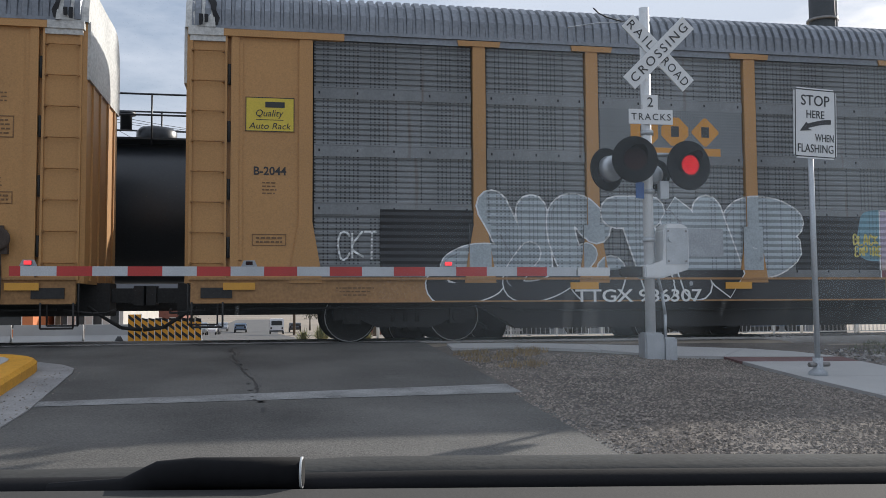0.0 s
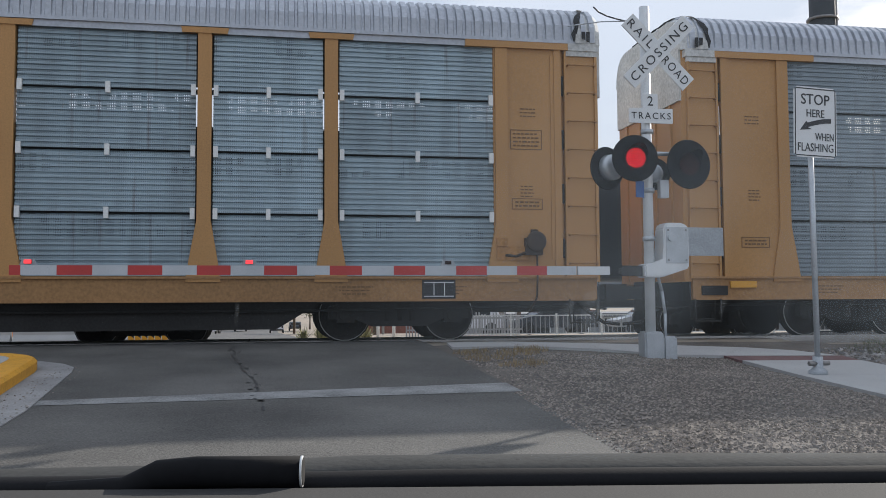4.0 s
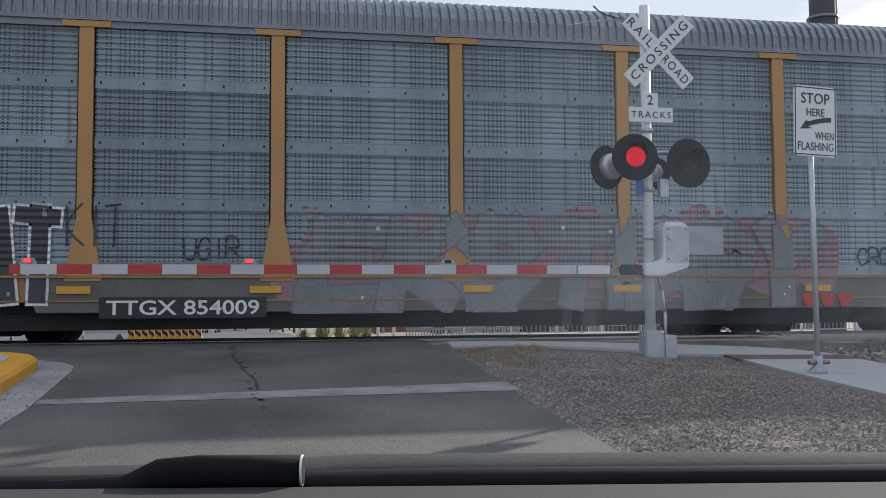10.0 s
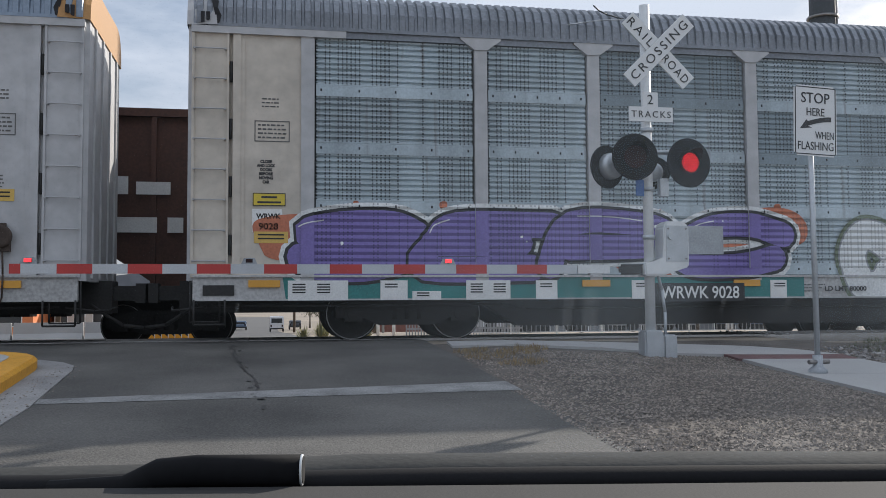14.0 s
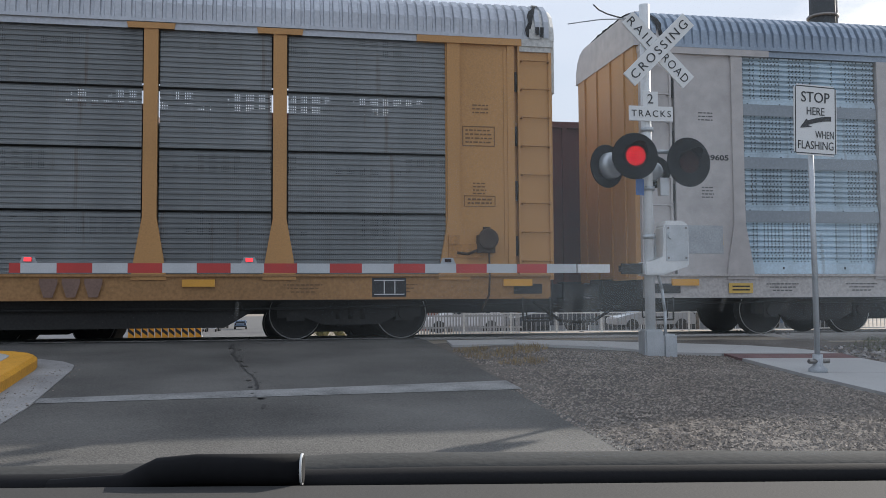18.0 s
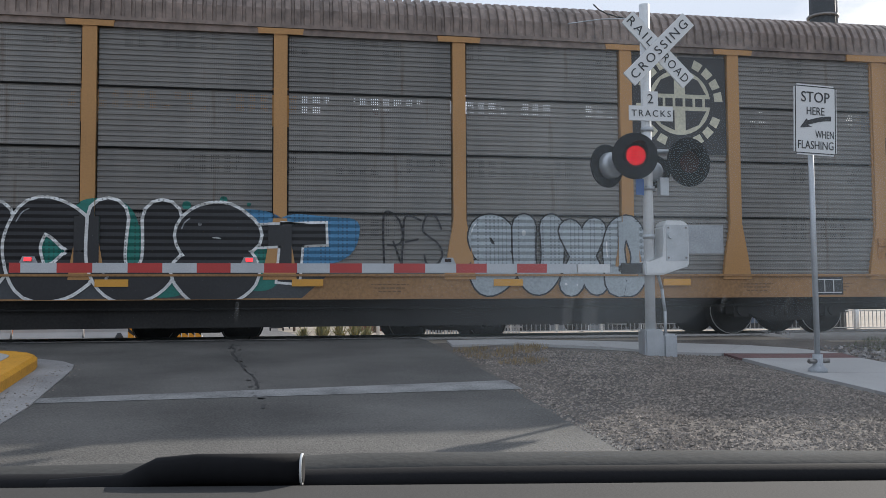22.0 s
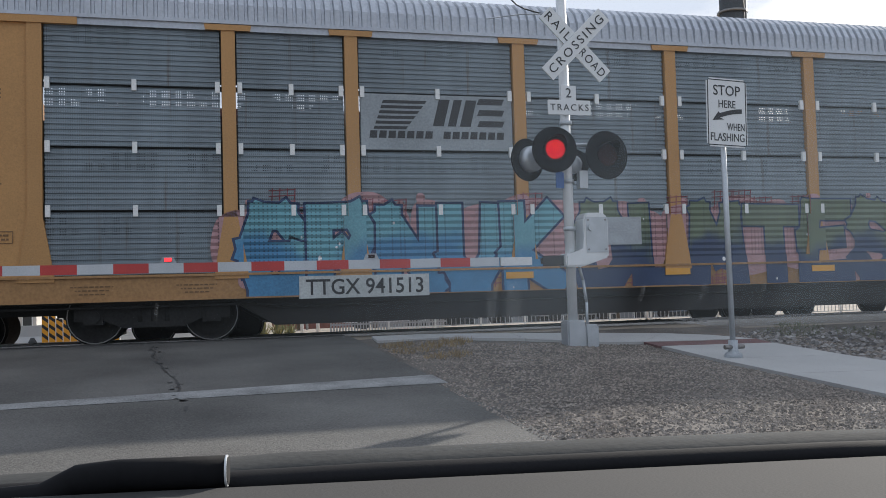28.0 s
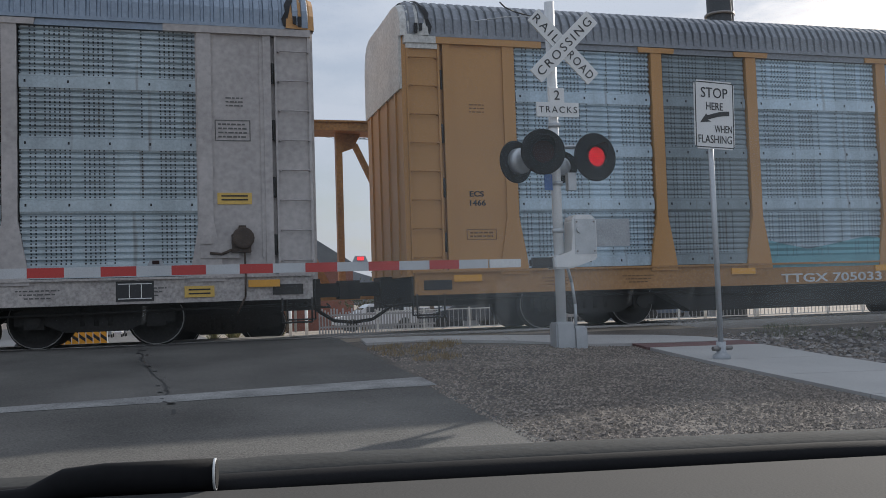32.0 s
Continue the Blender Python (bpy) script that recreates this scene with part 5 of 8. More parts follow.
def graffiti(key, x0, x1, z0, z1, fill, line, word, kind, cloud, seed, fat=0.34, halo="", edge=0.05, lean=0.0, extra="", sill=""):
    """A word in sprayed letters; kind: tag (thin line), soft (round bends) or sharp (square corners)."""
    rng = random.Random(100 + seed)
    car = CAR[key]
    straight = key == "H"
    low = 0.44 if key == "F" else 0.652
    n = len(word)
    w, h = (x1 - x0) / n, z1 - z0
    if cloud != "-":
        cols = cloud.split("+")
        bm = B()
        for k, c in enumerate(cols):
            g = 0.25 - 0.35 * k
            blobs(bm, rng, x0 - g, x1 + g, z0 - 0.05 + 0.12 * k, z1 + 0.10 - 0.3 * k, n * 3, PY + 0.006 - 0.0012 * k, k)
        for i in range(n * 2):
            r = rng.uniform(0.03, 0.085)
            face(bm, rounded(rng, rng.uniform(x0 - 0.2, x1 + 0.2), z1 + rng.uniform(-0.12, 0.2), r, r, 0.08, 7), PY + 0.0062, 0)
        part("sprayed_cloud", lay(bm, cols, straight, low), None, car, "%s sprayed backing of the graffiti" % cols[0])
    if "hatch" in extra:
        bm = B()
        for i in range(n * 2):
            cx, cz = rng.uniform(x0, x1), rng.choice((rng.uniform(z1 - 0.2, z1 + 0.1), rng.uniform(z0, z0 + 0.4)))
            for k in range(4):
                o = 0.09 * k - 0.13
                stroke(bm, [(cx - 0.2, cz + o), (cx + 0.2, cz + o + 0.02)], 0.018, PY + 0.0032, 0)
                stroke(bm, [(cx + o * 1.3, cz - 0.17), (cx + o * 1.3 + 0.02, cz + 0.17)], 0.018, PY + 0.0028, 0)
        part("sprayed_hatching", lay(bm, ["maroon"]), None, car, "dark red crossed lines of the graffiti")
    q = 0.032 if kind == "tag" else min(w * fat, h * 0.36)
    jit = 0.06 if kind == "tag" else 0.035
    shapes = []
    for i, ch in enumerate(word):
        use = []
        cx = x0 + w * (i + 0.5)
        up = rng.uniform(-0.03, 0.05)
        for st in GLYPHS[ch].split("|") if ch in GLYPHS else ():
            pts = []
            for uv in st.split():
                u, v = int(uv[0]) / 9 + rng.uniform(-jit, jit), int(uv[1]) / 9 + rng.uniform(-jit, jit)
                pts.append((cx + (u - 0.5) * (w * 1.04 - q) + lean * (v - 0.5) * h, z0 + q * 0.5 + (v + up) * (h - q)))
            use.append(pts)
        shapes.append(use)

    def trace(bm, pts, width, y, mi):
        if kind == "sharp":
            stroke(bm, pts, width, y, mi)
        else:
            ribbon(bm, pts, width, y, mi, 0.12)
            if kind == "soft":
                for x, z in (pts[0], pts[-1]):
                    face(bm, [(x + width * 0.55 * math.cos(a / 6 * math.pi), z + width * 0.55 * math.sin(a / 6 * math.pi)) for a in range(12)], y + 0.0001, mi)
    if halo:
        bm = B()
        for i, use in enumerate(shapes):
            for k, pts in enumerate(use):
                trace(bm, pts, q + 2 * edge + 0.13, PY + 0.0042 - 0.00005 * i, 0)
        part("sprayed_halo", lay(bm, [halo], straight, low), None, car, "%s outline round the graffiti" % halo)
    for i, use in enumerate(shapes):
        if not use:
            continue
        bm = B()
        y = PY - 0.003 * i
        hl = "white" if line != "white" else "grey"
        under = sill.split("+") + [hl] if sill else ()
        if kind == "tag":
            for pts in use:
                ribbon(bm, pts, q, y, 0)
            part("painted_letterform", lay(bm, [line], straight, low), None, car)
            continue
        for pts in use:
            trace(bm, pts, q + 2 * edge, y, 1)
        for k, pts in enumerate(use):
            trace(bm, pts, q, y - 0.0012 - 0.0001 * k, 2 if "inner" in extra else 0)
        for k, pts in enumerate(use if "inner" in extra else ()):
            trace(bm, pts, q - 0.055, y - 0.0018 - 0.0001 * k, 0)
        for pts in use:
            a = glide(pts) if kind == "soft" else pts
            for _ in range(rng.randrange(0, 3)):
                x, z = a[rng.randrange(len(a))]
                r = rng.uniform(0.012, 0.035)
                face(bm, rounded(rng, x + rng.uniform(-0.3, 0.3) * q, z + rng.uniform(-0.3, 0.3) * q, r, r * rng.uniform(0.8, 1.6), 0.15, 7), y - 0.0026, 2)
            if len(a) > 8 and kind == "soft":
                k = len(a) // 4
                ribbon(bm, [(x - q * 0.33, z + q * 0.2) for x, z in a[k:k + 5:2]], 0.02, y - 0.0027, 2)
        part("painted_letterform", lay(bm, [fill, line, hl], straight, low, under), None, car)


def stencil(key, text, x0, x1, z0, z1, mat, where):
    car = CAR[key]
    y = SIDE - 0.022 if where.startswith("sill") else SIDE + 0.03
    if where in ("sillbox", "sillwhite"):
        part("stencil_panel", box(B(), x0 - 0.1, x1 + 0.1, y - 0.001, y + 0.045, z0 - 0.05, z1 + 0.05), STENCILBOX if where == "sillbox" else spray("chalk", True), car)
        y -= 0.002
    part("stencil_lettering", letters(text, z1 - z0, mat, 0.004, 0.001, x1 - x0), mat, car, "", pose((x0 + x1) / 2, y - 0.001, (z0 + z1) / 2))


def plate(name, car, pts, y, mat, label=""):
    bm = B()
    prism(bm, pts, y - 0.003, y + 0.001)
    return part(name, bm, mat, car, label)


LY = SIDE + 0.038


def logo_underlined(key, x0, x1, z0, z1):
    car = CAR[key]
    w = (x1 - x0) / 3
    part("logo_ground", box(B(), POSTS[2] + 0.14, POSTS[3] - 0.14, LY + 0.002, LY + 0.02, 2.97, 3.9), PANELS["hdark"], car)
    zb_ = z0 + (z1 - z0) * 0.26
    for i in range(3):
        a, b = x0 + w * i + 0.03, x0 + w * (i + 1) - 0.03
        q = 0.15
        k = 0.12 + 0.05 * i
        pts = [(a + k, zb_), (b - k, zb_), (b, zb_ + k), (b, z1 - k), (b - k, z1), (a + k, z1), (a, z1 - k), (a, zb_ + k)]
        c_, m_ = (a + b) / 2, (z1 + zb_) / 2
        plate("logo_shape", car, [(c_ - 0.07, m_ - 0.09), (c_ + 0.07, m_ - 0.09), (c_ + 0.07, m_ + 0.09), (c_ - 0.07, m_ + 0.09)], LY - 0.003, STENCILBOX, "dark middle of a logo shape")
        plate("logo_shape", car, pts, LY, LOGO_ORANGE, "orange logo shape")
    plate("logo_bar", car, [(x0, z0), (x1, z0), (x1, z0 + 0.13), (x0, z0 + 0.13)], LY, LOGO_ORANGE, "orange logo underline")


def logo_bent(key, x0, x1, z0, z1):
    car = CAR[key]
    if key == "C":
        wp = POSTS[3] - POSTS[2] - 0.26
        part("logo_ground", cached("lgw", lambda: panel_mesh(wp, 0.91, "hwhite")), None, car, "white painted ribbed panel", pose(POSTS[2] + 0.13, LY + 0.004, 2.975))
    W, q = x1 - x0, 0.13
    bm = B()
    e = q / 2
    path = [(x0 + e, z0 + q), (x0 + q, z0 + e), (x0 + W * 0.42, z0 + e), (x0 + W * 0.47, z0 + q), (x0 + W * 0.47, z1 - q), (x0 + W * 0.42, z1 - e), (x0 + q, z1 - e), (x0 + e, z1 - q), (x0 + e, z0 + q)]
    stroke(bm, [(x0 + W * 0.47, z0 + e), (x0 + W * 0.95, z0 + e), (x0 + W * 0.95, z1 - e), (x0 + W * 0.47, z1 - e)], q, LY - 0.0035, 0, True)
    stroke(bm, path, q, LY - 0.004, 0, True)
    part("logo_shape", data("logo_shape", bm, LOGO_RED), LOGO_RED, car, "red bent-line logo shape")
    if key == "G":
        for i in range(8):
            a = x0 - 0.14 + 0.265 * i
            plate("logo_bar", car, [(a, z0 - 0.3), (a + 0.2, z0 - 0.3), (a + 0.2, z0 - 0.12), (a, z0 - 0.12)], LY, BLACK)


def logo_barred(key, x0, x1, z0, z1):
    car = CAR[key]
    part("logo_ground", box(B(), POSTS[2] + 0.14, POSTS[3] - 0.14, LY + 0.002, LY + 0.02, 2.98, 3.89), LOGOGREY, car, "pale painted panel")
    W, H = x1 - x0, z1 - z0
    for i in range(6):
        z = z1 - 0.03 - 0.085 * i
        e = x0 + W * (0.42 - 0.028 * i)
        plate("logo_bar", car, [(x0 + 0.22 - 0.03 * i, z - 0.05), (e - 0.04, z - 0.05), (e, z), (x0 + 0.24 - 0.03 * i, z)], LY, BLACK)
    zz = z0 + H * 0.32
    for a, b in ((0.46, 0.54), (0.57, 0.63), (0.66, 0.74)):
        plate("logo_shape", car, [(x0 + W * a, zz), (x0 + W * b, zz), (x0 + W * (b + 0.05), z1), (x0 + W * (a + 0.05), z1)], LY, BLACK, "black slanted logo shape")
    for k in range(3):
        zz2 = zz + (z1 - zz) * (0.0 + 0.42 * k)
        plate("logo_bar", car, [(x0 + W * 0.79, zz2), (x0 + W * 0.98, zz2), (x0 + W * 1.0, zz2 + 0.1), (x0 + W * 0.81, zz2 + 0.1)], LY, BLACK)
    for i in range(15):
        a = x0 + W * i / 15
        if i != 7:
            plate("logo_bar", car, [(a, z0), (a + W / 15 - 0.03, z0), (a + W / 15 - 0.02, z0 + 0.12), (a + 0.02, z0 + 0.12)], LY, BLACK)


def logo_slanted(key, x0, x1, z0, z1):
    car = CAR[key]
    W = (x1 - x0) / 4
    zb_ = z0 + (z1 - z0) * 0.32
    for i in range(4):
        a = x0 + W * i + 0.1
        s = 0.14
        b = a + W - 0.08
        h = z1 - zb_
        f = lambda u, v: (a + (b - a) * u + s * v, zb_ + h * v)
        shape = [f(0, 0), f(0.92, 0), f(1, 0.12), f(1, 1), f(0.08, 1), f(0, 0.88)]
        plate("logo_shape", car, [f(0.28, 0.36), f(0.74, 0.36), f(0.74, 0.64), f(0.28, 0.64)], LY - 0.003, PANELS["light"])
        plate("logo_shape", car, shape, LY, LOGO_FLAME, "flame-red slanted logo shape")
    plate("logo_swoosh", car, [(x0 - 0.05, z0 + 0.02), (x1, zb_ - 0.06), (x1 - 0.25, zb_ - 0.02), (x0 + 0.15, zb_ - 0.03)], LY, BLACK, "black tapering logo stripe")


def logo_crossed(key, x0, x1, z0, z1):
    car = CAR[key]
    H = z1 - z0
    bm = B()
    stroke(bm, [(x0, z1), (x0 + 0.62, z0)], 0.09, LY - 0.003, 0)
    part("logo_shape", data("logo_shape", bm, BLACK), BLACK, car, "dark crossed logo stroke")
    bm = B()
    stroke(bm, [(x0, z0), (x0 + 0.62, z1)], 0.09, LY - 0.006, 0)
    part("logo_shape", data("logo_shape", bm, LOGO_RED), LOGO_RED, car, "red crossed logo stroke")
    for i in range(9):
        a = x0 + 0.66 + (x1 - x0 - 0.66) * i / 9
        plate("logo_bar", car, [(a, z0 + 0.1), (a + 0.13, z0 + 0.1), (a + 0.16, z0 + 0.28), (a + 0.03, z0 + 0.28)], LY, BLACK)


def logo_disc(key, x0, x1, z0, z1):
    car = CAR[key]
    cx, cz, r = (x0 + x1) / 2, (z0 + z1) / 2, (x1 - x0) / 2
    ring = lambda R, n=36: [(cx + R * math.cos(2 * math.pi * i / n), cz + R * math.sin(2 * math.pi * i / n)) for i in range(n)]
    a, b = POSTS[7] + 0.13, POSTS[8] - 0.13
    plate("logo_ground", car, [(a, z0 - 0.1), (b, z0 - 0.1), (b, z1), (a, z1)], LY + 0.004, STENCILBOX, "dark painted logo ground")
    CREAM = spray("cream", True)
    for i in range(20):
        if i % 5 == 4:
            continue
        a0, a1 = 2 * math.pi * (i + 0.15) / 20, 2 * math.pi * (i + 0.85) / 20
        pts = [(cx + R * math.cos(t), cz + R * math.sin(t)) for R, t in ((r * 0.78, a0), (r * 0.96, a0), (r * 0.96, a1), (r * 0.78, a1))]
        plate("logo_bar", car, pts, LY, CREAM)
    plate("logo_shape", car, ring(r * 0.68), LY, CREAM, "cream round logo disc")
    for u, v in ((1, 1), (-1, 1), (1, -1), (-1, -1)):
        plate("logo_shape", car, [(cx + u * 0.1, cz + v * 0.14), (cx + u * 0.48, cz + v * 0.14), (cx + u * 0.34, cz + v * 0.38), (cx + u * 0.1, cz + v * 0.48)], LY - 0.004, STENCILBOX)
    for i in range(7):
        a = cx - 0.62 + 0.18 * i
        plate("logo_bar", car, [(a, cz - 0.07), (a + 0.13, cz - 0.07), (a + 0.13, cz + 0.07), (a, cz + 0.07)], LY - 0.006, STENCILBOX)


def ground_patch(key, name, label, mats, quads, y=0.0078):
    """Flat sprayed grounds: a material index and the corners of each."""
    bm = B()
    for mi, pts in quads:
        face(bm, pts, PY + y, mi)
    part(name, lay(bm, mats, key == "H", 0.44 if key == "F" else 0.652), None, CAR[key], label)


def blot(key, mat, label, spots, seed):
    """Round sprayed blots: x, z and radius of each."""
    rng = random.Random(seed)
    bm = B()
    for i, (x, z, rx, rz) in enumerate(spots):
        face(bm, rounded(rng, x, z, rx, rz, 0.08, 10), PY + 0.0068 - 0.00005 * i, 0)
    part("sprayed_blots", lay(bm, [mat]), None, CAR[key], label)


ground_patch("B", "sprayed_ground", "black and brown sprayed ground of the graffiti", ["umber", "black"],
             [(0, [(12.0, 0.64), (18.0, 0.64), (18.0, 1.0), (11.9, 1.0)]), (1, [(4.7, 0.64), (11.9, 0.64), (11.9, 1.0), (4.7, 1.0)]), (1, [(3.0, 1.17), (4.72, 1.17), (4.72, 2.12), (3.0, 2.12)]),
              (1, [(10.2, 1.17), (20.6, 1.17), (20.6, 2.10), (10.2, 2.10)])])
graffiti("B", 3.9, 6.3, 0.66, 1.55, "silver", "white", "SU", "soft", "-", 0, 0.5, edge=0.02, lean=0.5, sill="black+white")
graffiti("B", 4.85, 9.0, 0.66, 2.36, "silver", "white", "VCTN", "soft", "-", 1, 0.44, edge=0.025, lean=-0.25, sill="black+white")
graffiti("B", 8.9, 10.3, 1.05, 2.34, "silver", "white", "S", "soft", "-", 3, 0.36, edge=0.025)
graffiti("B", 11.88, 17.80, 1.02, 2.18, "lilac/gold", "white", "RESOL", "sharp", "sky", 2, 0.36, "", 0.025, sill="maroon+white")
graffiti("B", 18.02, 19.11, 0.66, 0.90, "-", "white", "RESOL", "tag", "-", 4)
graffiti("B", 2.33, 2.95, 1.30, 1.75, "-", "white", "CKT", "tag", "-", 5)
graffiti("B", 11.30, 11.80, 1.60, 1.78, "-", "lemon", "BLACK", "tag", "-", 6)
graffiti("B", 11.33, 11.84, 1.40, 1.58, "-", "lemon", "EMPIRE", "tag", "-", 106)
graffiti("B", 18.11, 19.03, 1.24, 1.42, "-", "lemon", "LCF KIDS", "tag", "-", 8)
graffiti("B", 23.6, 24.75, 1.23, 2.02, "-", "white", "DEMO", "tag", "-", 7)
graffiti("B", 24.95, 25.5, 1.45, 1.95, "-", "white", "NO", "tag", "-", 107)
graffiti("D", 6.1, 8.95, 0.95, 2.35, "sky/blue", "black", "AG", "sharp", "blue", 8, 0.4, "white")
graffiti("D", 9.53, 13.77, 0.60, 1.90, "cream", "black", "THUR", "soft", "-", 9, 0.42, edge=0.045)
graffiti("D", 15.15, 20.85, 0.60, 1.86, "chalk", "navy", "SUNKES", "soft", "sky", 10, 0.40, edge=0.045, sill="orange+white")
graffiti("D", 21.65, 25.69, 0.60, 1.80, "black", "white", "YORBA", "soft", "maroon", 11, 0.48, "black", 0.035)
graffiti("E", 2.12, 4.36, 0.60, 1.95, "plum", "white", "NEF", "soft", "-", 12, 0.5, edge=0.03)
graffiti("E", 7.56, 11.20, 0.60, 2.08, "paleblue", "charcoal", "SINUK", "soft", "-", 13, 0.46, edge=0.05)
graffiti("E", 12.50, 16.30, 0.60, 2.10, "violet/lilac", "wine", "TAKO", "sharp", "green+mint", 14, 0.34, edge=0.03, lean=0.1)
graffiti("E", 17.10, 22.70, 0.60, 1.98, "charcoal", "grey", "PEADY", "soft", "-", 15, 0.36, edge=0.035, lean=-0.1)
graffiti("E", 22.92, 25.45, 1.02, 1.74, "white", "black", "AHOMP", "soft", "rose", 16, 0.42, edge=0.04)
graffiti("E", 25.68, 26.47, 2.28, 2.66, "-", "white", "CUPA", "tag", "-", 17)
graffiti("F", 0.95, 1.6, 2.1, 2.6, "-", "charcoal", "REK", "tag", "-", 118)
graffiti("F", 1.78, 4.4, 0.66, 2.34, "maroon", "black", "OHS", "sharp", "-", 18, 0.36, "white", 0.03)
graffiti("F", 4.4, 6.2, 0.66, 2.05, "charcoal", "white", "KAT", "sharp", "-", 218, 0.4, edge=0.04)
graffiti("F", 9.8, 18.6, 0.47, 1.95, "stone", "slate", "EKSTOGY", "sharp", "plum", 19, 0.34, edge=0.03, lean=0.15)
graffiti("F", 6.3, 7.1, 1.45, 2.1, "-", "charcoal", "KIT", "tag", "-", 120)
graffiti("F", 7.98, 8.83, 1.28, 1.62, "-", "charcoal", "UGIR", "tag", "-", 119)
graffiti("F", 19.39, 20.22, 1.22, 1.52, "-", "black", "CROM", "tag", "-", 121)
graffiti("F", 21.0, 23.00, 1.28, 1.98, "-", "white", "HOJER", "tag", "-", 20)
graffiti("F", 23.54, 24.91, 1.26, 1.82, "-", "black", "XISER", "tag", "-", 21)
blot("G", "charcoal", "dark round blots sprayed behind the letters", [(1.05, 1.30, 0.75, 0.55), (3.55, 2.05, 0.45, 0.20), (5.0, 2.0, 0.45, 0.22), (6.75, 1.98, 0.42, 0.24), (8.0, 1.7, 0.38, 0.45), (8.5, 1.45, 0.35, 0.3), (9.1, 1.4, 0.4, 0.4),
     (16.2, 1.55, 0.22, 0.25), (16.7, 1.45, 0.35, 0.3), (17.0, 1.7, 0.2, 0.2), (16.0, 1.25, 0.3, 0.15), (21.9, 1.2, 0.35, 0.5), (22.5, 1.35, 0.2, 0.25), (22.3, 0.8, 0.5, 0.2),
     (2.3, 1.95, 0.07, 0.07), (4.25, 2.12, 0.1, 0.1), (5.7, 2.1, 0.09, 0.09), (9.4, 1.7, 0.1, 0.1), (9.9, 1.75, 0.12, 0.1), (10.5, 2.1, 0.15, 0.1), (12.8, 2.12, 0.2, 0.12), (14.0, 1.95, 0.2, 0.1), (14.9, 1.9, 0.15, 0.12), (15.5, 1.95, 0.2, 0.1)], 5)
ground_patch("G", "sprayed_ground", "dark sprayed ground between the letters", ["charcoal"], [(0, [(15.4, 0.64), (17.4, 0.64), (17.2, 1.0), (15.6, 1.0)]), (0, [(8.7, 0.64), (9.6, 0.64), (9.5, 1.0), (8.6, 1.0)])])
graffiti("G", 1.25, 7.70, 0.56, 2.04, "gold/rosy", "teal", "BONA", "soft", "-", 22, 0.44, "white", 0.06)
graffiti("G", 9.45, 15.75, 0.58, 2.00, "peach/orange", "teal", "STEAM", "sharp", "-", 23, 0.27, "white", 0.05, 0.15)
graffiti("G", 16.95, 21.95, 0.60, 2.00, "peach/rosy", "teal", "CATEK", "sharp", "-", 25, 0.24, "teal", 0.03, 0.15)
graffiti("G", 22.95, 24.45, 1.22, 1.98, "charcoal", "black", "JOEK", "sharp", "-", 24, 0.34, edge=0.01)
graffiti("H", 1.60, 10.0, 0.98, 2.05, "purple", "black", "SEPC", "soft", "orange", 26, 0.34, "white", 0.05, 0.3)
graffiti("H", 11.05, 18.0, 0.63, 2.00, "white", "grey", "CATERS", "soft", "-", 27, 0.44, "moss", 0.03)
graffiti("I", 1.48, 6.41, 0.60, 1.98, "black", "white", "WSEPR", "soft", "sky", 28, 0.42, edge=0.045)
graffiti("I", 0.91, 1.43, 2.06, 2.74, "-", "black", "YR", "tag", "-", 29)
graffiti("J", 10.15, 13.95, 0.60, 1.90, "charcoal", "slate", "EOPT", "soft", "-", 30, 0.52, "grey", 0.03)
graffiti("J", 9.6, 10.1, 1.55, 1.72, "-", "black", "SEPO", "tag", "-", 31)
graffiti("J", 15.48, 19.72, 0.57, 2.06, "black", "slate", "GROW", "soft", "-", 32, 0.42, edge=0.025)
ground_patch("K", "sprayed_band", "black sprayed band along the sill", ["charcoal"], [(0, [(1.8, 0.64), (15.4, 0.64), (15.8, 1.0), (1.7, 1.0)])])
ground_patch("F", "sprayed_band", "dull grey sprayed band along the sill", ["ash"], [(0, [(5.9, 0.48), (20.5, 0.48), (20.0, 1.0), (5.7, 1.0)])])
graffiti("K", 1.72, 7.3, 0.64, 2.12, "black", "white", "SOSEA", "soft", "green+blue", 33, 0.41, edge=0.045)
graffiti("K", 7.4, 8.3, 1.20, 1.80, "black", "white", "T", "sharp", "green", 133, 0.5, edge=0.04)
graffiti("K", 8.70, 14.75, 0.64, 2.08, "black", "white", "RUCUS", "soft", "green", 34, 0.40, edge=0.045)
graffiti("K", 14.6, 15.8, 0.90, 1.80, "black", "white", "T", "sharp", "blue", 134, 0.3, edge=0.04)
graffiti("K", 16.70, 17.65, 1.15, 1.95, "-", "black", "RES", "tag", "-", 35)
graffiti("K", 18.10, 21.15, 0.72, 1.95, "silver", "black", "SUXO", "soft", "-", 36, 0.46, edge=0.025)
ground_patch("L", "sprayed_ground", "green and black sprayed ground along the sill", ["green", "black"],
             [(0, [(6.6, 0.62), (10.6, 0.62), (10.7, 1.1), (6.5, 1.1)]), (1, [(11.6, 0.62), (16.25, 0.62), (16.3, 1.1), (11.5, 1.1)]), (1, [(16.45, 0.62), (23.6, 0.62), (23.7, 1.1), (16.6, 1.1)])], 0.0052)
graffiti("L", 6.55, 10.75, 0.58, 2.22, "green", "mint", "SILK", "soft", "-", 37, 0.62, "green", 0.02)
graffiti("L", 10.2, 10.7, 1.22, 1.38, "-", "mint", "WAX", "tag", "-", 38)
graffiti("L", 11.85, 16.30, 0.58, 2.18, "black", "white", "BRAIL", "soft", "-", 39, 0.46, "black", 0.05)
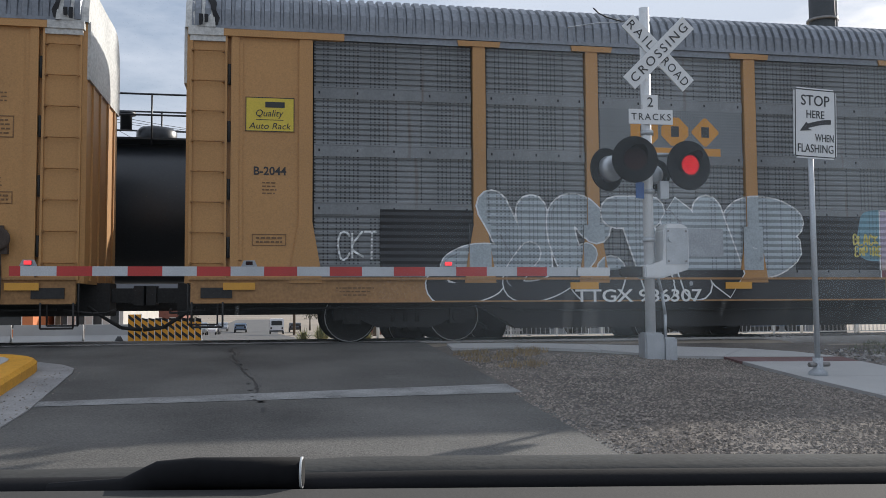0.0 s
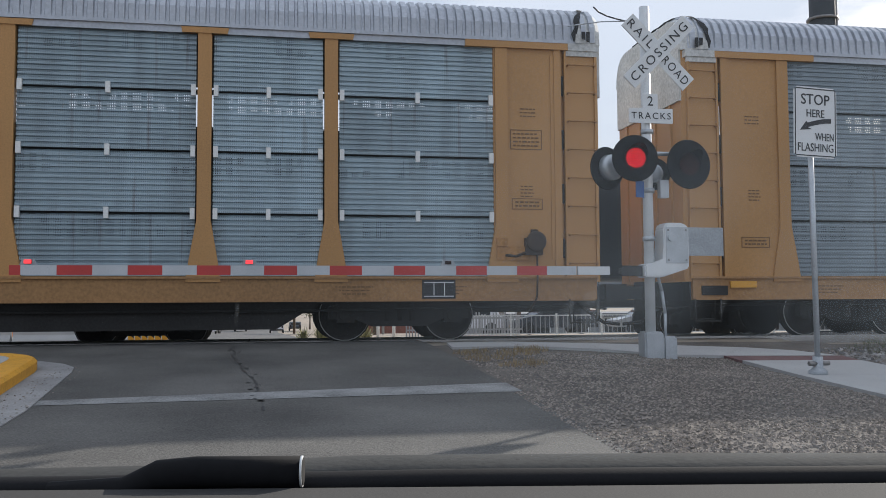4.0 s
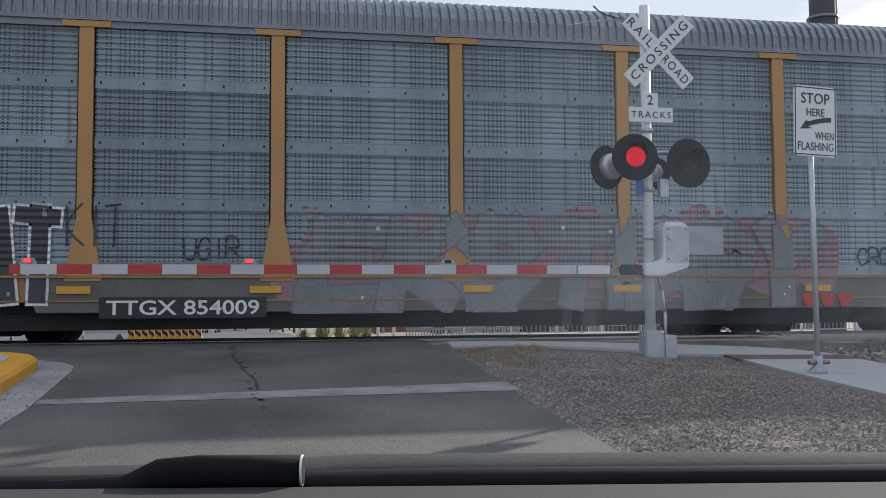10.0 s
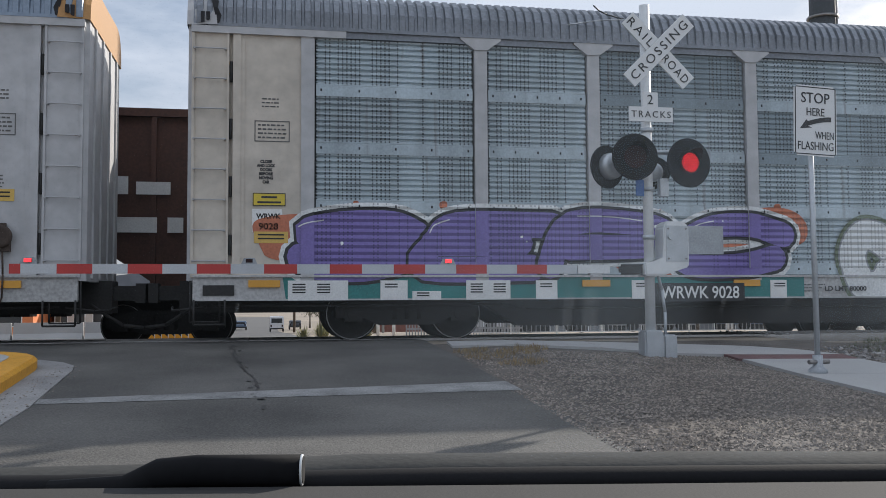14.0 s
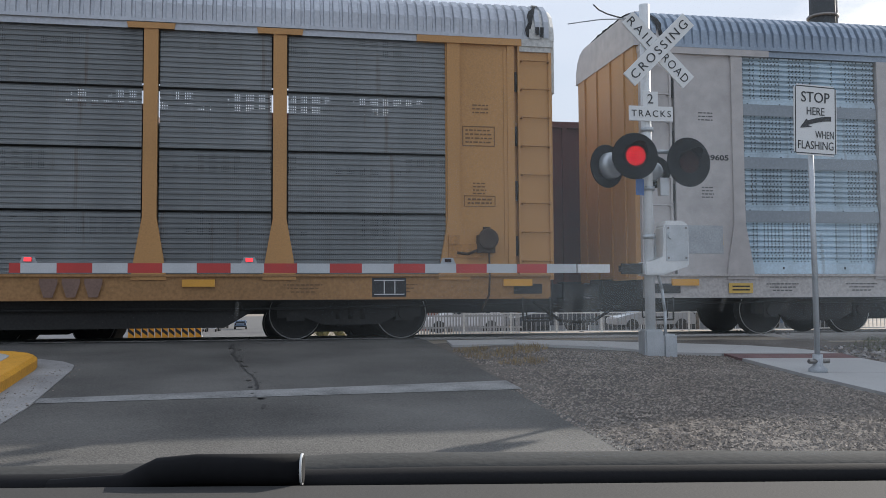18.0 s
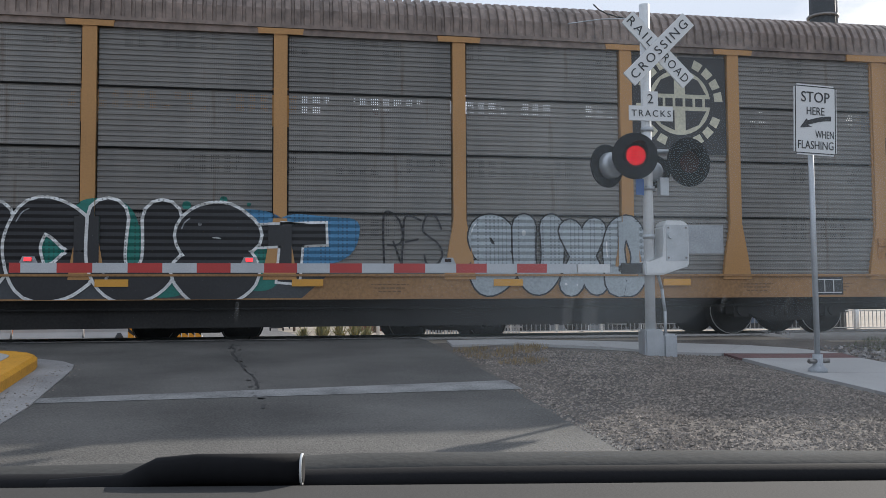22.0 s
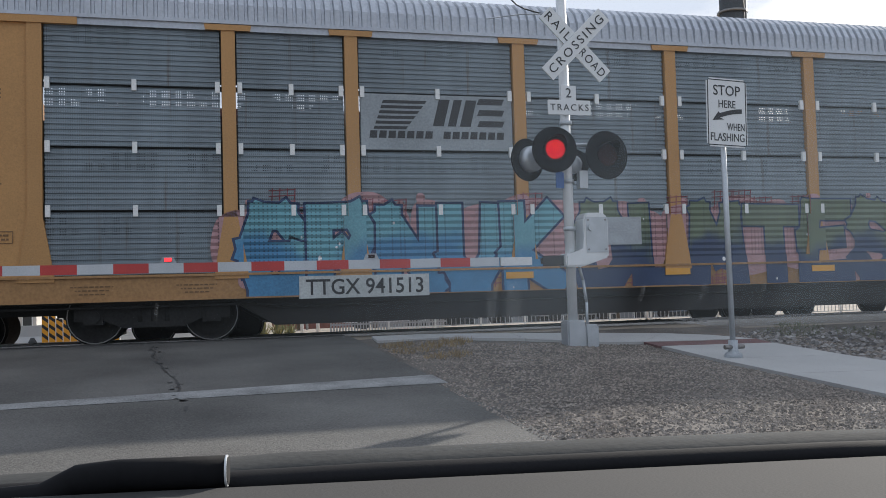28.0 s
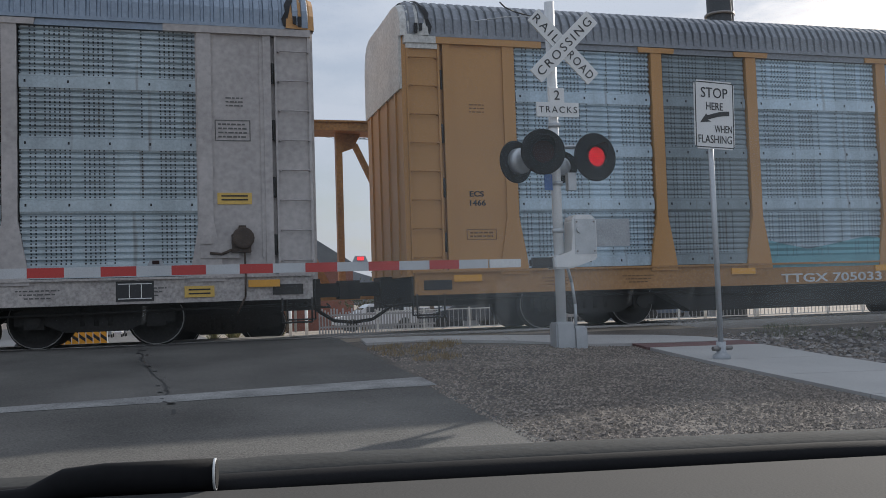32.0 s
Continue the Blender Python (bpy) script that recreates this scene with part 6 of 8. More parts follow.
graffiti("L", 16.50, 18.45, 0.58, 2.25, "black", "white", "J", "sharp", "-", 40, 0.46, "black", 0.035, 0.35)
graffiti("L", 18.05, 23.80, 0.58, 2.24, "wine", "white", "ENDO", "soft", "-", 41, 0.52, "black", 0.03)
graffiti("N", 4.75, 10.10, 0.60, 2.08, "turq/blue", "navy", "GRNUK", "sharp", "rosy", 42, 0.38, edge=0.04, extra="hatch")
graffiti("N", 10.27, 16.93, 0.56, 2.10, "moss/navy", "navy", "OLMTES", "sharp", "rosy", 43, 0.34, edge=0.03, extra="hatch")
graffiti("N", 17.05, 23.0, 0.59, 2.08, "turq/mint", "navy", "RNAIS", "sharp", "rosy", 44, 0.40, edge=0.04)
graffiti("O", 10.05, 17.40, 0.60, 2.22, "sage/moss", "black", "MEHOW", "sharp", "-", 45, 0.33, "wine", 0.04, extra="inner", sill="black+black")
graffiti("O", 9.25, 9.85, 1.32, 1.60, "-", "black", "RAY", "tag", "-", 46)
graffiti("O", 17.95, 18.85, 1.35, 1.60, "-", "black", "QUEK", "tag", "-", 47)
graffiti("O", 17.98, 18.85, 1.12, 1.34, "-", "black", "RAST", "tag", "-", 48)
blot("O", "denim", "faded blue sprayed blots on the sill", [(9.7, 0.8, 0.5, 0.12), (17.9, 0.85, 0.5, 0.14), (18.6, 0.82, 0.3, 0.10)], 7)
ground_patch("P", "sprayed_ground", "turquoise sprayed wave above the sill", ["turq", "paleblue"], [(0, [(6.6, 0.95), (6.75, 1.45), (7.6, 1.28), (8.2, 1.38), (8.9, 1.5), (10.4, 1.35), (11.2, 0.95)])])
# teal band with white data panels along the sill of car H
bm = B()
face(bm, [(1.5, 0.655), (10.3, 0.655), (10.3, 1.0), (1.45, 1.0)], PY + 0.003, 0)
part("sprayed_band", lay(bm, ["teal"], True), None, CAR["H"], "teal sprayed band along the sill")
for a, b2 in ((1.53, 2.46), (2.97, 3.40), (3.48, 3.94), (4.35, 5.08), (5.51, 5.87), (7.16, 7.5), (9.66, 9.96)):
    dp = part("data_panel", box(B(), a, b2, SIDE - 0.009, SIDE + 0.01, 0.64, 0.95 if a != 3.48 else 0.78), WHITE, CAR["H"], "white data panel with small print")
    for r in range(4 if b2 - a > 0.6 else 2):
        for c in range(2 if b2 - a > 0.6 else 1):
            part("data_bar", cached("hbar", lambda: data("data_bar", box(B(), 0, 0.2, -0.002, 0.002, 0, 0.02), UNDER)), UNDER, dp, "", pose(a + 0.07 + 0.38 * c, SIDE - 0.011, 0.74 - 0.042 * r + (0.14 if a != 3.48 else 0)))
for k, word in enumerate(("ALWAYS", "LATE", "ALWAYS")):
    part("sprayed_words", letters(word, 0.13, BLACK, 0.004, 0.001, 0.72 if word == "ALWAYS" else 0.5), BLACK, CAR["D"], "", pose(14.33 - 0.04 * (k == 1), SIDE + 0.033, 1.78 - 0.2 * k))
stencil("B", "TTGX 986307", 6.20, 8.42, 0.63, 0.84, WHITE, "sill")
stencil("B", "B-2044", 1.03, 1.53, 2.63, 2.76, BLACK, "panel")
stencil("E", "TTGX 988095", 5.50, 7.25, 0.64, 0.82, WHITE, "sillbox")
stencil("F", "TTGX 854009", 6.89, 9.13, 0.44, 0.66, WHITE, "sillbox")
stencil("G", "NKCR 9361", 7.32, 8.78, 0.72, 0.93, BLACK, "sillwhite")
stencil("H", "WRWK 9028", 7.66, 9.07, 0.64, 0.85, WHITE, "sillbox")
stencil("H", "WRWK", 1.04, 1.42, 1.91, 1.99, BLACK, "panel")
stencil("H", "9028", 1.08, 1.38, 1.74, 1.84, BLACK, "panel")
stencil("I", "TTGX 940247", 6.90, 8.79, 0.69, 0.90, WHITE, "sillbox")
stencil("J", "301505", 8.65, 9.75, 0.60, 0.80, BLACK, "sill")
stencil("N", "TTGX 941513", 5.74, 7.63, 0.66, 0.91, BLACK, "sillwhite")
stencil("O", "SFLC 300015", 7.02, 8.55, 0.62, 0.80, BLACK, "sill")
stencil("O", "SFLC", 1.03, 1.32, 2.08, 2.18, BLACK, "panel")
stencil("O", "20172", 1.00, 1.34, 1.93, 2.04, BLACK, "panel")
stencil("K", "300176", 7.75, 8.58, 0.72, 0.90, WHITE, "sill")
stencil("L", "303057", 7.55, 8.50, 0.67, 0.85, MAROON, "sill")
stencil("C", "710855", 5.07, 6.76, 0.72, 0.94, BLACK, "sill")
stencil("F", "TINX", 1.12, 1.46, 1.88, 1.97, BLACK, "panel")
stencil("F", "4846", 1.14, 1.44, 1.75, 1.84, BLACK, "panel")
stencil("J", "BI", 26.68, 26.95, 2.55, 2.75, BLACK, "panel")
stencil("J", "EXH 19-0 W 4-7", 25.82, 26.42, 3.565, 3.63, BLACK, "panel")
stencil("J", "EXW 10-8 H 4-10", 25.82, 26.42, 3.475, 3.54, BLACK, "panel")
stencil("J", "EW 9-10 H 16-8", 25.82, 26.40, 3.385, 3.45, BLACK, "panel")
stencil("J", "AAR DECK CLEARANCE", 25.64, 26.35, 2.795, 2.855, BLACK, "panel")
stencil("J", "A  90  1 8  MIN", 25.66, 26.36, 2.63, 2.68, BLACK, "panel")
stencil("J", "B  93 11 16  MIN", 25.66, 26.36, 2.54, 2.59, BLACK, "panel")
stencil("P", "ECS", 1.08, 1.33, 2.25, 2.34, BLACK, "panel")
stencil("P", "1466", 1.08, 1.36, 2.10, 2.19, BLACK, "panel")
stencil("K", "20201", 26.08, 26.38, 2.31, 2.39, BLACK, "panel")
stencil("G", "NKCR", 1.13, 1.52, 2.52, 2.62, BLACK, "panel")
stencil("G", "9661", 1.17, 1.46, 2.32, 2.43, BLACK, "panel")
stencil("E", "28523", 1.28, 1.52, 1.85, 1.94, BLACK, "panel")
stencil("M", "TTGX 991175", 5.60, 7.80, 0.69, 0.88, WHITE, "sillbox")
stencil("M", "FXE 320322", 1.02, 1.54, 1.72, 1.82, BLACK, "panel")
stencil("M", "R1", 8.75, 8.88, 0.70, 0.86, WHITE, "sillbox")
stencil("P", "TTGX 705033", 6.96, 9.15, 0.672, 0.83, WORNWHITE, "sill")
stencil("I", "PSH 10", 16.28, 16.65, 0.72, 0.81, BLACK, "sill")
stencil("J", "29605", 1.24, 1.66, 2.98, 3.07, BLACK, "panel")
stencil("G", "LD LMT 80000", 10.79, 11.45, 0.67, 0.74, BLACK, "sill")
stencil("H", "LD LMT 80000", 10.67, 11.47, 0.76, 0.84, BLACK, "sill")
stencil("O", "LD LMT 8000", 11.00, 11.59, 0.67, 0.74, BLACK, "sill")
for key_, xa, xb, za, zc, mat_ in (("B", 19.65, 20.45, 0.70, 0.90, UNDER), ("I", 19.22, 20.17, 0.69, 0.97, spray("umber", True)), ("F", 18.25, 19.25, 0.50, 0.72, LOGO_RED), ("N", 20.35, 21.01, 0.72, 0.92, spray("maroon", True))):
    # three plain blocks where an owner's mark stands
    for k in range(3):
        w_ = (xb - xa) / 3
        plate("logo_bar", CAR[key_], [(xa + w_ * k + 0.03, zc - 0.07), (xa + w_ * k + w_ * 0.3, za), (xa + w_ * k + w_ * 0.7, za), (xa + w_ * (k + 1) - 0.03, zc - 0.07), (xa + w_ * (k + 1) - 0.03, zc), (xa + w_ * k + 0.03, zc)], SIDE - 0.022, mat_)
logo_underlined("B", 7.20, 8.85, 3.10, 3.75)
logo_underlined("I", 7.19, 8.78, 3.03, 3.79)
logo_bent("C", 7.20, 8.83, 3.24, 3.89)
logo_bent("G", 7.19, 8.79, 3.09, 3.73)
logo_barred("E", 6.80, 9.16, 3.12, 3.82)
logo_barred("N", 6.82, 9.13, 3.17, 3.82)
logo_slanted("J", 18.14, 20.60, 3.35, 3.75)
logo_slanted("L", 18.19, 20.44, 3.35, 3.71)
logo_slanted("O", 18.13, 20.57, 3.33, 3.67)
logo_crossed("O", 6.88, 9.13, 3.26, 3.67)
plate("logo_ground", CAR["M"], [(POSTS[2] + 0.13, 2.98), (POSTS[3] - 0.13, 2.98), (POSTS[3] - 0.13, 3.88), (POSTS[2] + 0.13, 3.88)], LY + 0.006, PANELS["pale"], "pale painted logo banner")
for k in range(8):
    a = POSTS[2] + 0.30 + 0.285 * k
    plate("logo_bar", CAR["M"], [(a, 3.20), (a + 0.20, 3.20), (a + 0.23, 3.42 if k % 3 else 3.56), (a + 0.03, 3.42 if k % 3 else 3.56)], LY, UNDER)
logo_disc("K", 20.95, 22.59, 3.17, 4.74)
# painted notices on single cars
def notice(car, x0, x1, z0, z1, mat, words, label):
    pl = part("notice_plate", box(B(), x0, x1, SIDE + 0.022, SIDE + 0.036, z0, z1), mat, car, label)
    for a, b2, c, d in ((x0, x1, z1 - 0.012, z1), (x0, x1, z0, z0 + 0.012), (x0, x0 + 0.012, z0, z1), (x1 - 0.012, x1, z0, z1)):
        part("border", box(B(), a, b2, SIDE + 0.019, SIDE + 0.022, c, d), BLACK, pl)
    for word, xa, xb, za, zb in words:
        if word:
            part("lettering", letters(word, zb - za, BLACK, 0.0, 0.001, xb - xa, 0.2), BLACK, pl, "", pose((xa + xb) / 2, SIDE + 0.019, (za + zb) / 2))
        else:
            part("data_bar", box(B(), xa, xb, SIDE + 0.019, SIDE + 0.022, za, zb), BLACK, pl)


BRIGHTY = M("bright_yellow_notice", (0.62, 0.47, 0.04), 0.5, 0, 0.1, 3, 40, 0.03)
notice(CAR["B"], 0.90, 1.65, 3.31, 3.85, BRIGHTY, (("", 1.2, 1.5, 3.69, 3.78), ("Quality", 1.06, 1.48, 3.53, 3.64), ("", 1.06, 1.48, 3.49, 3.50), ("Auto Rack", 0.95, 1.6, 3.35, 3.45)), "bright yellow painted notice with black letters")
for r, word in enumerate(("CLOSE", "AND LOCK", "DOORS", "BEFORE", "MOVING", "CAR")):
    w_ = 0.036 * len(word)
    stencil("H", word, 1.19 - w_ / 2, 1.19 + w_ / 2, 2.78 - 0.064 * r, 2.825 - 0.064 * r, BLACK, "panel")
notice(CAR["H"], 0.99, 1.49, 2.11, 2.31, BRIGHTY, (("", 1.12, 1.36, 2.23, 2.26), ("", 1.06, 1.42, 2.15, 2.18)), "yellow notice with a black border")
part("data_panel", box(B(), 0.98, 1.44, SIDE + 0.031, SIDE + 0.036, 1.70, 2.06), WHITE, CAR["H"], "white number panel")

# fittings that all cars share
def gear_mesh():
    x = CARLEN - 1.16
    bm = box(B(), x - 0.17, x + 0.12, SIDE - 0.07, SIDE + 0.04, 1.38, 1.66)
    lathe(bm, [(0.10, SIDE - 0.10), (0.16, SIDE - 0.115), (0.17, SIDE - 0.10), (0.16, SIDE - 0.07)], 16, "y", (x, 0, 1.60))
    box(bm, x - 0.06, x + 0.05, SIDE - 0.03, SIDE + 0.04, 1.66, 1.80)
    tube(bm, [(x - 0.1, SIDE - 0.05, 1.45), (x - 0.32, SIDE - 0.03, 1.36), (x - 0.5, SIDE - 0.03, 1.38)], 0.022, 6)
    tube(bm, [(x + 0.02, SIDE - 0.05, 1.40), (x + 0.03, SIDE - 0.04, 1.05), (x + 0.02, SIDE - 0.03, 0.70), (x - 0.1, SIDE + 0.02, 0.45)], 0.016, 6)
    return data("brake_gear", bm, GEAR)


rng = random.Random(77)
bm = box(B(), -0.24, 0.24, -0.034, 0.012, -0.055, 0.055)
REFL = data("reflector", bm, REFLECT)
bm = B()
box(bm, -0.27, 0.27, -0.004, 0.01, -0.15, 0.15)
INFO = data("info_board", bm, STENCILBOX)
CLIP = data("panel_clip", box(B(), -0.035, 0.035, -0.03, 0.03, -0.085, 0.085), WHITE)
BANDM = M("plain_grey_band", (0.23, 0.26, 0.29), 0.5, 0.2, 0.12, 1, 20, 0.05)
FADED = M("faded_brown_stencil", (0.17, 0.095, 0.04), 0.7, 0, 0.25, 4, 40, 0.02)
GREYPRINT = M("faded_grey_stencil", (0.11, 0.108, 0.105), 0.7, 0, 0.25, 4, 40, 0.02)


def print_row(w, h, seed, mat):
    """A row of small stencilled words, too small to read."""
    rnd = random.Random(seed)
    bm = B()
    x = -w / 2
    while x < w / 2 - 0.02:
        e = min(x + rnd.uniform(0.025, 0.085), w / 2)
        box(bm, x, e, -0.003, 0.003, 0, h)
        x = e + 0.018
    return data("stencil_row", bm, mat)


def notice_frame(mat):
    """A thin painted frame with two rows of small words."""
    rnd = random.Random(3)
    bm = B()
    for a, b, c, d in ((-0.26, 0.26, 0.08, 0.09), (-0.26, 0.26, -0.09, -0.08), (-0.26, -0.25, -0.08, 0.08), (0.25, 0.26, -0.08, 0.08)):
        box(bm, a, b, -0.004, 0.004, c, d)
    for z in (0.015, -0.045):
        x = -0.2
        while x < 0.18:
            e = min(x + rnd.uniform(0.04, 0.09), 0.2)
            box(bm, x, e, -0.004, 0.004, z, z + 0.028)
            x = e + 0.02
    return data("notice_frame", bm, mat)


PLATE_Y = M("yellow_notice_plate", (0.60, 0.40, 0.09), 0.5, 0, 0.12, 3, 40, 0.03)
for key, car in CAR.items():
    for x in (1.0, 6.3, 9.1, 12.4, 15.3, 18.6, 21.6, 26.3) if key not in "CM" else ():
        part("reflector", REFL, None, car, "", pose(x + rng.uniform(-0.25, 0.25), SIDE + 0.013, 0.90 if key != "F" else 0.82))
    for side in (0, 1):
        mx = (lambda x: x) if side == 0 else (lambda x: CARLEN - x)
        ochre = key in "ABCDEFIKMNP"
        ink = FADED if ochre else GREYPRINT
        # framed data box, small stencil rows and notice plate on the door leaf
        if (side == 1 and key != "J") or key in "AH":
            cx, cz = mx(1.28), 3.28
            for a, b, c, d in ((-0.27, 0.27, 0.15, 0.165), (-0.27, 0.27, -0.165, -0.15), (-0.27, -0.255, -0.15, 0.15), (0.255, 0.27, -0.15, 0.15)):
                part("data_frame", box(B(), cx + a, cx + b, SIDE + 0.029, SIDE + 0.036, cz + c, cz + d), ink, car)
            for r in range(4):
                part("stencil_row", cached(("drow", ink.name, r), lambda: print_row(0.44, 0.024, 60 + r, ink)), ink, car, "", pose(cx, SIDE + 0.032, cz + 0.085 - 0.065 * r))
        for r in range(0 if key == "J" and side else 3):
            part("stencil_row", cached(("srow", ink.name, r), lambda: print_row(0.26, 0.02, 70 + r, ink)), ink, car, "", pose(mx(1.25), SIDE + 0.032, 3.78 - 0.06 * r))
        for r in range(0 if key in ("GHOEFP" if side == 0 else "JKO") else 4):
            part("stencil_row", cached(("srow2", ink.name, r), lambda: print_row(0.22, 0.02, 80 + r, ink)), ink, car, "", pose(mx(1.27), SIDE + 0.032, 2.5 - 0.055 * r))
        zpl = 1.62 if side == 0 else 2.22
        if ochre:
            part("notice_frame", cached("nframe", lambda: notice_frame(FADED)), FADED, car, "faded painted notice in a thin frame", pose(mx(1.27), SIDE + 0.03, zpl))
        else:
            pf = part("notice_plate", cached("npl", lambda: data("notice_plate", box(B(), -0.26, 0.26, -0.004, 0.006, -0.09, 0.09), PLATE_Y)), PLATE_Y, car, "small yellow notice plate", pose(mx(1.27), SIDE + 0.03, zpl))
            for q in range(2):
                part("data_bar", cached("nbar", lambda: data("data_bar", box(B(), -0.2, 0.2, -0.002, 0.002, 0, 0.022), UNDER)), UNDER, pf, "", pose(0, -0.006, 0.03 - 0.06 * q))
        # notices and small print on the sill
        if key in "FGHJLO":
            sp = part("sill_plate", cached("splate", lambda: data("sill_plate", box(B(), -0.22, 0.22, -0.003, 0.008, -0.085, 0.085), PLATE_Y)), None, car, "small yellow notice plate", pose(mx(1.82), SIDE + 0.002, 0.80))
            for q in range(2):
                part("data_bar", cached("sbar", lambda: data("data_bar", box(B(), -0.16, 0.16, -0.002, 0.002, 0, 0.022), UNDER)), None, sp, "", pose(0, -0.005, 0.02 - 0.06 * q))
        for r in range(3):
            for sxp in (2.6, 4.1, 10.4):
                part("stencil_row", cached(("sr3", ink.name, r), lambda: print_row(0.6 - 0.12 * r, 0.02, 90 + r, ink)), None, car, "", pose(mx(sxp), SIDE + 0.017, 0.86 - 0.055 * r))
        # door hinge column and latch rod
        for z in (1.5, 2.4, 3.3, 4.2):
            part("hinge", cached("hinge", lambda: data("hinge", rod(B(), (0, 0, -0.16), (0, 0, 0.16), 0.025, 8), UNDER)), UNDER, car, "", pose(mx(0.65), SIDE + 0.05, z))
        # steps and pockets below the end
        part("end_step", cached(("estep", side), lambda: data("end_step", tube(B(), [(mx(0.12), SIDE - 0.01, 0.66), (mx(0.12), SIDE - 0.01, 0.28), (mx(0.58), SIDE - 0.01, 0.28), (mx(0.58), SIDE - 0.01, 0.66)], 0.016, 6), UNDER)), UNDER, car, "black footstep")
        # the pocket is a raised dark plate; its colour paints the recess's shade
        if key not in "CGLM":
            part("sill_pocket", cached(("pocket", side), lambda: data("sill_pocket", box(B(), min(mx(0.25), mx(0.72)), max(mx(0.25), mx(0.72)), SIDE + 0.0, SIDE + 0.03, 0.72, 0.88), UNDER)), UNDER, car, "dark plate painted as the shade of a recess in the end sill")
    # hand brake gear at the right end
    gear_paint = {"G": LGREY, "H": BEIGE, "J": BEIGE2, "O": OGREY, "L": RED}.get(key, YELLOW_D)
    part("gear_bracket", cached(("gbr", gear_paint.name), lambda: data("gear_bracket", box(box(B(), CARLEN - 1.80, CARLEN - 1.22, SIDE - 0.02, SIDE + 0.04, 1.30, 1.52), CARLEN - 1.80, CARLEN - 1.62, SIDE - 0.04, SIDE + 0.04, 1.52, 1.66), gear_paint)), None, car, "bracket of the hand brake")
    part("brake_gear", cached("gear", gear_mesh), None, car, "dark hand brake housing with wheel and chain")
    ib = part("info_board", INFO, None, car, "black inspection board", pose(24.45, SIDE + 0.012, 0.83))
    for a in (-0.08, 0.09):
        part("data_bar", cached("ivb", lambda: data("data_bar", box(B(), -0.006, 0.006, -0.002, 0.002, -0.1, 0.1), WHITE)), WHITE, ib, "", pose(a, -0.006, 0))
    for zq in (-0.11, 0.11):
        part("data_bar", cached("ihb", lambda: data("data_bar", box(B(), -0.24, 0.24, -0.002, 0.002, -0.006, 0.006), WHITE)), WHITE, ib, "", pose(0, -0.006, zq))
    if key in "CMN":
        for i in range(len(POSTS) - 1):
            for zq in (2.0, 2.96, 3.91):
                for xx in (POSTS[i] + 0.17, (POSTS[i] + POSTS[i + 1]) / 2, POSTS[i + 1] - 0.17):
                    part("panel_clip", CLIP, None, car, "", pose(xx, SIDE + 0.045, zq))
    if key in "JLO":
        for i in range(len(POSTS) - 1):
            if (i in (1, 7)) == (key != "J"):
                for zq in (2.03, 2.95, 3.87):
                    w_ = POSTS[i + 1] - POSTS[i] - 0.24
                    part("stiffener_band", cached(("band", round(w_, 2)), lambda: data("stiffener_band", box(B(), -w_ / 2, w_ / 2, -0.004, 0.02, -0.1, 0.1), BANDM)), BANDM, car, "", pose((POSTS[i] + POSTS[i + 1]) / 2, SIDE + 0.036, zq))
    # piping and rods under the sill
    part("train_pipe", cached("pipe", lambda: data("train_pipe", tube(B(), [(0.4, -1.32, 0.56), (5.0, -1.32, 0.56), (5.4, -1.3, 0.5), (CARLEN - 5, -1.3, 0.5), (CARLEN - 0.4, -1.32, 0.56)], 0.02, 6), UNDER)), UNDER, car)


# ---- the far train ----
FAR = []


def far_trucks(car, xs, r=0.46):
    for tx in xs:
        part("truck_frame", cached("truck", truck_frame_mesh), UNDER, car, "", pose(tx, 0, 0))
        for dx in (-0.87, 0.87):
            for s in (-0.76, 0.76):
                part("wheel", cached("wheel", wheel_mesh), UNDER, car, "", pose(tx + dx, s, 0.42, 0, 0, 0 if s < 0 else 180))


def far_couplers(car, L):
    for a in (-0.75, L - 0.15):
        part("coupler", cached("fcoup", lambda: data("coupler", box(box(B(), 0, 0.9, -0.12, 0.12, 0.7, 0.92), 0.3, 0.6, -0.3, 0.3, 0.6, 1.0), UNDER)), UNDER, car, "", pose(a, 0, 0))


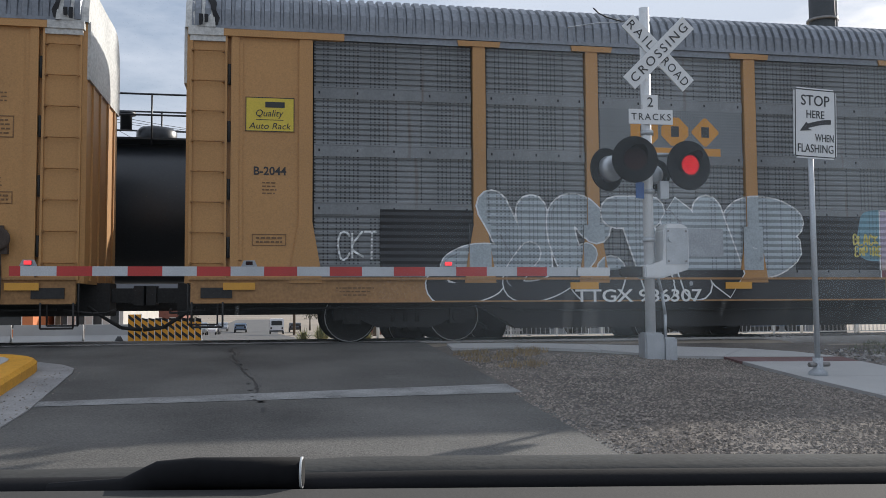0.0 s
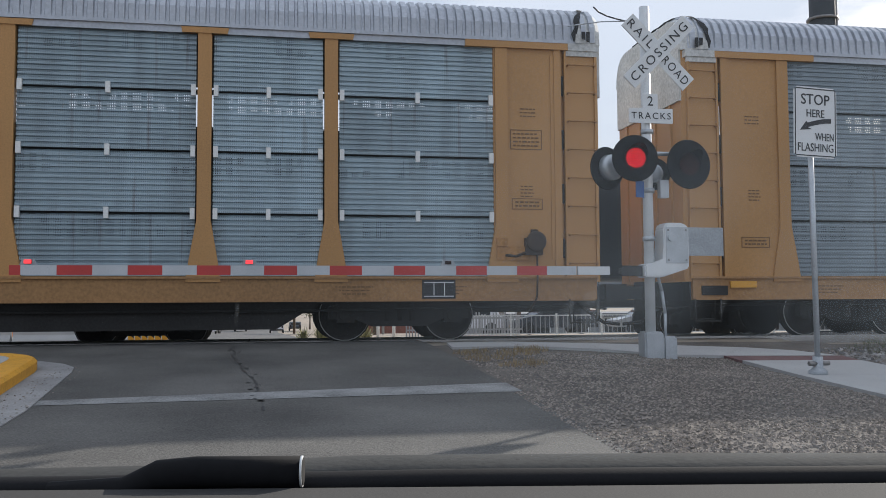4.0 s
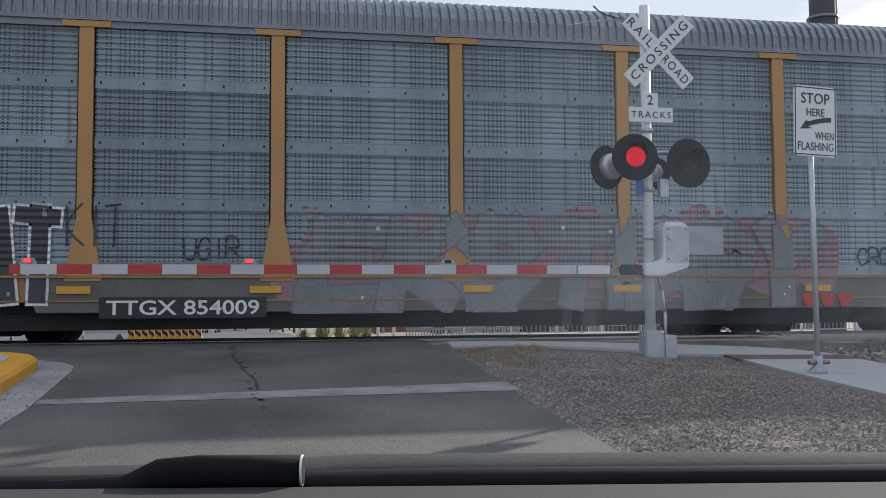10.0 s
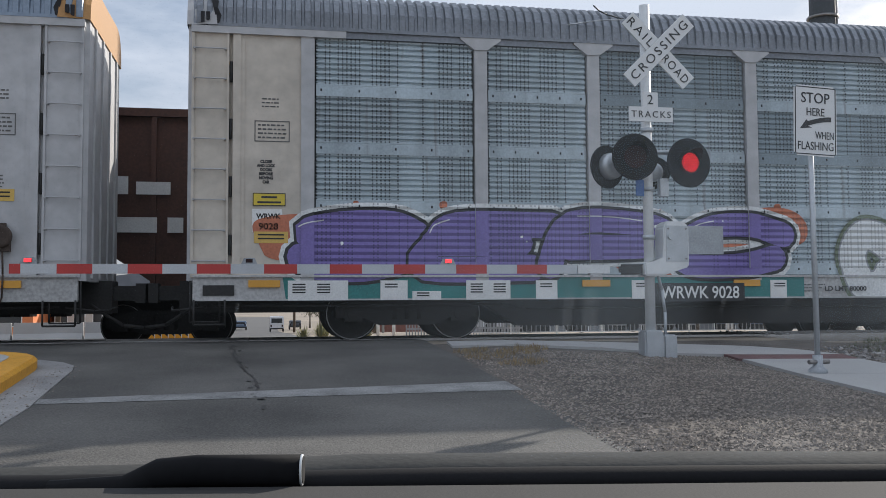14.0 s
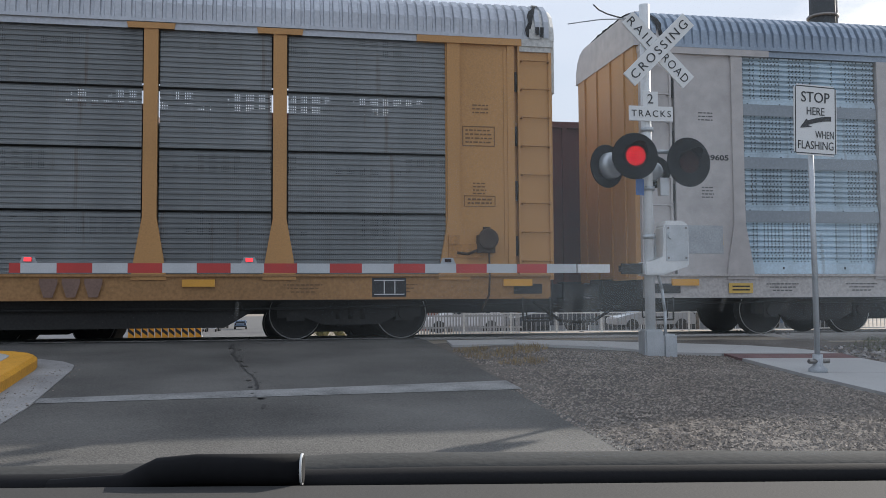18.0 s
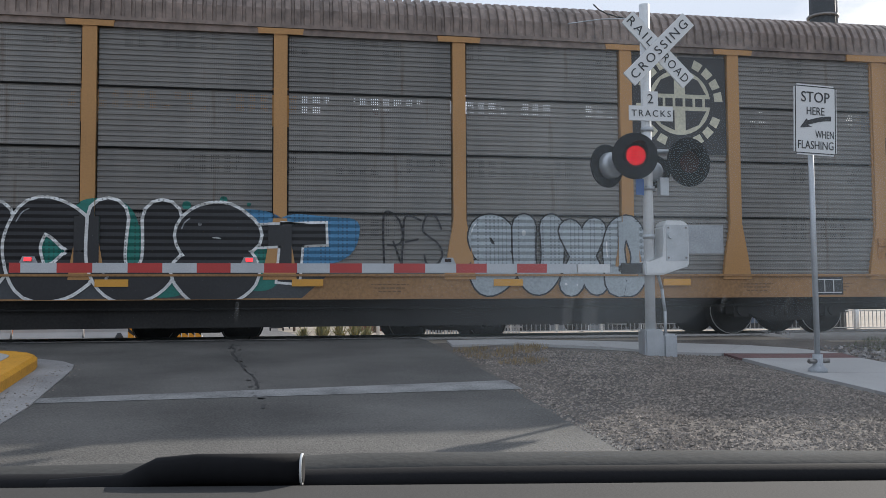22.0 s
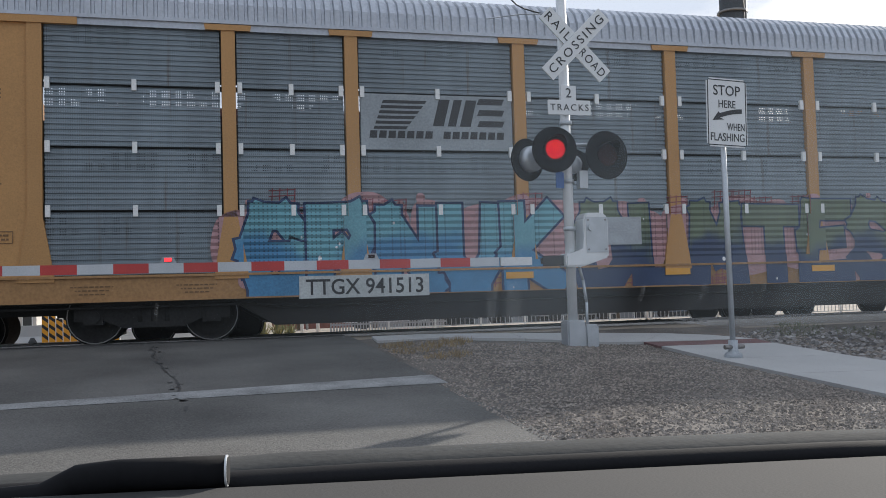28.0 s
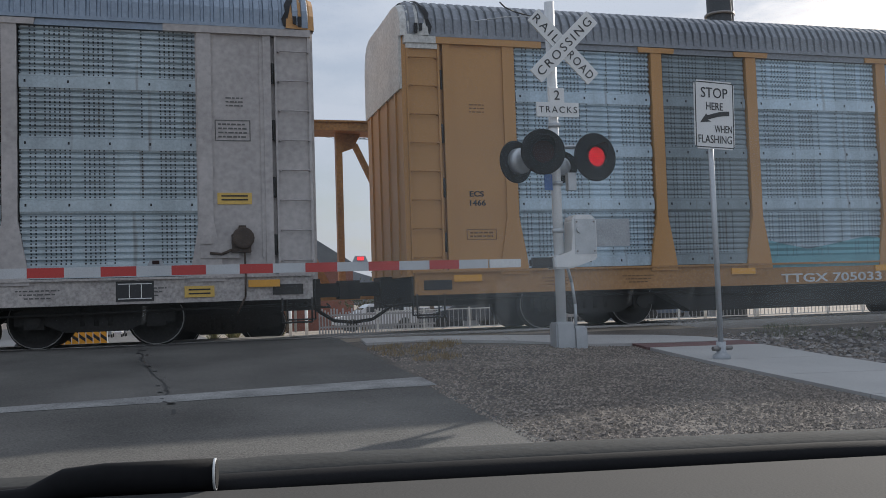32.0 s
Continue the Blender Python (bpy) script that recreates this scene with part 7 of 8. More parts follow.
def tank_car(x0, x1, label):
    L = x1 - x0
    car = thing("tank_car", label, "railway car", "cars of the far train", pose(x0, TRACK2, LOW))
    R, zc = 1.47, 2.79
    prof = [(0.15, 0.1), (0.8, 0.18), (1.2, 0.36), (1.42, 0.62), (R, 0.95), (R, L * 0.33), (R + 0.008, L * 0.335), (R, L * 0.34), (R, L * 0.66), (R + 0.008, L * 0.665), (R, L * 0.67), (R, L - 0.95), (1.42, L - 0.62), (1.2, L - 0.36), (0.8, L - 0.18), (0.15, L - 0.1)]
    part("tank", lathe(B(), prof, 36, "x", (0, 0, zc)), TANKBLK, car, "glossy black tank shell")
    part("dome", lathe(B(), [(0.42, 4.14), (0.42, 4.54), (0.35, 4.62)], 20, "z", (L / 2, 0, 0)), TANKBLK, car)
    bm = B()
    box(bm, L / 2 - 1.3, L / 2 + 1.3, -0.9, 0.9, 4.24, 4.28)
    for x in (L / 2 - 1.3, L / 2, L / 2 + 1.3):
        rod(bm, (x, -0.9, 4.14), (x, -0.9, 5.17), 0.02, 6)
        rod(bm, (x, 0.9, 4.14), (x, 0.9, 5.17), 0.02, 6)
    for y in (-0.9, 0.9):
        rod(bm, (L / 2 - 1.3, y, 5.17), (L / 2 + 1.3, y, 5.17), 0.02, 6)
        rod(bm, (L / 2 - 1.3, y, 4.74), (L / 2 + 1.3, y, 4.74), 0.02, 6)
    part("walkway", bm, BLACK, car, "railed walkway round the dome")
    part("valve", lathe(B(), [(0.12, 4.54), (0.12, 4.84), (0.2, 4.86), (0.2, 4.92)], 12, "z", (L / 2 - 0.6, -0.2, 0)), TANKBLK, car)
    part("centre_sill", box(B(), -0.1, L + 0.1, -0.35, 0.35, 0.75, 1.1), UNDER, car)
    for x in (2.2, L - 2.2):
        part("saddle", box(B(), x - 0.45, x + 0.45, -1.25, 1.25, 0.95, 1.95), UNDER, car)
    for x in (0.55, L * 0.27, L * 0.45, L * 0.62, L - 0.55):
        bm = box(B(), x - 0.045, x + 0.045, -R - 0.012, -R + 0.05, 2.69, 3.19)
        part("reflector", bm, REFLECT, car, "yellow reflective strip")
    part("lettering", letters("TILX", 0.24, WHITE, 0.004, 0.02, 0.66), WHITE, car, "", pose(1.82, -R * 0.955, 2.27))
    part("lettering", letters("190", 0.24, WHITE, 0.004, 0.02, 0.50), WHITE, car, "", pose(2.60, -R * 0.955, 2.27))
    part("lettering", box(B(), 2.92, 3.5, -R * 0.985, -R * 0.93, 2.15, 2.39), WHITE, car, "white stencilled bar")
    for z in (1.98, 1.85):
        part("lettering", box(B(), 1.55, 2.9, -R * 0.90, -R * 0.80, z, z + 0.045), WHITE, car, "small white stencilled bar")
    for x in (0.0, L):
        bm = tube(B(), [(x, -1.4, 1.1), (x, -1.4, 2.0), (x + (0.35 if x == 0 else -0.35), -1.4, 2.0), (x + (0.35 if x == 0 else -0.35), -1.4, 1.1)], 0.022, 6)
        part("handrail", bm, BLACK, car)
    far_trucks(car, (2.2, L - 2.2))
    far_couplers(car, L)
    FAR.append((car, x0, TRACK2))


def boxcar(x0, x1, top, mat, label, door=None, ribs=16, marks=()):
    L = x1 - x0
    car = thing("boxcar", label, "railway car", "cars of the far train", pose(x0, TRACK2, LOW))
    top -= LOW
    part("body", box(B(), 0.0, L, -1.46, 1.46, 1.05, top), mat, car)
    for i in range(ribs + 1):
        x = 0.06 + (L - 0.12) * i / ribs
        part("side_rib", cached(("rib", mat.name, top), lambda: data("side_rib", box(B(), -0.05, 0.05, -1.53, -1.46, 1.1, top - 0.1), mat)), mat, car, "", pose(x, 0, 0))
    part("top_chord", box(B(), -0.02, L + 0.02, -1.54, 1.54, top - 0.1, top + 0.03), mat, car)
    part("side_sill", box(B(), -0.02, L + 0.02, -1.52, 1.52, 0.95, 1.12), mat, car)
    part("centre_sill", box(B(), -0.1, L + 0.1, -0.4, 0.4, 0.6, 0.95), UNDER, car)
    if door:
        bm = box(B(), L * 0.44, L * 0.63, -1.60, -1.46, 1.12, top - 0.15)
        part("sliding_door", bm, door, car, "dark sliding door")
        for k in range(4):
            part("lettering", box(B(), L * 0.50, L * 0.58, -1.606, -1.60, top - 0.55 - 0.12 * k, top - 0.49 - 0.12 * k), WHITE, car, "small white stencilled bar")
    bm = B()
    for z in [1.2 + 0.38 * i for i in range(int((top - 1.3) / 0.38))]:
        rod(bm, (-0.06, -1.35, z), (-0.06, -0.9, z), 0.015, 6)
        rod(bm, (0.12, -1.57, z), (0.55, -1.57, z), 0.015, 6)
    part("ladder", bm, mat, car)
    for xa, xb, za, zb in marks:
        part("lettering", box(B(), xa, xb, -1.545, -1.53, za - LOW, zb - LOW), WHITE, car, "white stencilled bar")
    far_trucks(car, (2.0, L - 2.0))
    far_couplers(car, L)
    FAR.append((car, x0, TRACK2))


def hopper(x0, x1, top, mat, label, marks=()):
    L = x1 - x0
    car = thing("hopper_car", label, "railway car", "cars of the far train", pose(x0, TRACK2, LOW))
    top -= LOW
    bm = B()
    prism(bm, [(0.0, 2.4), (1.9, 1.1), (3.2, 0.7), (L - 3.2, 0.7), (L - 1.9, 1.1), (L, 2.4), (L, top), (0, top)], -1.42, 1.42)
    part("body", bm, mat, car)
    for i in range(13):
        part("side_rib", cached(("hrib", mat.name, top), lambda: data("side_rib", box(B(), -0.05, 0.05, -1.52, -1.42, 1.25, top - 0.1), mat)), mat, car, "", pose(0.1 + (L - 0.2) * i / 12, 0, 0))
    part("top_chord", box(B(), -0.03, L + 0.03, -1.54, 1.54, top - 0.12, top + 0.04), mat, car)
    for i in range(5):
        part("roof_hatch", box(B(), 1.2 + i * (L - 2.4) / 5, 1.2 + (i + 0.7) * (L - 2.4) / 5, -0.35, 0.35, top + 0.04, top + 0.14), mat, car)
    part("side_sill", box(B(), -0.05, L + 0.05, -1.5, 1.5, 1.0, 1.2), mat, car)
    part("centre_sill", box(B(), -0.1, L + 0.1, -0.35, 0.35, 0.65, 0.95), UNDER, car)
    bm = B()
    for z in [1.3 + 0.38 * i for i in range(int((top - 1.4) / 0.38))]:
        rod(bm, (-0.1, -1.35, z), (-0.1, -0.9, z), 0.015, 6)
        rod(bm, (0.1, -1.56, z), (0.55, -1.56, z), 0.015, 6)
    part("ladder", bm, mat, car)
    for xa, xb, za, zb in marks:
        part("lettering", box(B(), xa, xb, -1.535, -1.52, za - LOW, zb - LOW), WHITE, car, "white stencilled bar")
    far_trucks(car, (1.9, L - 1.9))
    far_couplers(car, L)
    FAR.append((car, x0, TRACK2))


def centre_beam(x0, x1, label):
    L = x1 - x0
    car = thing("centre_beam_flatcar", label, "railway car", "cars of the far train", pose(x0, TRACK2, LOW))
    part("deck", box(B(), 0, L, -1.42, 1.42, 0.85, 1.1), YELLOW_D, car)
    part("top_beam", box(B(), 0.1, L - 0.1, -0.42, 0.42, 4.56, 4.74), YELLOW_D, car)
    part("top_flange", box(B(), 0.1, L - 0.1, -0.46, 0.46, 4.74, 4.78), YELLOW_D, car)
    n = 10
    step = (L - 0.5) / n
    for i in range(n + 1):
        x = 0.25 + step * i
        part("upright", box(B(), x - 0.07, x + 0.07, -0.1, 0.1, 1.1, 4.56), YELLOW_D, car)
        if i < n:
            bm = prism(B(), [(x + 0.07, 4.56), (x + 0.5, 4.56), (x + 0.34, 4.24), (x + 0.07, 4.14)], -0.03, 0.03)
            part("gusset", bm, YELLOW_D, car)
            bm = prism(B(), [(x + 0.28, 4.34), (x + 0.42, 4.34), (x + step - 0.22, 1.1), (x + step - 0.4, 1.1)], -0.05, 0.05)
            part("brace", bm, YELLOW_D, car)
    for x in (0.0, L - 0.14):
        part("bulkhead", box(B(), x, x + 0.14, -1.4, 1.4, 1.1, 4.84), YELLOW_D, car)
    far_trucks(car, (2.0, L - 2.0))
    far_couplers(car, L)
    FAR.append((car, x0, TRACK2))


DKGREEN = M("dark_green_door_paint", (0.018, 0.028, 0.03), 0.5, 0, 0.25, 1.2, 25, 0.06)
OCHRE2 = M("faded_yellow_paint", (0.46, 0.22, 0.04), 0.6, 0, 0.25, 1.0, 25, 0.08)
for a in (42.7, 24.8, 7.1):
    tank_car(a, a + 16.7, "glossy black tank car with white stencilling")
tank_car(-10.7, 6.0, "glossy black tank car with a railed dome walkway")
tank_car(-28.7, -11.9, "glossy black tank car with yellow reflective strips")
tank_car(-46.3, -29.9, "glossy black tank car with white stencilling")
hopper(-67.1, -47.5, 4.46, MAROON, "dark maroon covered hopper car")
hopper(-87.9, -68.8, 4.42, RUST, "rusty brown covered hopper car with white stencilling", ((0.9, 1.2, 2.75, 3.1), (1.35, 2.0, 2.75, 3.0), (0.95, 1.75, 2.0, 2.3), (1.95, 2.25, 2.0, 2.3)))
boxcar(-108.8, -89.2, 4.4, MAROON, "dark maroon boxcar with scrawled paint", None, 14, ((1.0, 1.9, 2.9, 3.2),))
boxcar(-130.2, -110.3, 4.5, RUST, "rusty brown boxcar with ribbed sides", None, 18, ((0.9, 1.4, 2.6, 2.9), (0.9, 1.6, 2.1, 2.35)))
boxcar(-151.4, -131.4, 5.05, OCHRE2, "faded yellow boxcar with a dark sliding door", DKGREEN, 16)
part("lettering", letters("RAILCAR", 0.27, BLACK, 0.0, 0.01, 1.5), BLACK, FAR[-1][0], "", pose(14.0, -1.545, 3.17 - LOW))
hopper(-169.7, -152.6, 4.42, MAROON, "dark maroon hopper car with white stencilling", ((1.2, 2.3, 1.95, 2.15), (1.3, 2.0, 1.65, 1.85)))
centre_beam(-193.1, -170.7, "empty yellow centre-beam flatcar")
boxcar(-212.0, -194.8, 4.5, RUST, "rusty brown boxcar with ribbed sides")


# ---- beyond the tracks ----
def zb(y):
    return hump(y) - 0.07


# barricade with slanted black and yellow boards
bar = thing("construction_barricade", "black and yellow striped construction barricade by the street", "barricade")
BY = 36.0
CHEV = M("barricade_yellow", (0.75, 0.34, 0.02), 0.5, 0, 0.12, 4, 40, 0.05)
for i in range(11):
    x = -5.06 + 0.24 * i
    h = 1.08 if i < 2 else 0.94 - 0.012 * i
    pnl = part("board", box(B(), x, x + 0.215, BY - 0.02, BY + 0.02, zb(BY) + 0.1, zb(BY) + h), CHEV, bar)
    for k in range(3):
        z = zb(BY) + 0.16 + 0.31 * k
        bm = B()
        prism(bm, [(x, z + 0.17), (x + 0.215, z), (x + 0.215, z + 0.13), (x, min(z + 0.30, zb(BY) + h))], BY - 0.027, BY - 0.021)
        part("stripe", bm, BLACK, pnl)
    part("upright", box(B(), x + 0.215, x + 0.24, BY - 0.04, BY + 0.04, zb(BY), zb(BY) + h + 0.02), WHITE, bar)
part("rail", box(B(), -5.06, -2.4, BY + 0.03, BY + 0.09, zb(BY) + 0.06, zb(BY) + 0.16), WHITE, bar)
part("beacon", lathe(B(), [(0.14, zb(BY)), (0.16, zb(BY) + 0.12), (0.06, zb(BY) + 0.3)], 12, "z", (-5.3, BY - 0.5, 0)), RUBBER, bar)

# concrete barriers
JB = [(-0.3, 0), (0.3, 0), (0.3, 0.08), (0.12, 0.32), (0.08, 0.8), (-0.08, 0.8), (-0.12, 0.32), (-0.3, 0.08)]
for i in range(7):
    b = B()
    yz_prism(b, JB, 0, 2.9)
    solid("concrete_barrier", b, CONCRETE, "pale concrete traffic barrier beside the street", "barrier", at=pose(-26 + 3.0 * i, 44, zb(44)), group="concrete barriers")

# low buildings on the left of the street
ORANGE = M("orange_cladding", (0.62, 0.20, 0.07), 0.6, 0, 0.15, 0.8, 20, 0.05)
GLASSD = M("dark_window_glass", (0.03, 0.035, 0.04), 0.1, 0, 0.1, 1, 10, 0)
STUCCO = M("pale_stucco", (0.55, 0.52, 0.47), 0.85, 0, 0.12, 0.6, 30, 0.1)
BRICK = M("red_brick", (0.20, 0.075, 0.05), 0.85, 0, 0.25, 2.0, 40, 0.2)
ROOFD = M("grey_shingle_roof", (0.13, 0.14, 0.15), 0.85, 0, 0.2, 2, 30, 0.1)


def building(name, label, x0, x1, y0, y1, h, wall, cols, roof=None, storeys=1, base=None):
    z0 = zb(y0) - 0.3 if base is None else base
    b = thing(name, label, "building", "buildings beyond the tracks")
    part("wall", box(B(), x0, x1, y0, y1, z0, z0 + h), wall, b)
    part("roof", box(B(), x0 - 0.25, x1 + 0.25, y0 - 0.25, y1 + 0.25, z0 + h, z0 + h + 0.25), roof or ROOFD, b)
    w = (x1 - x0) / cols
    for s in range(storeys):
        for i in range(cols):
            xa = x0 + w * i + w * 0.2
            za = z0 + 1.0 + s * 3.0
            win = part("window", box(B(), xa, xa + w * 0.6, y0 - 0.04, y0 + 0.05, za, za + 1.5), WHITE, b)
            part("pane", box(B(), xa + 0.06, xa + w * 0.6 - 0.06, y0 - 0.05, y0 - 0.041, za + 0.06, za + 1.44), GLASSD, win)
    return b


building("orange_building", "low orange-clad building beside the street", -30, -14.4, 62, 74, 3.4, ORANGE, 5)
building("pale_shop", "low pale stucco building with wide windows", -14.0, -9.6, 66, 78, 3.2, STUCCO, 4)
building("pale_shop", "low pale building further along the street", -22.0, -11.5, 92, 104, 4.2, STUCCO, 5)
building("brick_shop", "brick shop building down the street", -18.0, -10.0, 116, 130, 5.0, BRICK, 4)
building("grey_warehouse", "long grey metal warehouse behind the fence", 16, 44, 70, 84, 2.6, M("grey_metal_cladding", (0.19, 0.20, 0.21), 0.6, 0.2, 0.2, 0.6, 14, 0.1), 9, base=-3.0)
# brick house with a pointed turret
hs = thing("turret_house", "red-brick house with a pointed grey turret", "house", "buildings beyond the tracks")
hz = zb(92) - 0.3
part("wall", box(B(), 9.8, 17.0, 92, 102, hz, hz + 6.6), BRICK, hs)
bm = B()
prism(bm, [(9.4, hz + 6.6), (17.4, hz + 6.6), (13.4, hz + 9.2)], 91.6, 102.4)
part("roof", bm, ROOFD, hs)
part("turret", box(B(), 7.9, 10.3, 91, 93.4, hz, hz + 9.2), BRICK, hs)
bm = B()
v = [bm.verts.new(c) for c in ((7.6, 90.7, hz + 9.2), (10.6, 90.7, hz + 9.2), (10.6, 93.7, hz + 9.2), (7.6, 93.7, hz + 9.2), (9.1, 92.2, hz + 13.0))]
for t in ((0, 1, 4), (1, 2, 4), (2, 3, 4), (3, 0, 4), (3, 2, 1, 0)):
    bm.faces.new([v[i] for i in t])
part("turret_roof", bm, ROOFD, hs, "steep pointed grey turret roof")
for x in (8.3, 9.3):
    w_ = part("window", box(B(), x, x + 0.6, 90.95, 91.05, hz + 6.6, hz + 8.4), WHITE, hs)
    part("pane", box(B(), x + 0.06, x + 0.54, 90.93, 90.949, hz + 6.66, hz + 8.34), GLASSD, w_)

# far hill
bm = B()
pts = [(-700, 0), (-420, 26), (-250, 14), (-120, 30), (20, 20), (120, 44), (190, 22), (330, 36), (520, 50), (760, 18), (1000, 0)]
prism(bm, [(-700, -8)] + pts + [(1000, -8)], 900, 905)
solid("backdrop", bm, M("distant_hill", (0.16, 0.17, 0.19), 0.95, 0, 0.15, 0.01, 0.1, 0), "hazy grey hills on the horizon", "hills", "structure")


# vehicles in the street
def car_at(x, y, paint, label, facing=0, van=False):
    z = hump(y)
    L, H = (4.9, 2.05) if van else (4.5, 1.42)
    c = thing("parked_van" if van else "parked_car", label, "van" if van else "car", "vehicles in the street", pose(x, y, z, 0, 0, 90 + facing))
    if van:
        outline = [(-L / 2, 0.35), (L / 2, 0.35), (L / 2, 1.0), (L / 2 - 0.7, 1.15), (L / 2 - 1.3, H), (-L / 2 + 0.1, H), (-L / 2, 1.2)]
    else:
        outline = [(-L / 2, 0.35), (L / 2, 0.35), (L / 2, 0.72), (L / 2 - 1.1, 0.9), (L / 2 - 1.8, H), (-L / 2 + 0.9, H), (-L / 2 + 0.2, 0.95), (-L / 2, 0.8)]
    bm = prism(B(), outline, -0.9, 0.9)
    bmesh.ops.bevel(bm, geom=bm.edges[:], offset=0.06, segments=2, affect="EDGES")
    part("body", bm, paint, c)
    part("rear_window", box(B(), -L / 2 - 0.01, -L / 2 + 0.03, -0.7, 0.7, 1.2 if van else 0.95, H - 0.25 if van else 1.25), GLASSD, c)
    part("windscreen", box(B(), L / 2 - 1.5, L / 2 - 1.4, -0.7, 0.7, 0.95, H - 0.2), GLASSD, c)
    for s in (-0.91, 0.91):
        part("side_window", box(B(), -L / 2 + 0.9, L / 2 - 1.6, s - 0.01, s + 0.01, 0.98, H - 0.15), GLASSD, c)
    part("bumper", box(B(), -L / 2 - 0.06, -L / 2, -0.85, 0.85, 0.35, 0.55), BLACK, c)
    for s in (-0.72, 0.72):
        part("tail_lamp", box(B(), -L / 2 - 0.02, -L / 2, s - 0.1, s + 0.1, 0.7, 0.95), LED_DARK, c)
    for dx in (-L / 2 + 0.85, L / 2 - 0.85):
        for s in (-0.85, 0.85):
            wl_ = part("wheel", lathe(B(), [(0.3, -0.1), (0.33, -0.08), (0.33, 0.08), (0.3, 0.1)], 16, "y"), RUBBER, c, "", pose(dx, s, 0.33))
    return c


CARW = M("white_car_paint", (0.62, 0.63, 0.65), 0.3, 0, 0.05, 2, 20, 0)
CARS = M("silver_car_paint", (0.32, 0.34, 0.36), 0.3, 0.5, 0.05, 2, 20, 0)
CARD = M("dark_car_paint", (0.03, 0.035, 0.045), 0.3, 0, 0.05, 2, 20, 0)
CARB = M("blue_grey_car_paint", (0.10, 0.14, 0.2), 0.3, 0, 0.05, 2, 20, 0)
car_at(1.15, 128, CARW, "white van seen from behind in the street", 0, True)
for x, y, m_, l_ in ((-7.6, 108, CARS, "silver car parked along the street"), (-7.4, 124, CARW, "white car parked along the street"), (-7.6, 136, CARD, "dark car parked along the street"),
                     (-4.2, 150, CARB, "blue-grey car driving down the street"), (-7.4, 158, CARS, "silver car parked far down the street"), (4.2, 150, CARD, "dark car parked far down the street")):
    car_at(x, y, m_, l_, 180 if x < -5 else 0)
for x, y, m_, l_ in ((14.5, 47, CARD, "dark car parked behind the fence"), (20.5, 48, CARS, "silver car parked behind the fence"), (27.5, 49, CARB, "blue-grey car parked behind the fence"), (10.2, 49, CARW, "pale car parked behind the fence")):
    car_at(x, y, m_, l_, 90)

# fence and posts on the right of the street
FENCEGREY = M("dull_galvanised_fence", (0.30, 0.30, 0.30), 0.6, 0.4, 0.25, 2, 30, 0.05)
fence = thing("rail_fence", "dull galvanised rail fence with thin bars beyond the tracks", "fence")
fz = zb(38)
for i in range(22):
    x = 8.0 + 2.0 * i
    part("post", box(B(), x - 0.035, x + 0.035, 37.965, 38.035, fz - 0.05, fz + 1.0), WORNWHITE, fence)
for z in (0.14, 0.9):
    part("rail", box(B(), 8.0, 50.0, 37.985, 38.015, fz + z, fz + z + 0.04), WORNWHITE, fence)
for i in range(210):
    part("bar", cached("fence_bar", lambda: data("bar", box(B(), -0.012, 0.012, -0.012, 0.012, 0.14, 0.9), FENCEGREY)), FENCEGREY, fence, "", pose(8.1 + 0.2 * i, 38, fz))
gate = thing("picket_fence", "grey weathered picket fence of uneven height", "fence")
random.seed(31)
for i in range(40):
    x = 6.4 + 0.14 * i
    part("picket", cached("picket", lambda: data("picket", box(B(), -0.035, 0.035, -0.012, 0.012, 0.0, 1.25), FENCEGREY)), FENCEGREY, gate, "", pose(x, 43.5, zb(43.5) - random.uniform(0, 0.3)))
for z in (0.3, 0.85):
    part("rail", box(B(), 6.4, 12.0, 43.52, 43.55, zb(43.5) + z, zb(43.5) + z + 0.08), FENCEGREY, gate)
for x, y, h in ((3.95, 34, 1.3), (4.45, 33.4, 1.25), (17.2, 33, 1.2), (20.9, 34, 1.3), (22.7, 33, 1.0)):
    pst = thing("marker_post", "white marker post beyond the tracks", "post", "marker posts")
    part("post", rod(B(), (x, y, zb(y) - 0.1), (x, y, zb(y) + h), 0.06, 10), WHITE, pst)
    part("cap", lathe(B(), [(0.075, zb(y) + h), (0.075, zb(y) + h + 0.05), (0.03, zb(y) + h + 0.08)], 10, "z", (x, y, 0)), WHITE, pst)


# yucca clumps and dry grass
LEAF = island_random("dry_yucca_leaf", (0.11, 0.12, 0.05), (0.36, 0.33, 0.16))


def yucca(x, y, r, h, seed, label):
    rnd = random.Random(seed)
    verts, faces = [], []
    for i in range(70):
        a, el = rnd.uniform(0, 6.28), rnd.uniform(0.35, 1.5)
        ln = h * rnd.uniform(0.7, 1.25)
        d = Vector((math.cos(a) * math.cos(el) * r / h, math.sin(a) * math.cos(el) * r / h, math.sin(el))) * ln
        s = Vector((-math.sin(a), math.cos(a), 0)) * 0.022
        b0 = Vector((rnd.uniform(-0.08, 0.08), rnd.uniform(-0.08, 0.08), 0))
        k = len(verts)
        verts += [b0 - s, b0 + s, b0 + d * 0.6 + s * 0.8, b0 + d * 0.6 - s * 0.8, b0 + d + Vector((0, 0, -0.06 * ln))]
        faces += [(k, k + 1, k + 2, k + 3), (k + 3, k + 2, k + 4)]
    me = bpy.data.meshes.new("yucca")
    me.from_pydata(verts, [], faces)
    me.materials.append(LEAF)
    ob = new("yucca", me)
    ob.location = (x, y, zb(y))
    return tagged(ob, label, "plant", "yucca clumps")


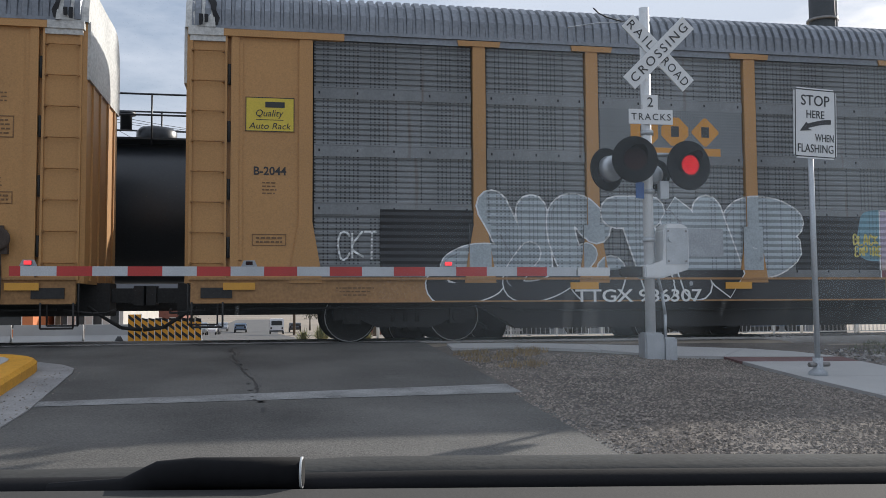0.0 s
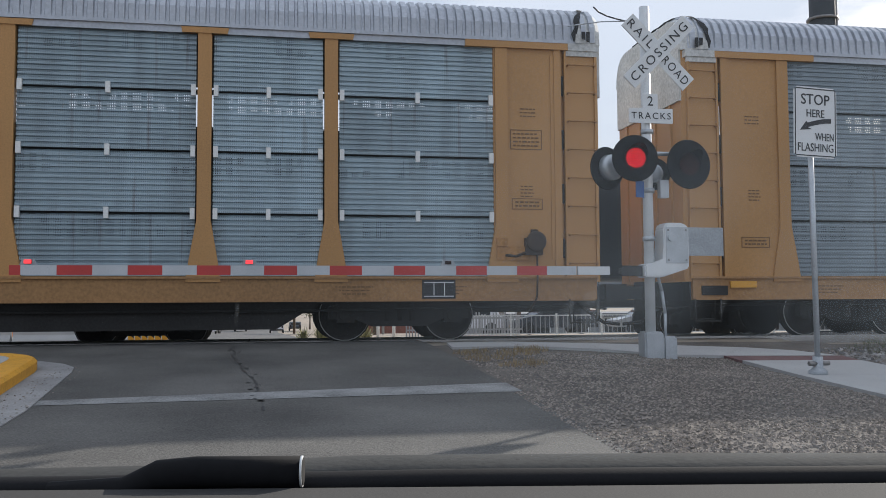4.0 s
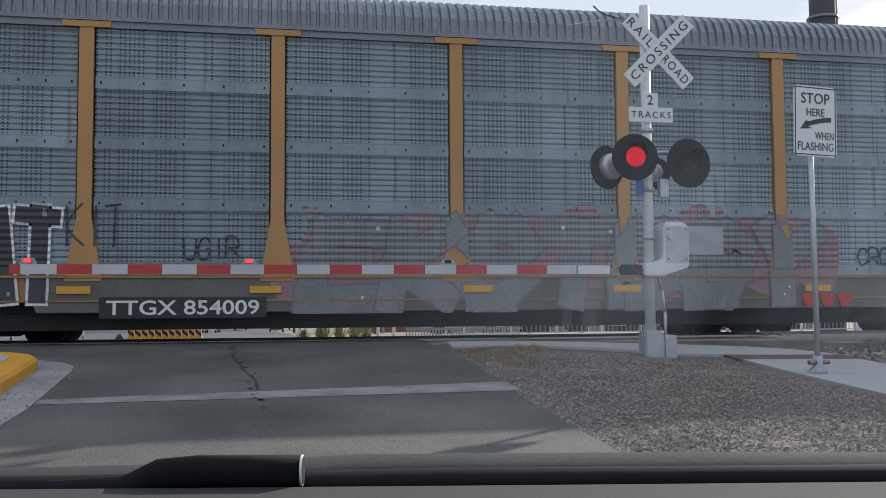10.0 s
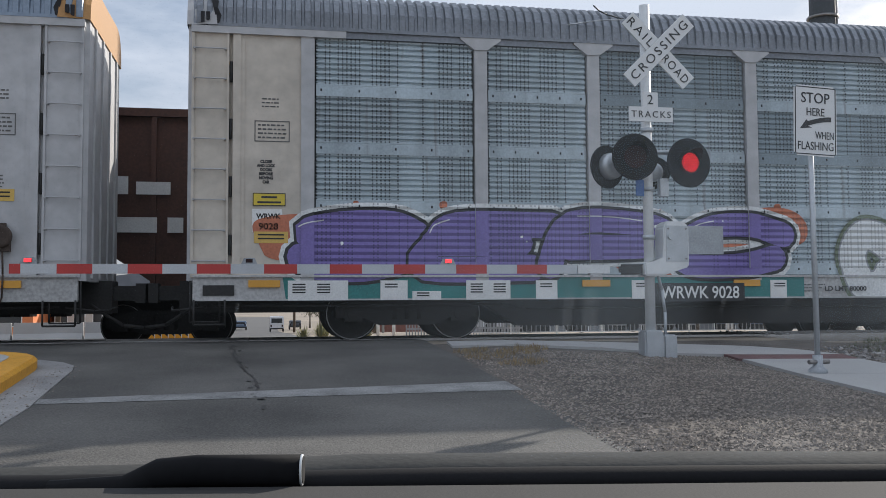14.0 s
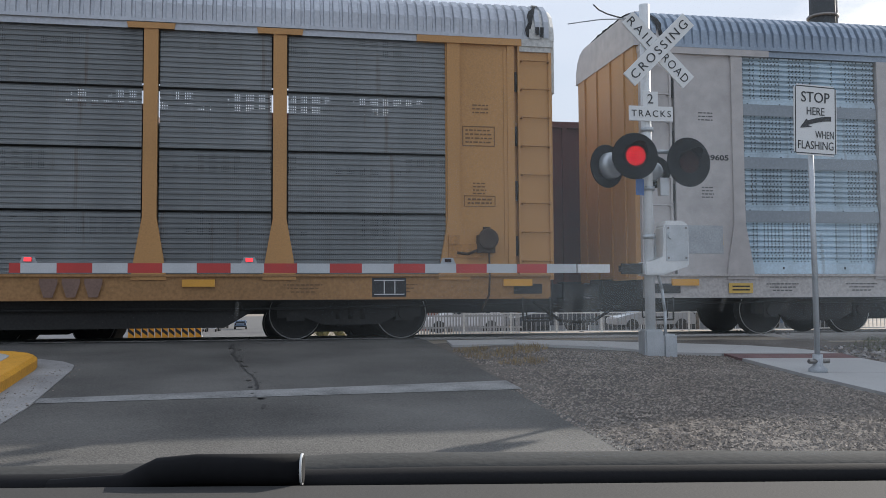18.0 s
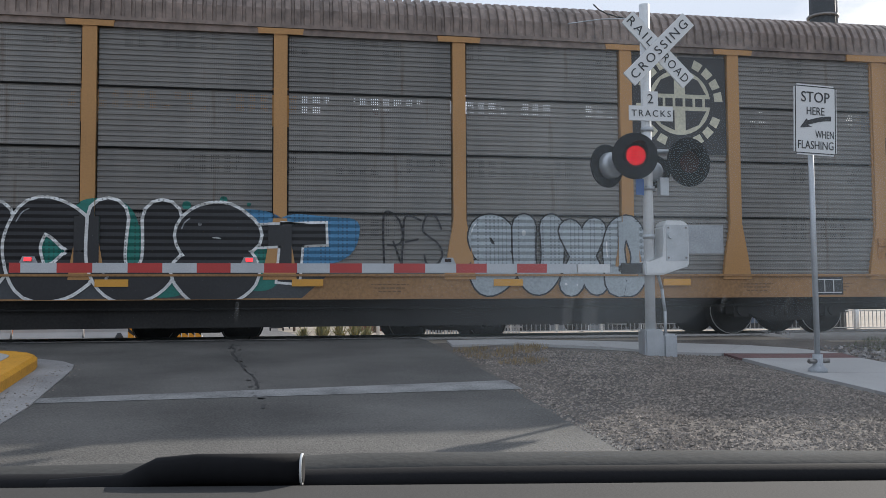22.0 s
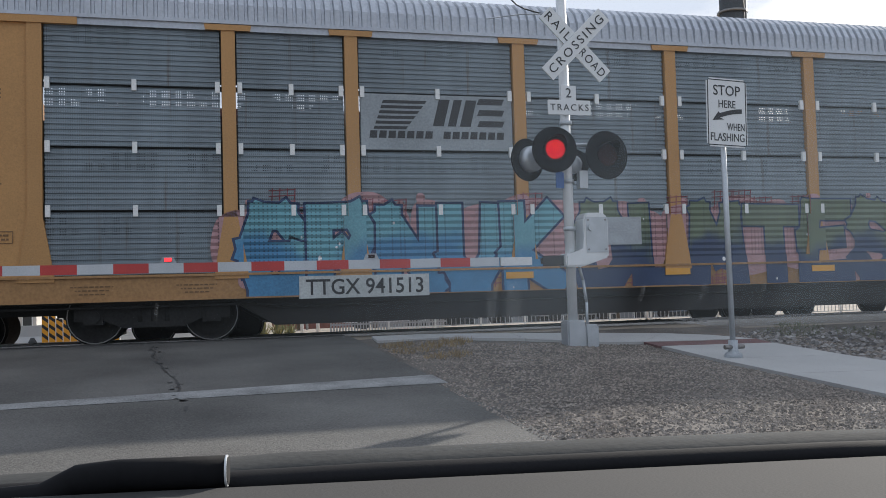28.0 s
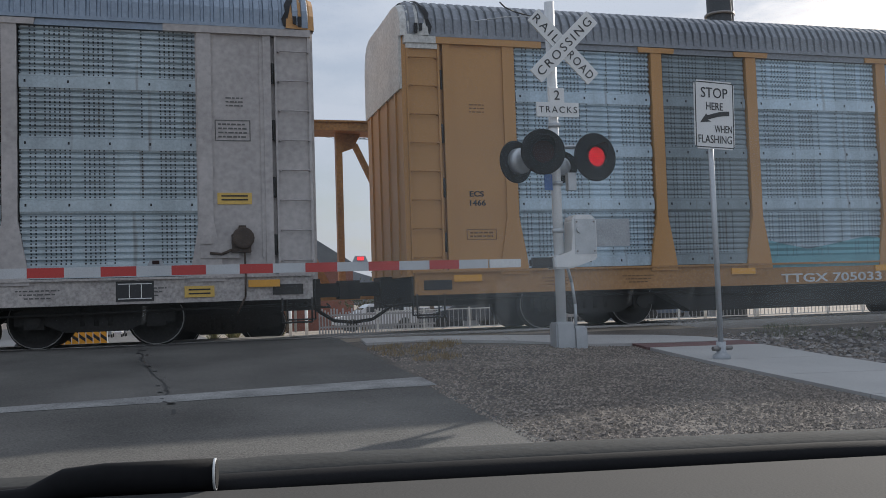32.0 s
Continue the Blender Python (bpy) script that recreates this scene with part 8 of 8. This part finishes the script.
for i, (x, y, r, h) in enumerate(((1.7, 31, 0.5, 0.62), (2.3, 30.5, 0.55, 0.72), (2.85, 31.2, 0.5, 0.68), (1.2, 33, 0.4, 0.5), (3.3, 32, 0.45, 0.55), (2.0, 33.5, 0.5, 0.7))):
    yucca(x, y, r, h, 20 + i, "spiky dry yucca clump beside the street")


def grass(name, label, spots, seed, mat, blades, hh):
    rnd = random.Random(seed)
    verts, faces = [], []
    for cx, cy, rr in spots:
        for i in range(blades):
            a, q = rnd.uniform(0, 6.28), rr * math.sqrt(rnd.random())
            x, y = cx + q * math.cos(a), cy + q * math.sin(a)
            z = land(x, y) + 0.02
            h = hh * rnd.uniform(0.4, 1.3)
            lean = Vector((rnd.uniform(-0.5, 0.5), rnd.uniform(-0.5, 0.5), 1)) * h
            w = Vector((math.cos(a * 3), math.sin(a * 3), 0)) * 0.004
            p0 = Vector((x, y, z))
            k = len(verts)
            verts += [p0 - w, p0 + w, p0 + lean]
            faces.append((k, k + 1, k + 2))
    me = bpy.data.meshes.new(name)
    me.from_pydata(verts, [], faces)
    me.materials.append(mat)
    return tagged(new(name, me), label, "grass", "", "stuff")


STRAW = island_random("dry_straw", (0.15, 0.10, 0.045), (0.34, 0.26, 0.14))
grass("dry_weeds", "dry brown weeds at the edge of the gravel", ((2.85, 11.9, 0.35), (3.05, 11.0, 0.3), (3.3, 12.2, 0.3), (2.75, 12.6, 0.25), (3.6, 12.6, 0.25)), 8, STRAW, 260, 0.07)
GREENW = island_random("dull_green_weed", (0.05, 0.06, 0.03), (0.13, 0.14, 0.08))
grass("green_weeds", "dull green weeds in the ballast", ((9.0, 12.6, 0.5), (10.2, 12.2, 0.6), (11.5, 12.6, 0.5), (9.6, 13.2, 0.4)), 9, GREENW, 240, 0.09)

# steel pole, utility poles, lamp and wires
mono = thing("steel_monopole", "tall dark steel monopole with a flanged joint", "pole")
part("shaft", rod(B(), (26.35, 40.3, -1.2), (26.35, 40.3, 26), 0.66, 12, 0.60), M("dark_weathered_steel", (0.045, 0.05, 0.055), 0.6, 0.3, 0.25, 0.6, 20, 0.06), mono)
for z in (12.2, 14.2):
    part("flange", lathe(B(), [(0.74, z), (0.74, z + 0.12)], 12, "z", (26.35, 40.3, 0)), STEEL, mono)
part("climbing_rail", rod(B(), (26.8, 39.75, 0), (26.75, 39.8, 25), 0.05, 6), STEEL, mono)
WOODP = M("weathered_pole_wood", (0.12, 0.09, 0.065), 0.9, 0, 0.25, 3, 40, 0.2)
tops = []
for x, y, h in ((7.95, 70, 16.9), (-12.5, 60, 15.0), (3.0, 110, 16.0), (18, 66, 15.5)):
    pl = thing("utility_pole", "wooden utility pole with a cross arm", "utility pole", "utility poles")
    z0 = zb(y) - 0.2
    bare = y == 70
    part("pole", rod(B(), (x, y, z0), (x, y, z0 + h), 0.20 if bare else 0.16, 10, 0.17 if bare else 0.11), WOODP, pl)
    if bare:
        part("bracket", rod(B(), (x - 0.65, y, z0 + h - 0.35), (x, y, z0 + h - 0.5), 0.03, 6), STEEL, pl)
        part("insulator", lathe(B(), [(0.05, z0 + h - 0.6), (0.09, z0 + h - 0.5), (0.05, z0 + h - 0.05)], 10, "z", (x - 0.68, y, 0)), UNDER, pl)
        part("cutout", rod(B(), (x + 0.3, y, z0 + h - 1.9), (x + 0.36, y, z0 + h - 1.3), 0.06, 8), UNDER, pl)
    else:
        part("cross_arm", box(B(), x - 1.2, x + 1.2, y - 0.06, y + 0.06, z0 + h - 0.9, z0 + h - 0.76), WOODP, pl)
        part("transformer", lathe(B(), [(0.24, z0 + h - 2.4), (0.26, z0 + h - 2.3), (0.26, z0 + h - 1.6), (0.2, z0 + h - 1.5)], 14, "z", (x + 0.4, y, 0)), GALV, pl)
        for dx in (-1.1, 0, 1.1):
            part("insulator", rod(B(), (x + dx, y, z0 + h - 0.76), (x + dx, y, z0 + h - 0.6), 0.04, 8), WHITE, pl)
    tops.append((x, y, z0 + h - 0.6))
for a, b in ((0, 1), (0, 3), (1, 2)):
    for dx in (-1.1, 0, 1.1):
        p0, p1 = Vector(tops[a]) + Vector((dx, 0, 0)), Vector(tops[b]) + Vector((dx, 0, 0))
        pts = [p0.lerp(p1, k / 10) - Vector((0, 0, 1.2 * math.sin(math.pi * k / 10))) for k in range(11)]
        wr = thing("overhead_wire", "thin black overhead wire", "wire", "overhead wires")
        part("strand", tube(B(), pts, 0.018, 4), RUBBER, wr)
lamp = thing("street_lamp", "grey street lamp with a curved arm", "street lamp")
lz = zb(74)
part("pole", rod(B(), (9.0, 74, lz), (9.0, 74, lz + 13.5), 0.11, 10, 0.07), GALV, lamp)
part("arm", tube(B(), [(9.0, 74, lz + 12.2), (8.4, 74, lz + 12.8), (7.6, 74, lz + 13.15), (6.6, 74, lz + 13.3)], 0.05, 8), GALV, lamp)
part("head", box(B(), 6.0, 6.7, 73.85, 74.15, lz + 13.2, lz + 13.35), GALV, lamp)


# street trees at the far end
BARK = M("grey_bark", (0.11, 0.09, 0.07), 0.9, 0, 0.25, 4, 40, 0.3)
FOL = island_random("dull_olive_leaves", (0.035, 0.045, 0.02), (0.11, 0.115, 0.055))


def tree(x, y, h, seed):
    rnd = random.Random(seed)
    z0 = zb(y) - 0.2
    t = thing("street_tree", "small olive-green tree by the street", "tree", "street trees", pose(x, y, z0))
    bm = rod(B(), (0, 0, 0), (0, 0, h * 0.5), 0.16, 8, 0.09)
    ends = []
    for i in range(7):
        a = i * 0.9 + rnd.random()
        e = Vector((math.cos(a) * h * 0.25, math.sin(a) * h * 0.25, h * rnd.uniform(0.6, 0.85)))
        rod(bm, (0, 0, h * rnd.uniform(0.3, 0.48)), e, 0.06, 6, 0.02)
        ends.append(e)
    part("trunk", bm, BARK, t)
    verts, faces = [], []
    for i in range(900):
        e = rnd.choice(ends)
        c = e + Vector((rnd.gauss(0, 0.14), rnd.gauss(0, 0.14), rnd.gauss(0, 0.10))) * h
        s = 0.11 * rnd.uniform(0.6, 1.4)
        k = len(verts)
        for _ in range(3):
            verts.append(c + Vector((rnd.uniform(-1, 1), rnd.uniform(-1, 1), rnd.uniform(-1, 1))) * s)
        faces.append((k, k + 1, k + 2))
    me = bpy.data.meshes.new("crown")
    me.from_pydata(verts, [], faces)
    me.materials.append(FOL)
    part("crown", me, FOL, t)


for i, (x, y, h) in enumerate(((6.5, 120, 4.5), (5.8, 96, 4.0), (-12.5, 140, 5.5), (7.0, 160, 6.0), (-13, 170, 6.0), (30, 62, 4.0), (12.5, 64, 3.6))):
    tree(x, y, h, 40 + i)


# ---- the vehicle that carries the camera ----
car_in = thing("car_front", "black dashboard edge and wiper of a waiting car", "car", at=pose(0, 0, 0, 0, 0, -10.63))


def bar_along(pts, prof):
    """A moulding: an outline in y, z carried along points of x, y, z."""
    bm = B()
    rings = [[bm.verts.new((x, y + a, z + b)) for a, b in prof] for x, y, z in pts]
    n = len(prof)
    for r0, r1 in zip(rings, rings[1:]):
        for i in range(n):
            j = (i + 1) % n
            f = bm.faces.new((r0[i], r0[j], r1[j], r1[i]))
            f.smooth = True
    bm.faces.new(rings[0][::-1])
    bm.faces.new(rings[-1])
    return bm


def ell(ry, rz, n=14):
    return [(ry * math.cos(2 * math.pi * i / n), rz * math.sin(2 * math.pi * i / n)) for i in range(n)]


HOODG = M("dusty_hood_paint", (0.05, 0.05, 0.048), 0.95, 0, 0.15, 5, 120, 0.1, 0.0, 0.15)
part("hood_edge", bar_along([(-1.0, 1.0, 0.396), (-0.5, 1.04, 0.392), (-0.3, 1.05, 0.394), (-0.1, 1.06, 0.402), (0.3, 1.06, 0.4025), (0.7, 1.05, 0.401), (1.1, 1.0, 0.396)], ell(0.05, 0.0125)), HOODG, car_in, "dusty grey rear edge of the bonnet")
part("cowl", bar_along([(-1.0, 0.97, 0.396), (-0.4, 0.98, 0.3965), (0.0, 0.985, 0.401), (0.5, 0.985, 0.402), (1.1, 0.96, 0.40)], ell(0.022, 0.0125)), DASH, car_in, "black cowl moulding")
part("dash_top", bar_along([(-1.1, 0.6, 0.3665), (-0.4, 0.6, 0.3675), (0.2, 0.6, 0.369), (0.6, 0.6, 0.3705), (1.1, 0.6, 0.371)], [(-0.34, 0.030), (0.33, 0.0375), (0.33, -0.05), (-0.34, -0.05)]), DASHG, car_in, "grey grained dashboard top")
BODYP = M("dark_car_body_paint", (0.03, 0.032, 0.035), 0.35, 0, 0.1, 2, 40, 0.02)
part("bonnet", bar_along([(-0.85, 0, 0), (0, 0, 0.012), (0.85, 0, 0)], [(0.98, 0.372), (1.3, 0.34), (1.75, 0.25), (1.95, 0.12), (1.98, -0.2), (1.92, -0.42), (0.9, -0.42)]), BODYP, car_in, "dark bonnet and nose of the car")
for s in (-0.72, 0.72):
    part("front_wheel", lathe(B(), [(0.2, -0.1), (0.31, -0.1), (0.33, -0.07), (0.33, 0.07), (0.31, 0.1), (0.2, 0.1)], 24, "x", (s, 1.25, hump(1.25) + 0.335)), RUBBER, car_in, "black tyre")
WIPERM = M("matt_black_wiper", (0.008, 0.008, 0.009), 0.8, 0, 0.2, 8, 80, 0.05, 0.0, 0.15)
wiper = part("wiper", bar_along([(-0.40, 0.955, 0.393), (-0.325, 0.953, 0.398), (-0.29, 0.95, 0.415), (-0.25, 0.95, 0.4185), (-0.143, 0.95, 0.4185)], ell(0.012, 0.0155)), WIPERM, car_in, "black wiper arm cover")
part("wiper_tip", bar_along([(-0.1442, 0.949, 0.4185), (-0.142, 0.949, 0.4185)], ell(0.0125, 0.0157)), ALU, wiper, "bright metal end of the wiper cover")
part("wiper_end", bar_along([(-0.142, 0.949, 0.4185), (-0.1414, 0.949, 0.4185)], ell(0.0108, 0.0140)), RUBBER, wiper)
bm = B()
v = [bm.verts.new(c) for c in ((-1.2, 1.0, 0.42), (1.2, 1.0, 0.42), (1.0, 0.12, 1.1), (-1.0, 0.12, 1.1))]
bm.faces.new(v)
# thin dust, plus painted haze for the dashboard's reflection, growing to the right
m = bpy.data.materials.new("dusty_hazed_windscreen")
m.use_nodes = True
n, l = m.node_tree.nodes, m.node_tree.links
tc = n.new("ShaderNodeTexCoord")
nz = n.new("ShaderNodeTexNoise")
nz.inputs["Scale"].default_value, nz.inputs["Detail"].default_value = 2.0, 5.0
mp = n.new("ShaderNodeMapping")
mp.inputs["Scale"].default_value = (3.0, 0.8, 0.8)
mr = n.new("ShaderNodeMapRange")
mr.inputs[1].default_value, mr.inputs[2].default_value = 0.3, 0.7
mr.inputs[3].default_value, mr.inputs[4].default_value = VEIL0, VEIL1
tr_ = n.new("ShaderNodeBsdfTransparent")
df = n.new("ShaderNodeBsdfTranslucent")
df.inputs[0].default_value = (0.72, 0.86, 1.0, 1)
mx = n.new("ShaderNodeMixShader")
l.new(tc.outputs["Object"], mp.inputs[0])
l.new(mp.outputs[0], nz.inputs["Vector"])
l.new(nz.outputs[0], mr.inputs[0])
sx = n.new("ShaderNodeSeparateXYZ")
l.new(tc.outputs["Object"], sx.inputs[0])
gx_ = n.new("ShaderNodeMapRange")
gx_.interpolation_type = "SMOOTHSTEP"
gx_.inputs[1].default_value, gx_.inputs[2].default_value = -0.25, 0.5
gx_.inputs[3].default_value, gx_.inputs[4].default_value = 0.16, 5.2
l.new(sx.outputs[0], gx_.inputs[0])
mm = n.new("ShaderNodeMath")
mm.operation = "MULTIPLY"
l.new(mr.outputs[0], mm.inputs[0])
l.new(gx_.outputs[0], mm.inputs[1])
up_ = mm.outputs[0]
# the painted haze is strongest in a band at mid height
for z0_, z1_, a, b2 in ((0.515, 0.60, 0.26, 1.0), (0.64, 0.84, 1.0, 0.40)):
    gz_ = n.new("ShaderNodeMapRange")
    gz_.interpolation_type = "SMOOTHSTEP"
    gz_.inputs[1].default_value, gz_.inputs[2].default_value, gz_.inputs[3].default_value, gz_.inputs[4].default_value = z0_, z1_, a, b2
    l.new(sx.outputs[2], gz_.inputs[0])
    mz = n.new("ShaderNodeMath")
    mz.operation = "MULTIPLY"
    l.new(up_, mz.inputs[0])
    l.new(gz_.outputs[0], mz.inputs[1])
    up_ = mz.outputs[0]
l.new(mz.outputs[0], mx.inputs[0])
l.new(tr_.outputs[0], mx.inputs[1])
l.new(df.outputs[0], mx.inputs[2])
l.new(mx.outputs[0], n["Material Output"].inputs["Surface"])
glass = part("windscreen", bm, m, car_in, "laminated windscreen with thin dust and painted reflection haze")
glass.visible_shadow = False

# pale streaks on the glass: smears, and reflections painted as translucent quads
m = bpy.data.materials.new("smear_and_glare")
m.use_nodes = True
n, l = m.node_tree.nodes, m.node_tree.links
tr_, df, mx = n.new("ShaderNodeBsdfTransparent"), n.new("ShaderNodeBsdfTranslucent"), n.new("ShaderNodeMixShader")
df.inputs[0].default_value = (0.8, 0.87, 0.95, 1)
nz, tc = n.new("ShaderNodeTexNoise"), n.new("ShaderNodeTexCoord")
nz.inputs["Scale"].default_value, nz.inputs["Detail"].default_value = 160.0, 3.0
mr = n.new("ShaderNodeMapRange")
mr.inputs[1].default_value, mr.inputs[2].default_value = 0.35, 0.7
mr.inputs[3].default_value, mr.inputs[4].default_value = 0.004, 0.022
l.new(tc.outputs["Object"], nz.inputs["Vector"])
l.new(nz.outputs[0], mr.inputs[0])
l.new(mr.outputs[0], mx.inputs[0])
l.new(tr_.outputs[0], mx.inputs[1])
l.new(df.outputs[0], mx.inputs[2])
l.new(mx.outputs[0], n["Material Output"].inputs["Surface"])
for u, v, w_, h_, sl in ((0.157, 0.070, 0.016, 0.045, 0.10), (0.133, 0.068, 0.010, 0.04, 0.12), (0.298, 0.063, 0.005, 0.018, 0.35), (0.366, 0.063, 0.006, 0.018, 0.35), (0.433, 0.065, 0.005, 0.02, 0.35), (-0.22, 0.069, 0.004, 0.02, 0.1)):
    bm = B()
    d0 = 0.93
    pts = [(u - w_ / 2 - sl * h_ / 2, -v - h_ / 2), (u + w_ / 2 - sl * h_ / 2, -v - h_ / 2), (u + w_ / 2 + sl * h_ / 2, -v + h_ / 2), (u - w_ / 2 + sl * h_ / 2, -v + h_ / 2)]
    vs = []
    for a, b2 in pts:
        # place on the sloping pane along the line of sight
        dz = b2 + 0.0605
        k = (1.0 - 0.165 * 1.294) / (1 + dz * 1.294)
        vs.append(bm.verts.new((a * k, k - 0.004, 0.585 + dz * k)))
    bm.faces.new(vs)
    sm = part("glass_smear", bm, m, car_in, "faint pale streak on the windscreen")
    sm.visible_shadow = False


# ---- motion of the trains and the lamps ----
RUN = [(0.0, 0.00), (1.0, 12.15), (2.0, 24.69), (3.0, 36.88), (3.5, 43.00), (5.5, 67.44), (6.0, 73.59), (7.0, 85.82), (8.0, 98.08), (9.0, 110.41), (10.0, 122.72), (11.0, 135.05), (12.0, 147.70), (13.0, 159.65), (14.0, 171.95), (14.5, 178.13), (16.5, 203.25), (17.0, 209.46), (18.0, 221.88), (19.0, 234.26), (20.0, 246.66), (21.0, 259.41), (22.0, 271.45), (23.0, 283.82), (24.0, 296.71), (25.0, 309.20), (25.5, 315.47), (27.5, 340.25), (28.0, 346.48), (29.0, 358.94), (30.0, 371.32), (31.0, 383.78), (32.0, 396.22)]


def run_at(t):
    return float(np.interp(t, [a for a, _ in RUN], [b for _, b in RUN]))


def lit_right(t):
    return ((t - 28.088) / 1.193) % 1.0 < 0.5


def motions():
    for car, x in NEAR:
        walk(car, [(t, pose(x - s, TRACK1, 0)) for t, s in RUN])
    for wh, lx, cx in WHEELS:
        rows, t, last = [], 0.0, None
        m = lambda ang: pose(lx, -0.76, 0.42) @ Matrix.Rotation(-ang, 4, "Y")
        rows.append((0.0, m(run_at(0.0) / 0.42)))
        t = 0.0
        seen = [k / 20 for k in range(641) if -12 < cx + lx - run_at(k / 20) < 20]
        if seen:
            if seen[0] > 0.2:
                rows = [(0.0, m(run_at(seen[0]) / 0.42))]
            else:
                rows = []
            rows += [(t, m(run_at(t) / 0.42)) for t in seen]
            if seen[-1] < 31.9:
                rows.append((32.0, m(run_at(seen[-1]) / 0.42)))
            walk(wh, rows)
    for car, x, y in FAR:
        walk(car, [(0.0, pose(x, y, LOW)), (16.0, pose(x + 96.0, y, LOW)), (32.0, pose(x + 192.0, y, LOW))])
    # the lamps wink in turn: each board turns its lit face away and back
    start = [28.088 + 0.5965 * k for k in range(-48, 8)]
    boards = [(LED_R, True, (0, -0.05, 0)), (LED_L, False, (0, -0.05, 0)), (ARM[2][0], True, (ARM[2][1], -0.085, 0.10)), (ARM[1][0], False, (ARM[1][1], -0.085, 0.10))]
    for led, first, place in boards:
        rows = []
        turn = 0.0 if lit_right(0.0) == first else 180.0
        m = lambda a: pose(*place, 0, 0, a)
        rows.append((0.0, m(turn)))
        for e in start:
            k = round(e * 30)
            if 0 < k < 955:
                rows += [((k - 2) / 30, m(turn)), ((k - 1) / 30, m(turn))] if k > 4 else []
                rows += [(k / 30, m(turn + 89)), ((k + 1) / 30, m(turn + 178))]
                turn += 180
                rows += [((k + 2) / 30, m(turn)), ((k + 3) / 30, m(turn))]
        rows.append((32.0, m(turn)))
        walk(led, rows)


motions()
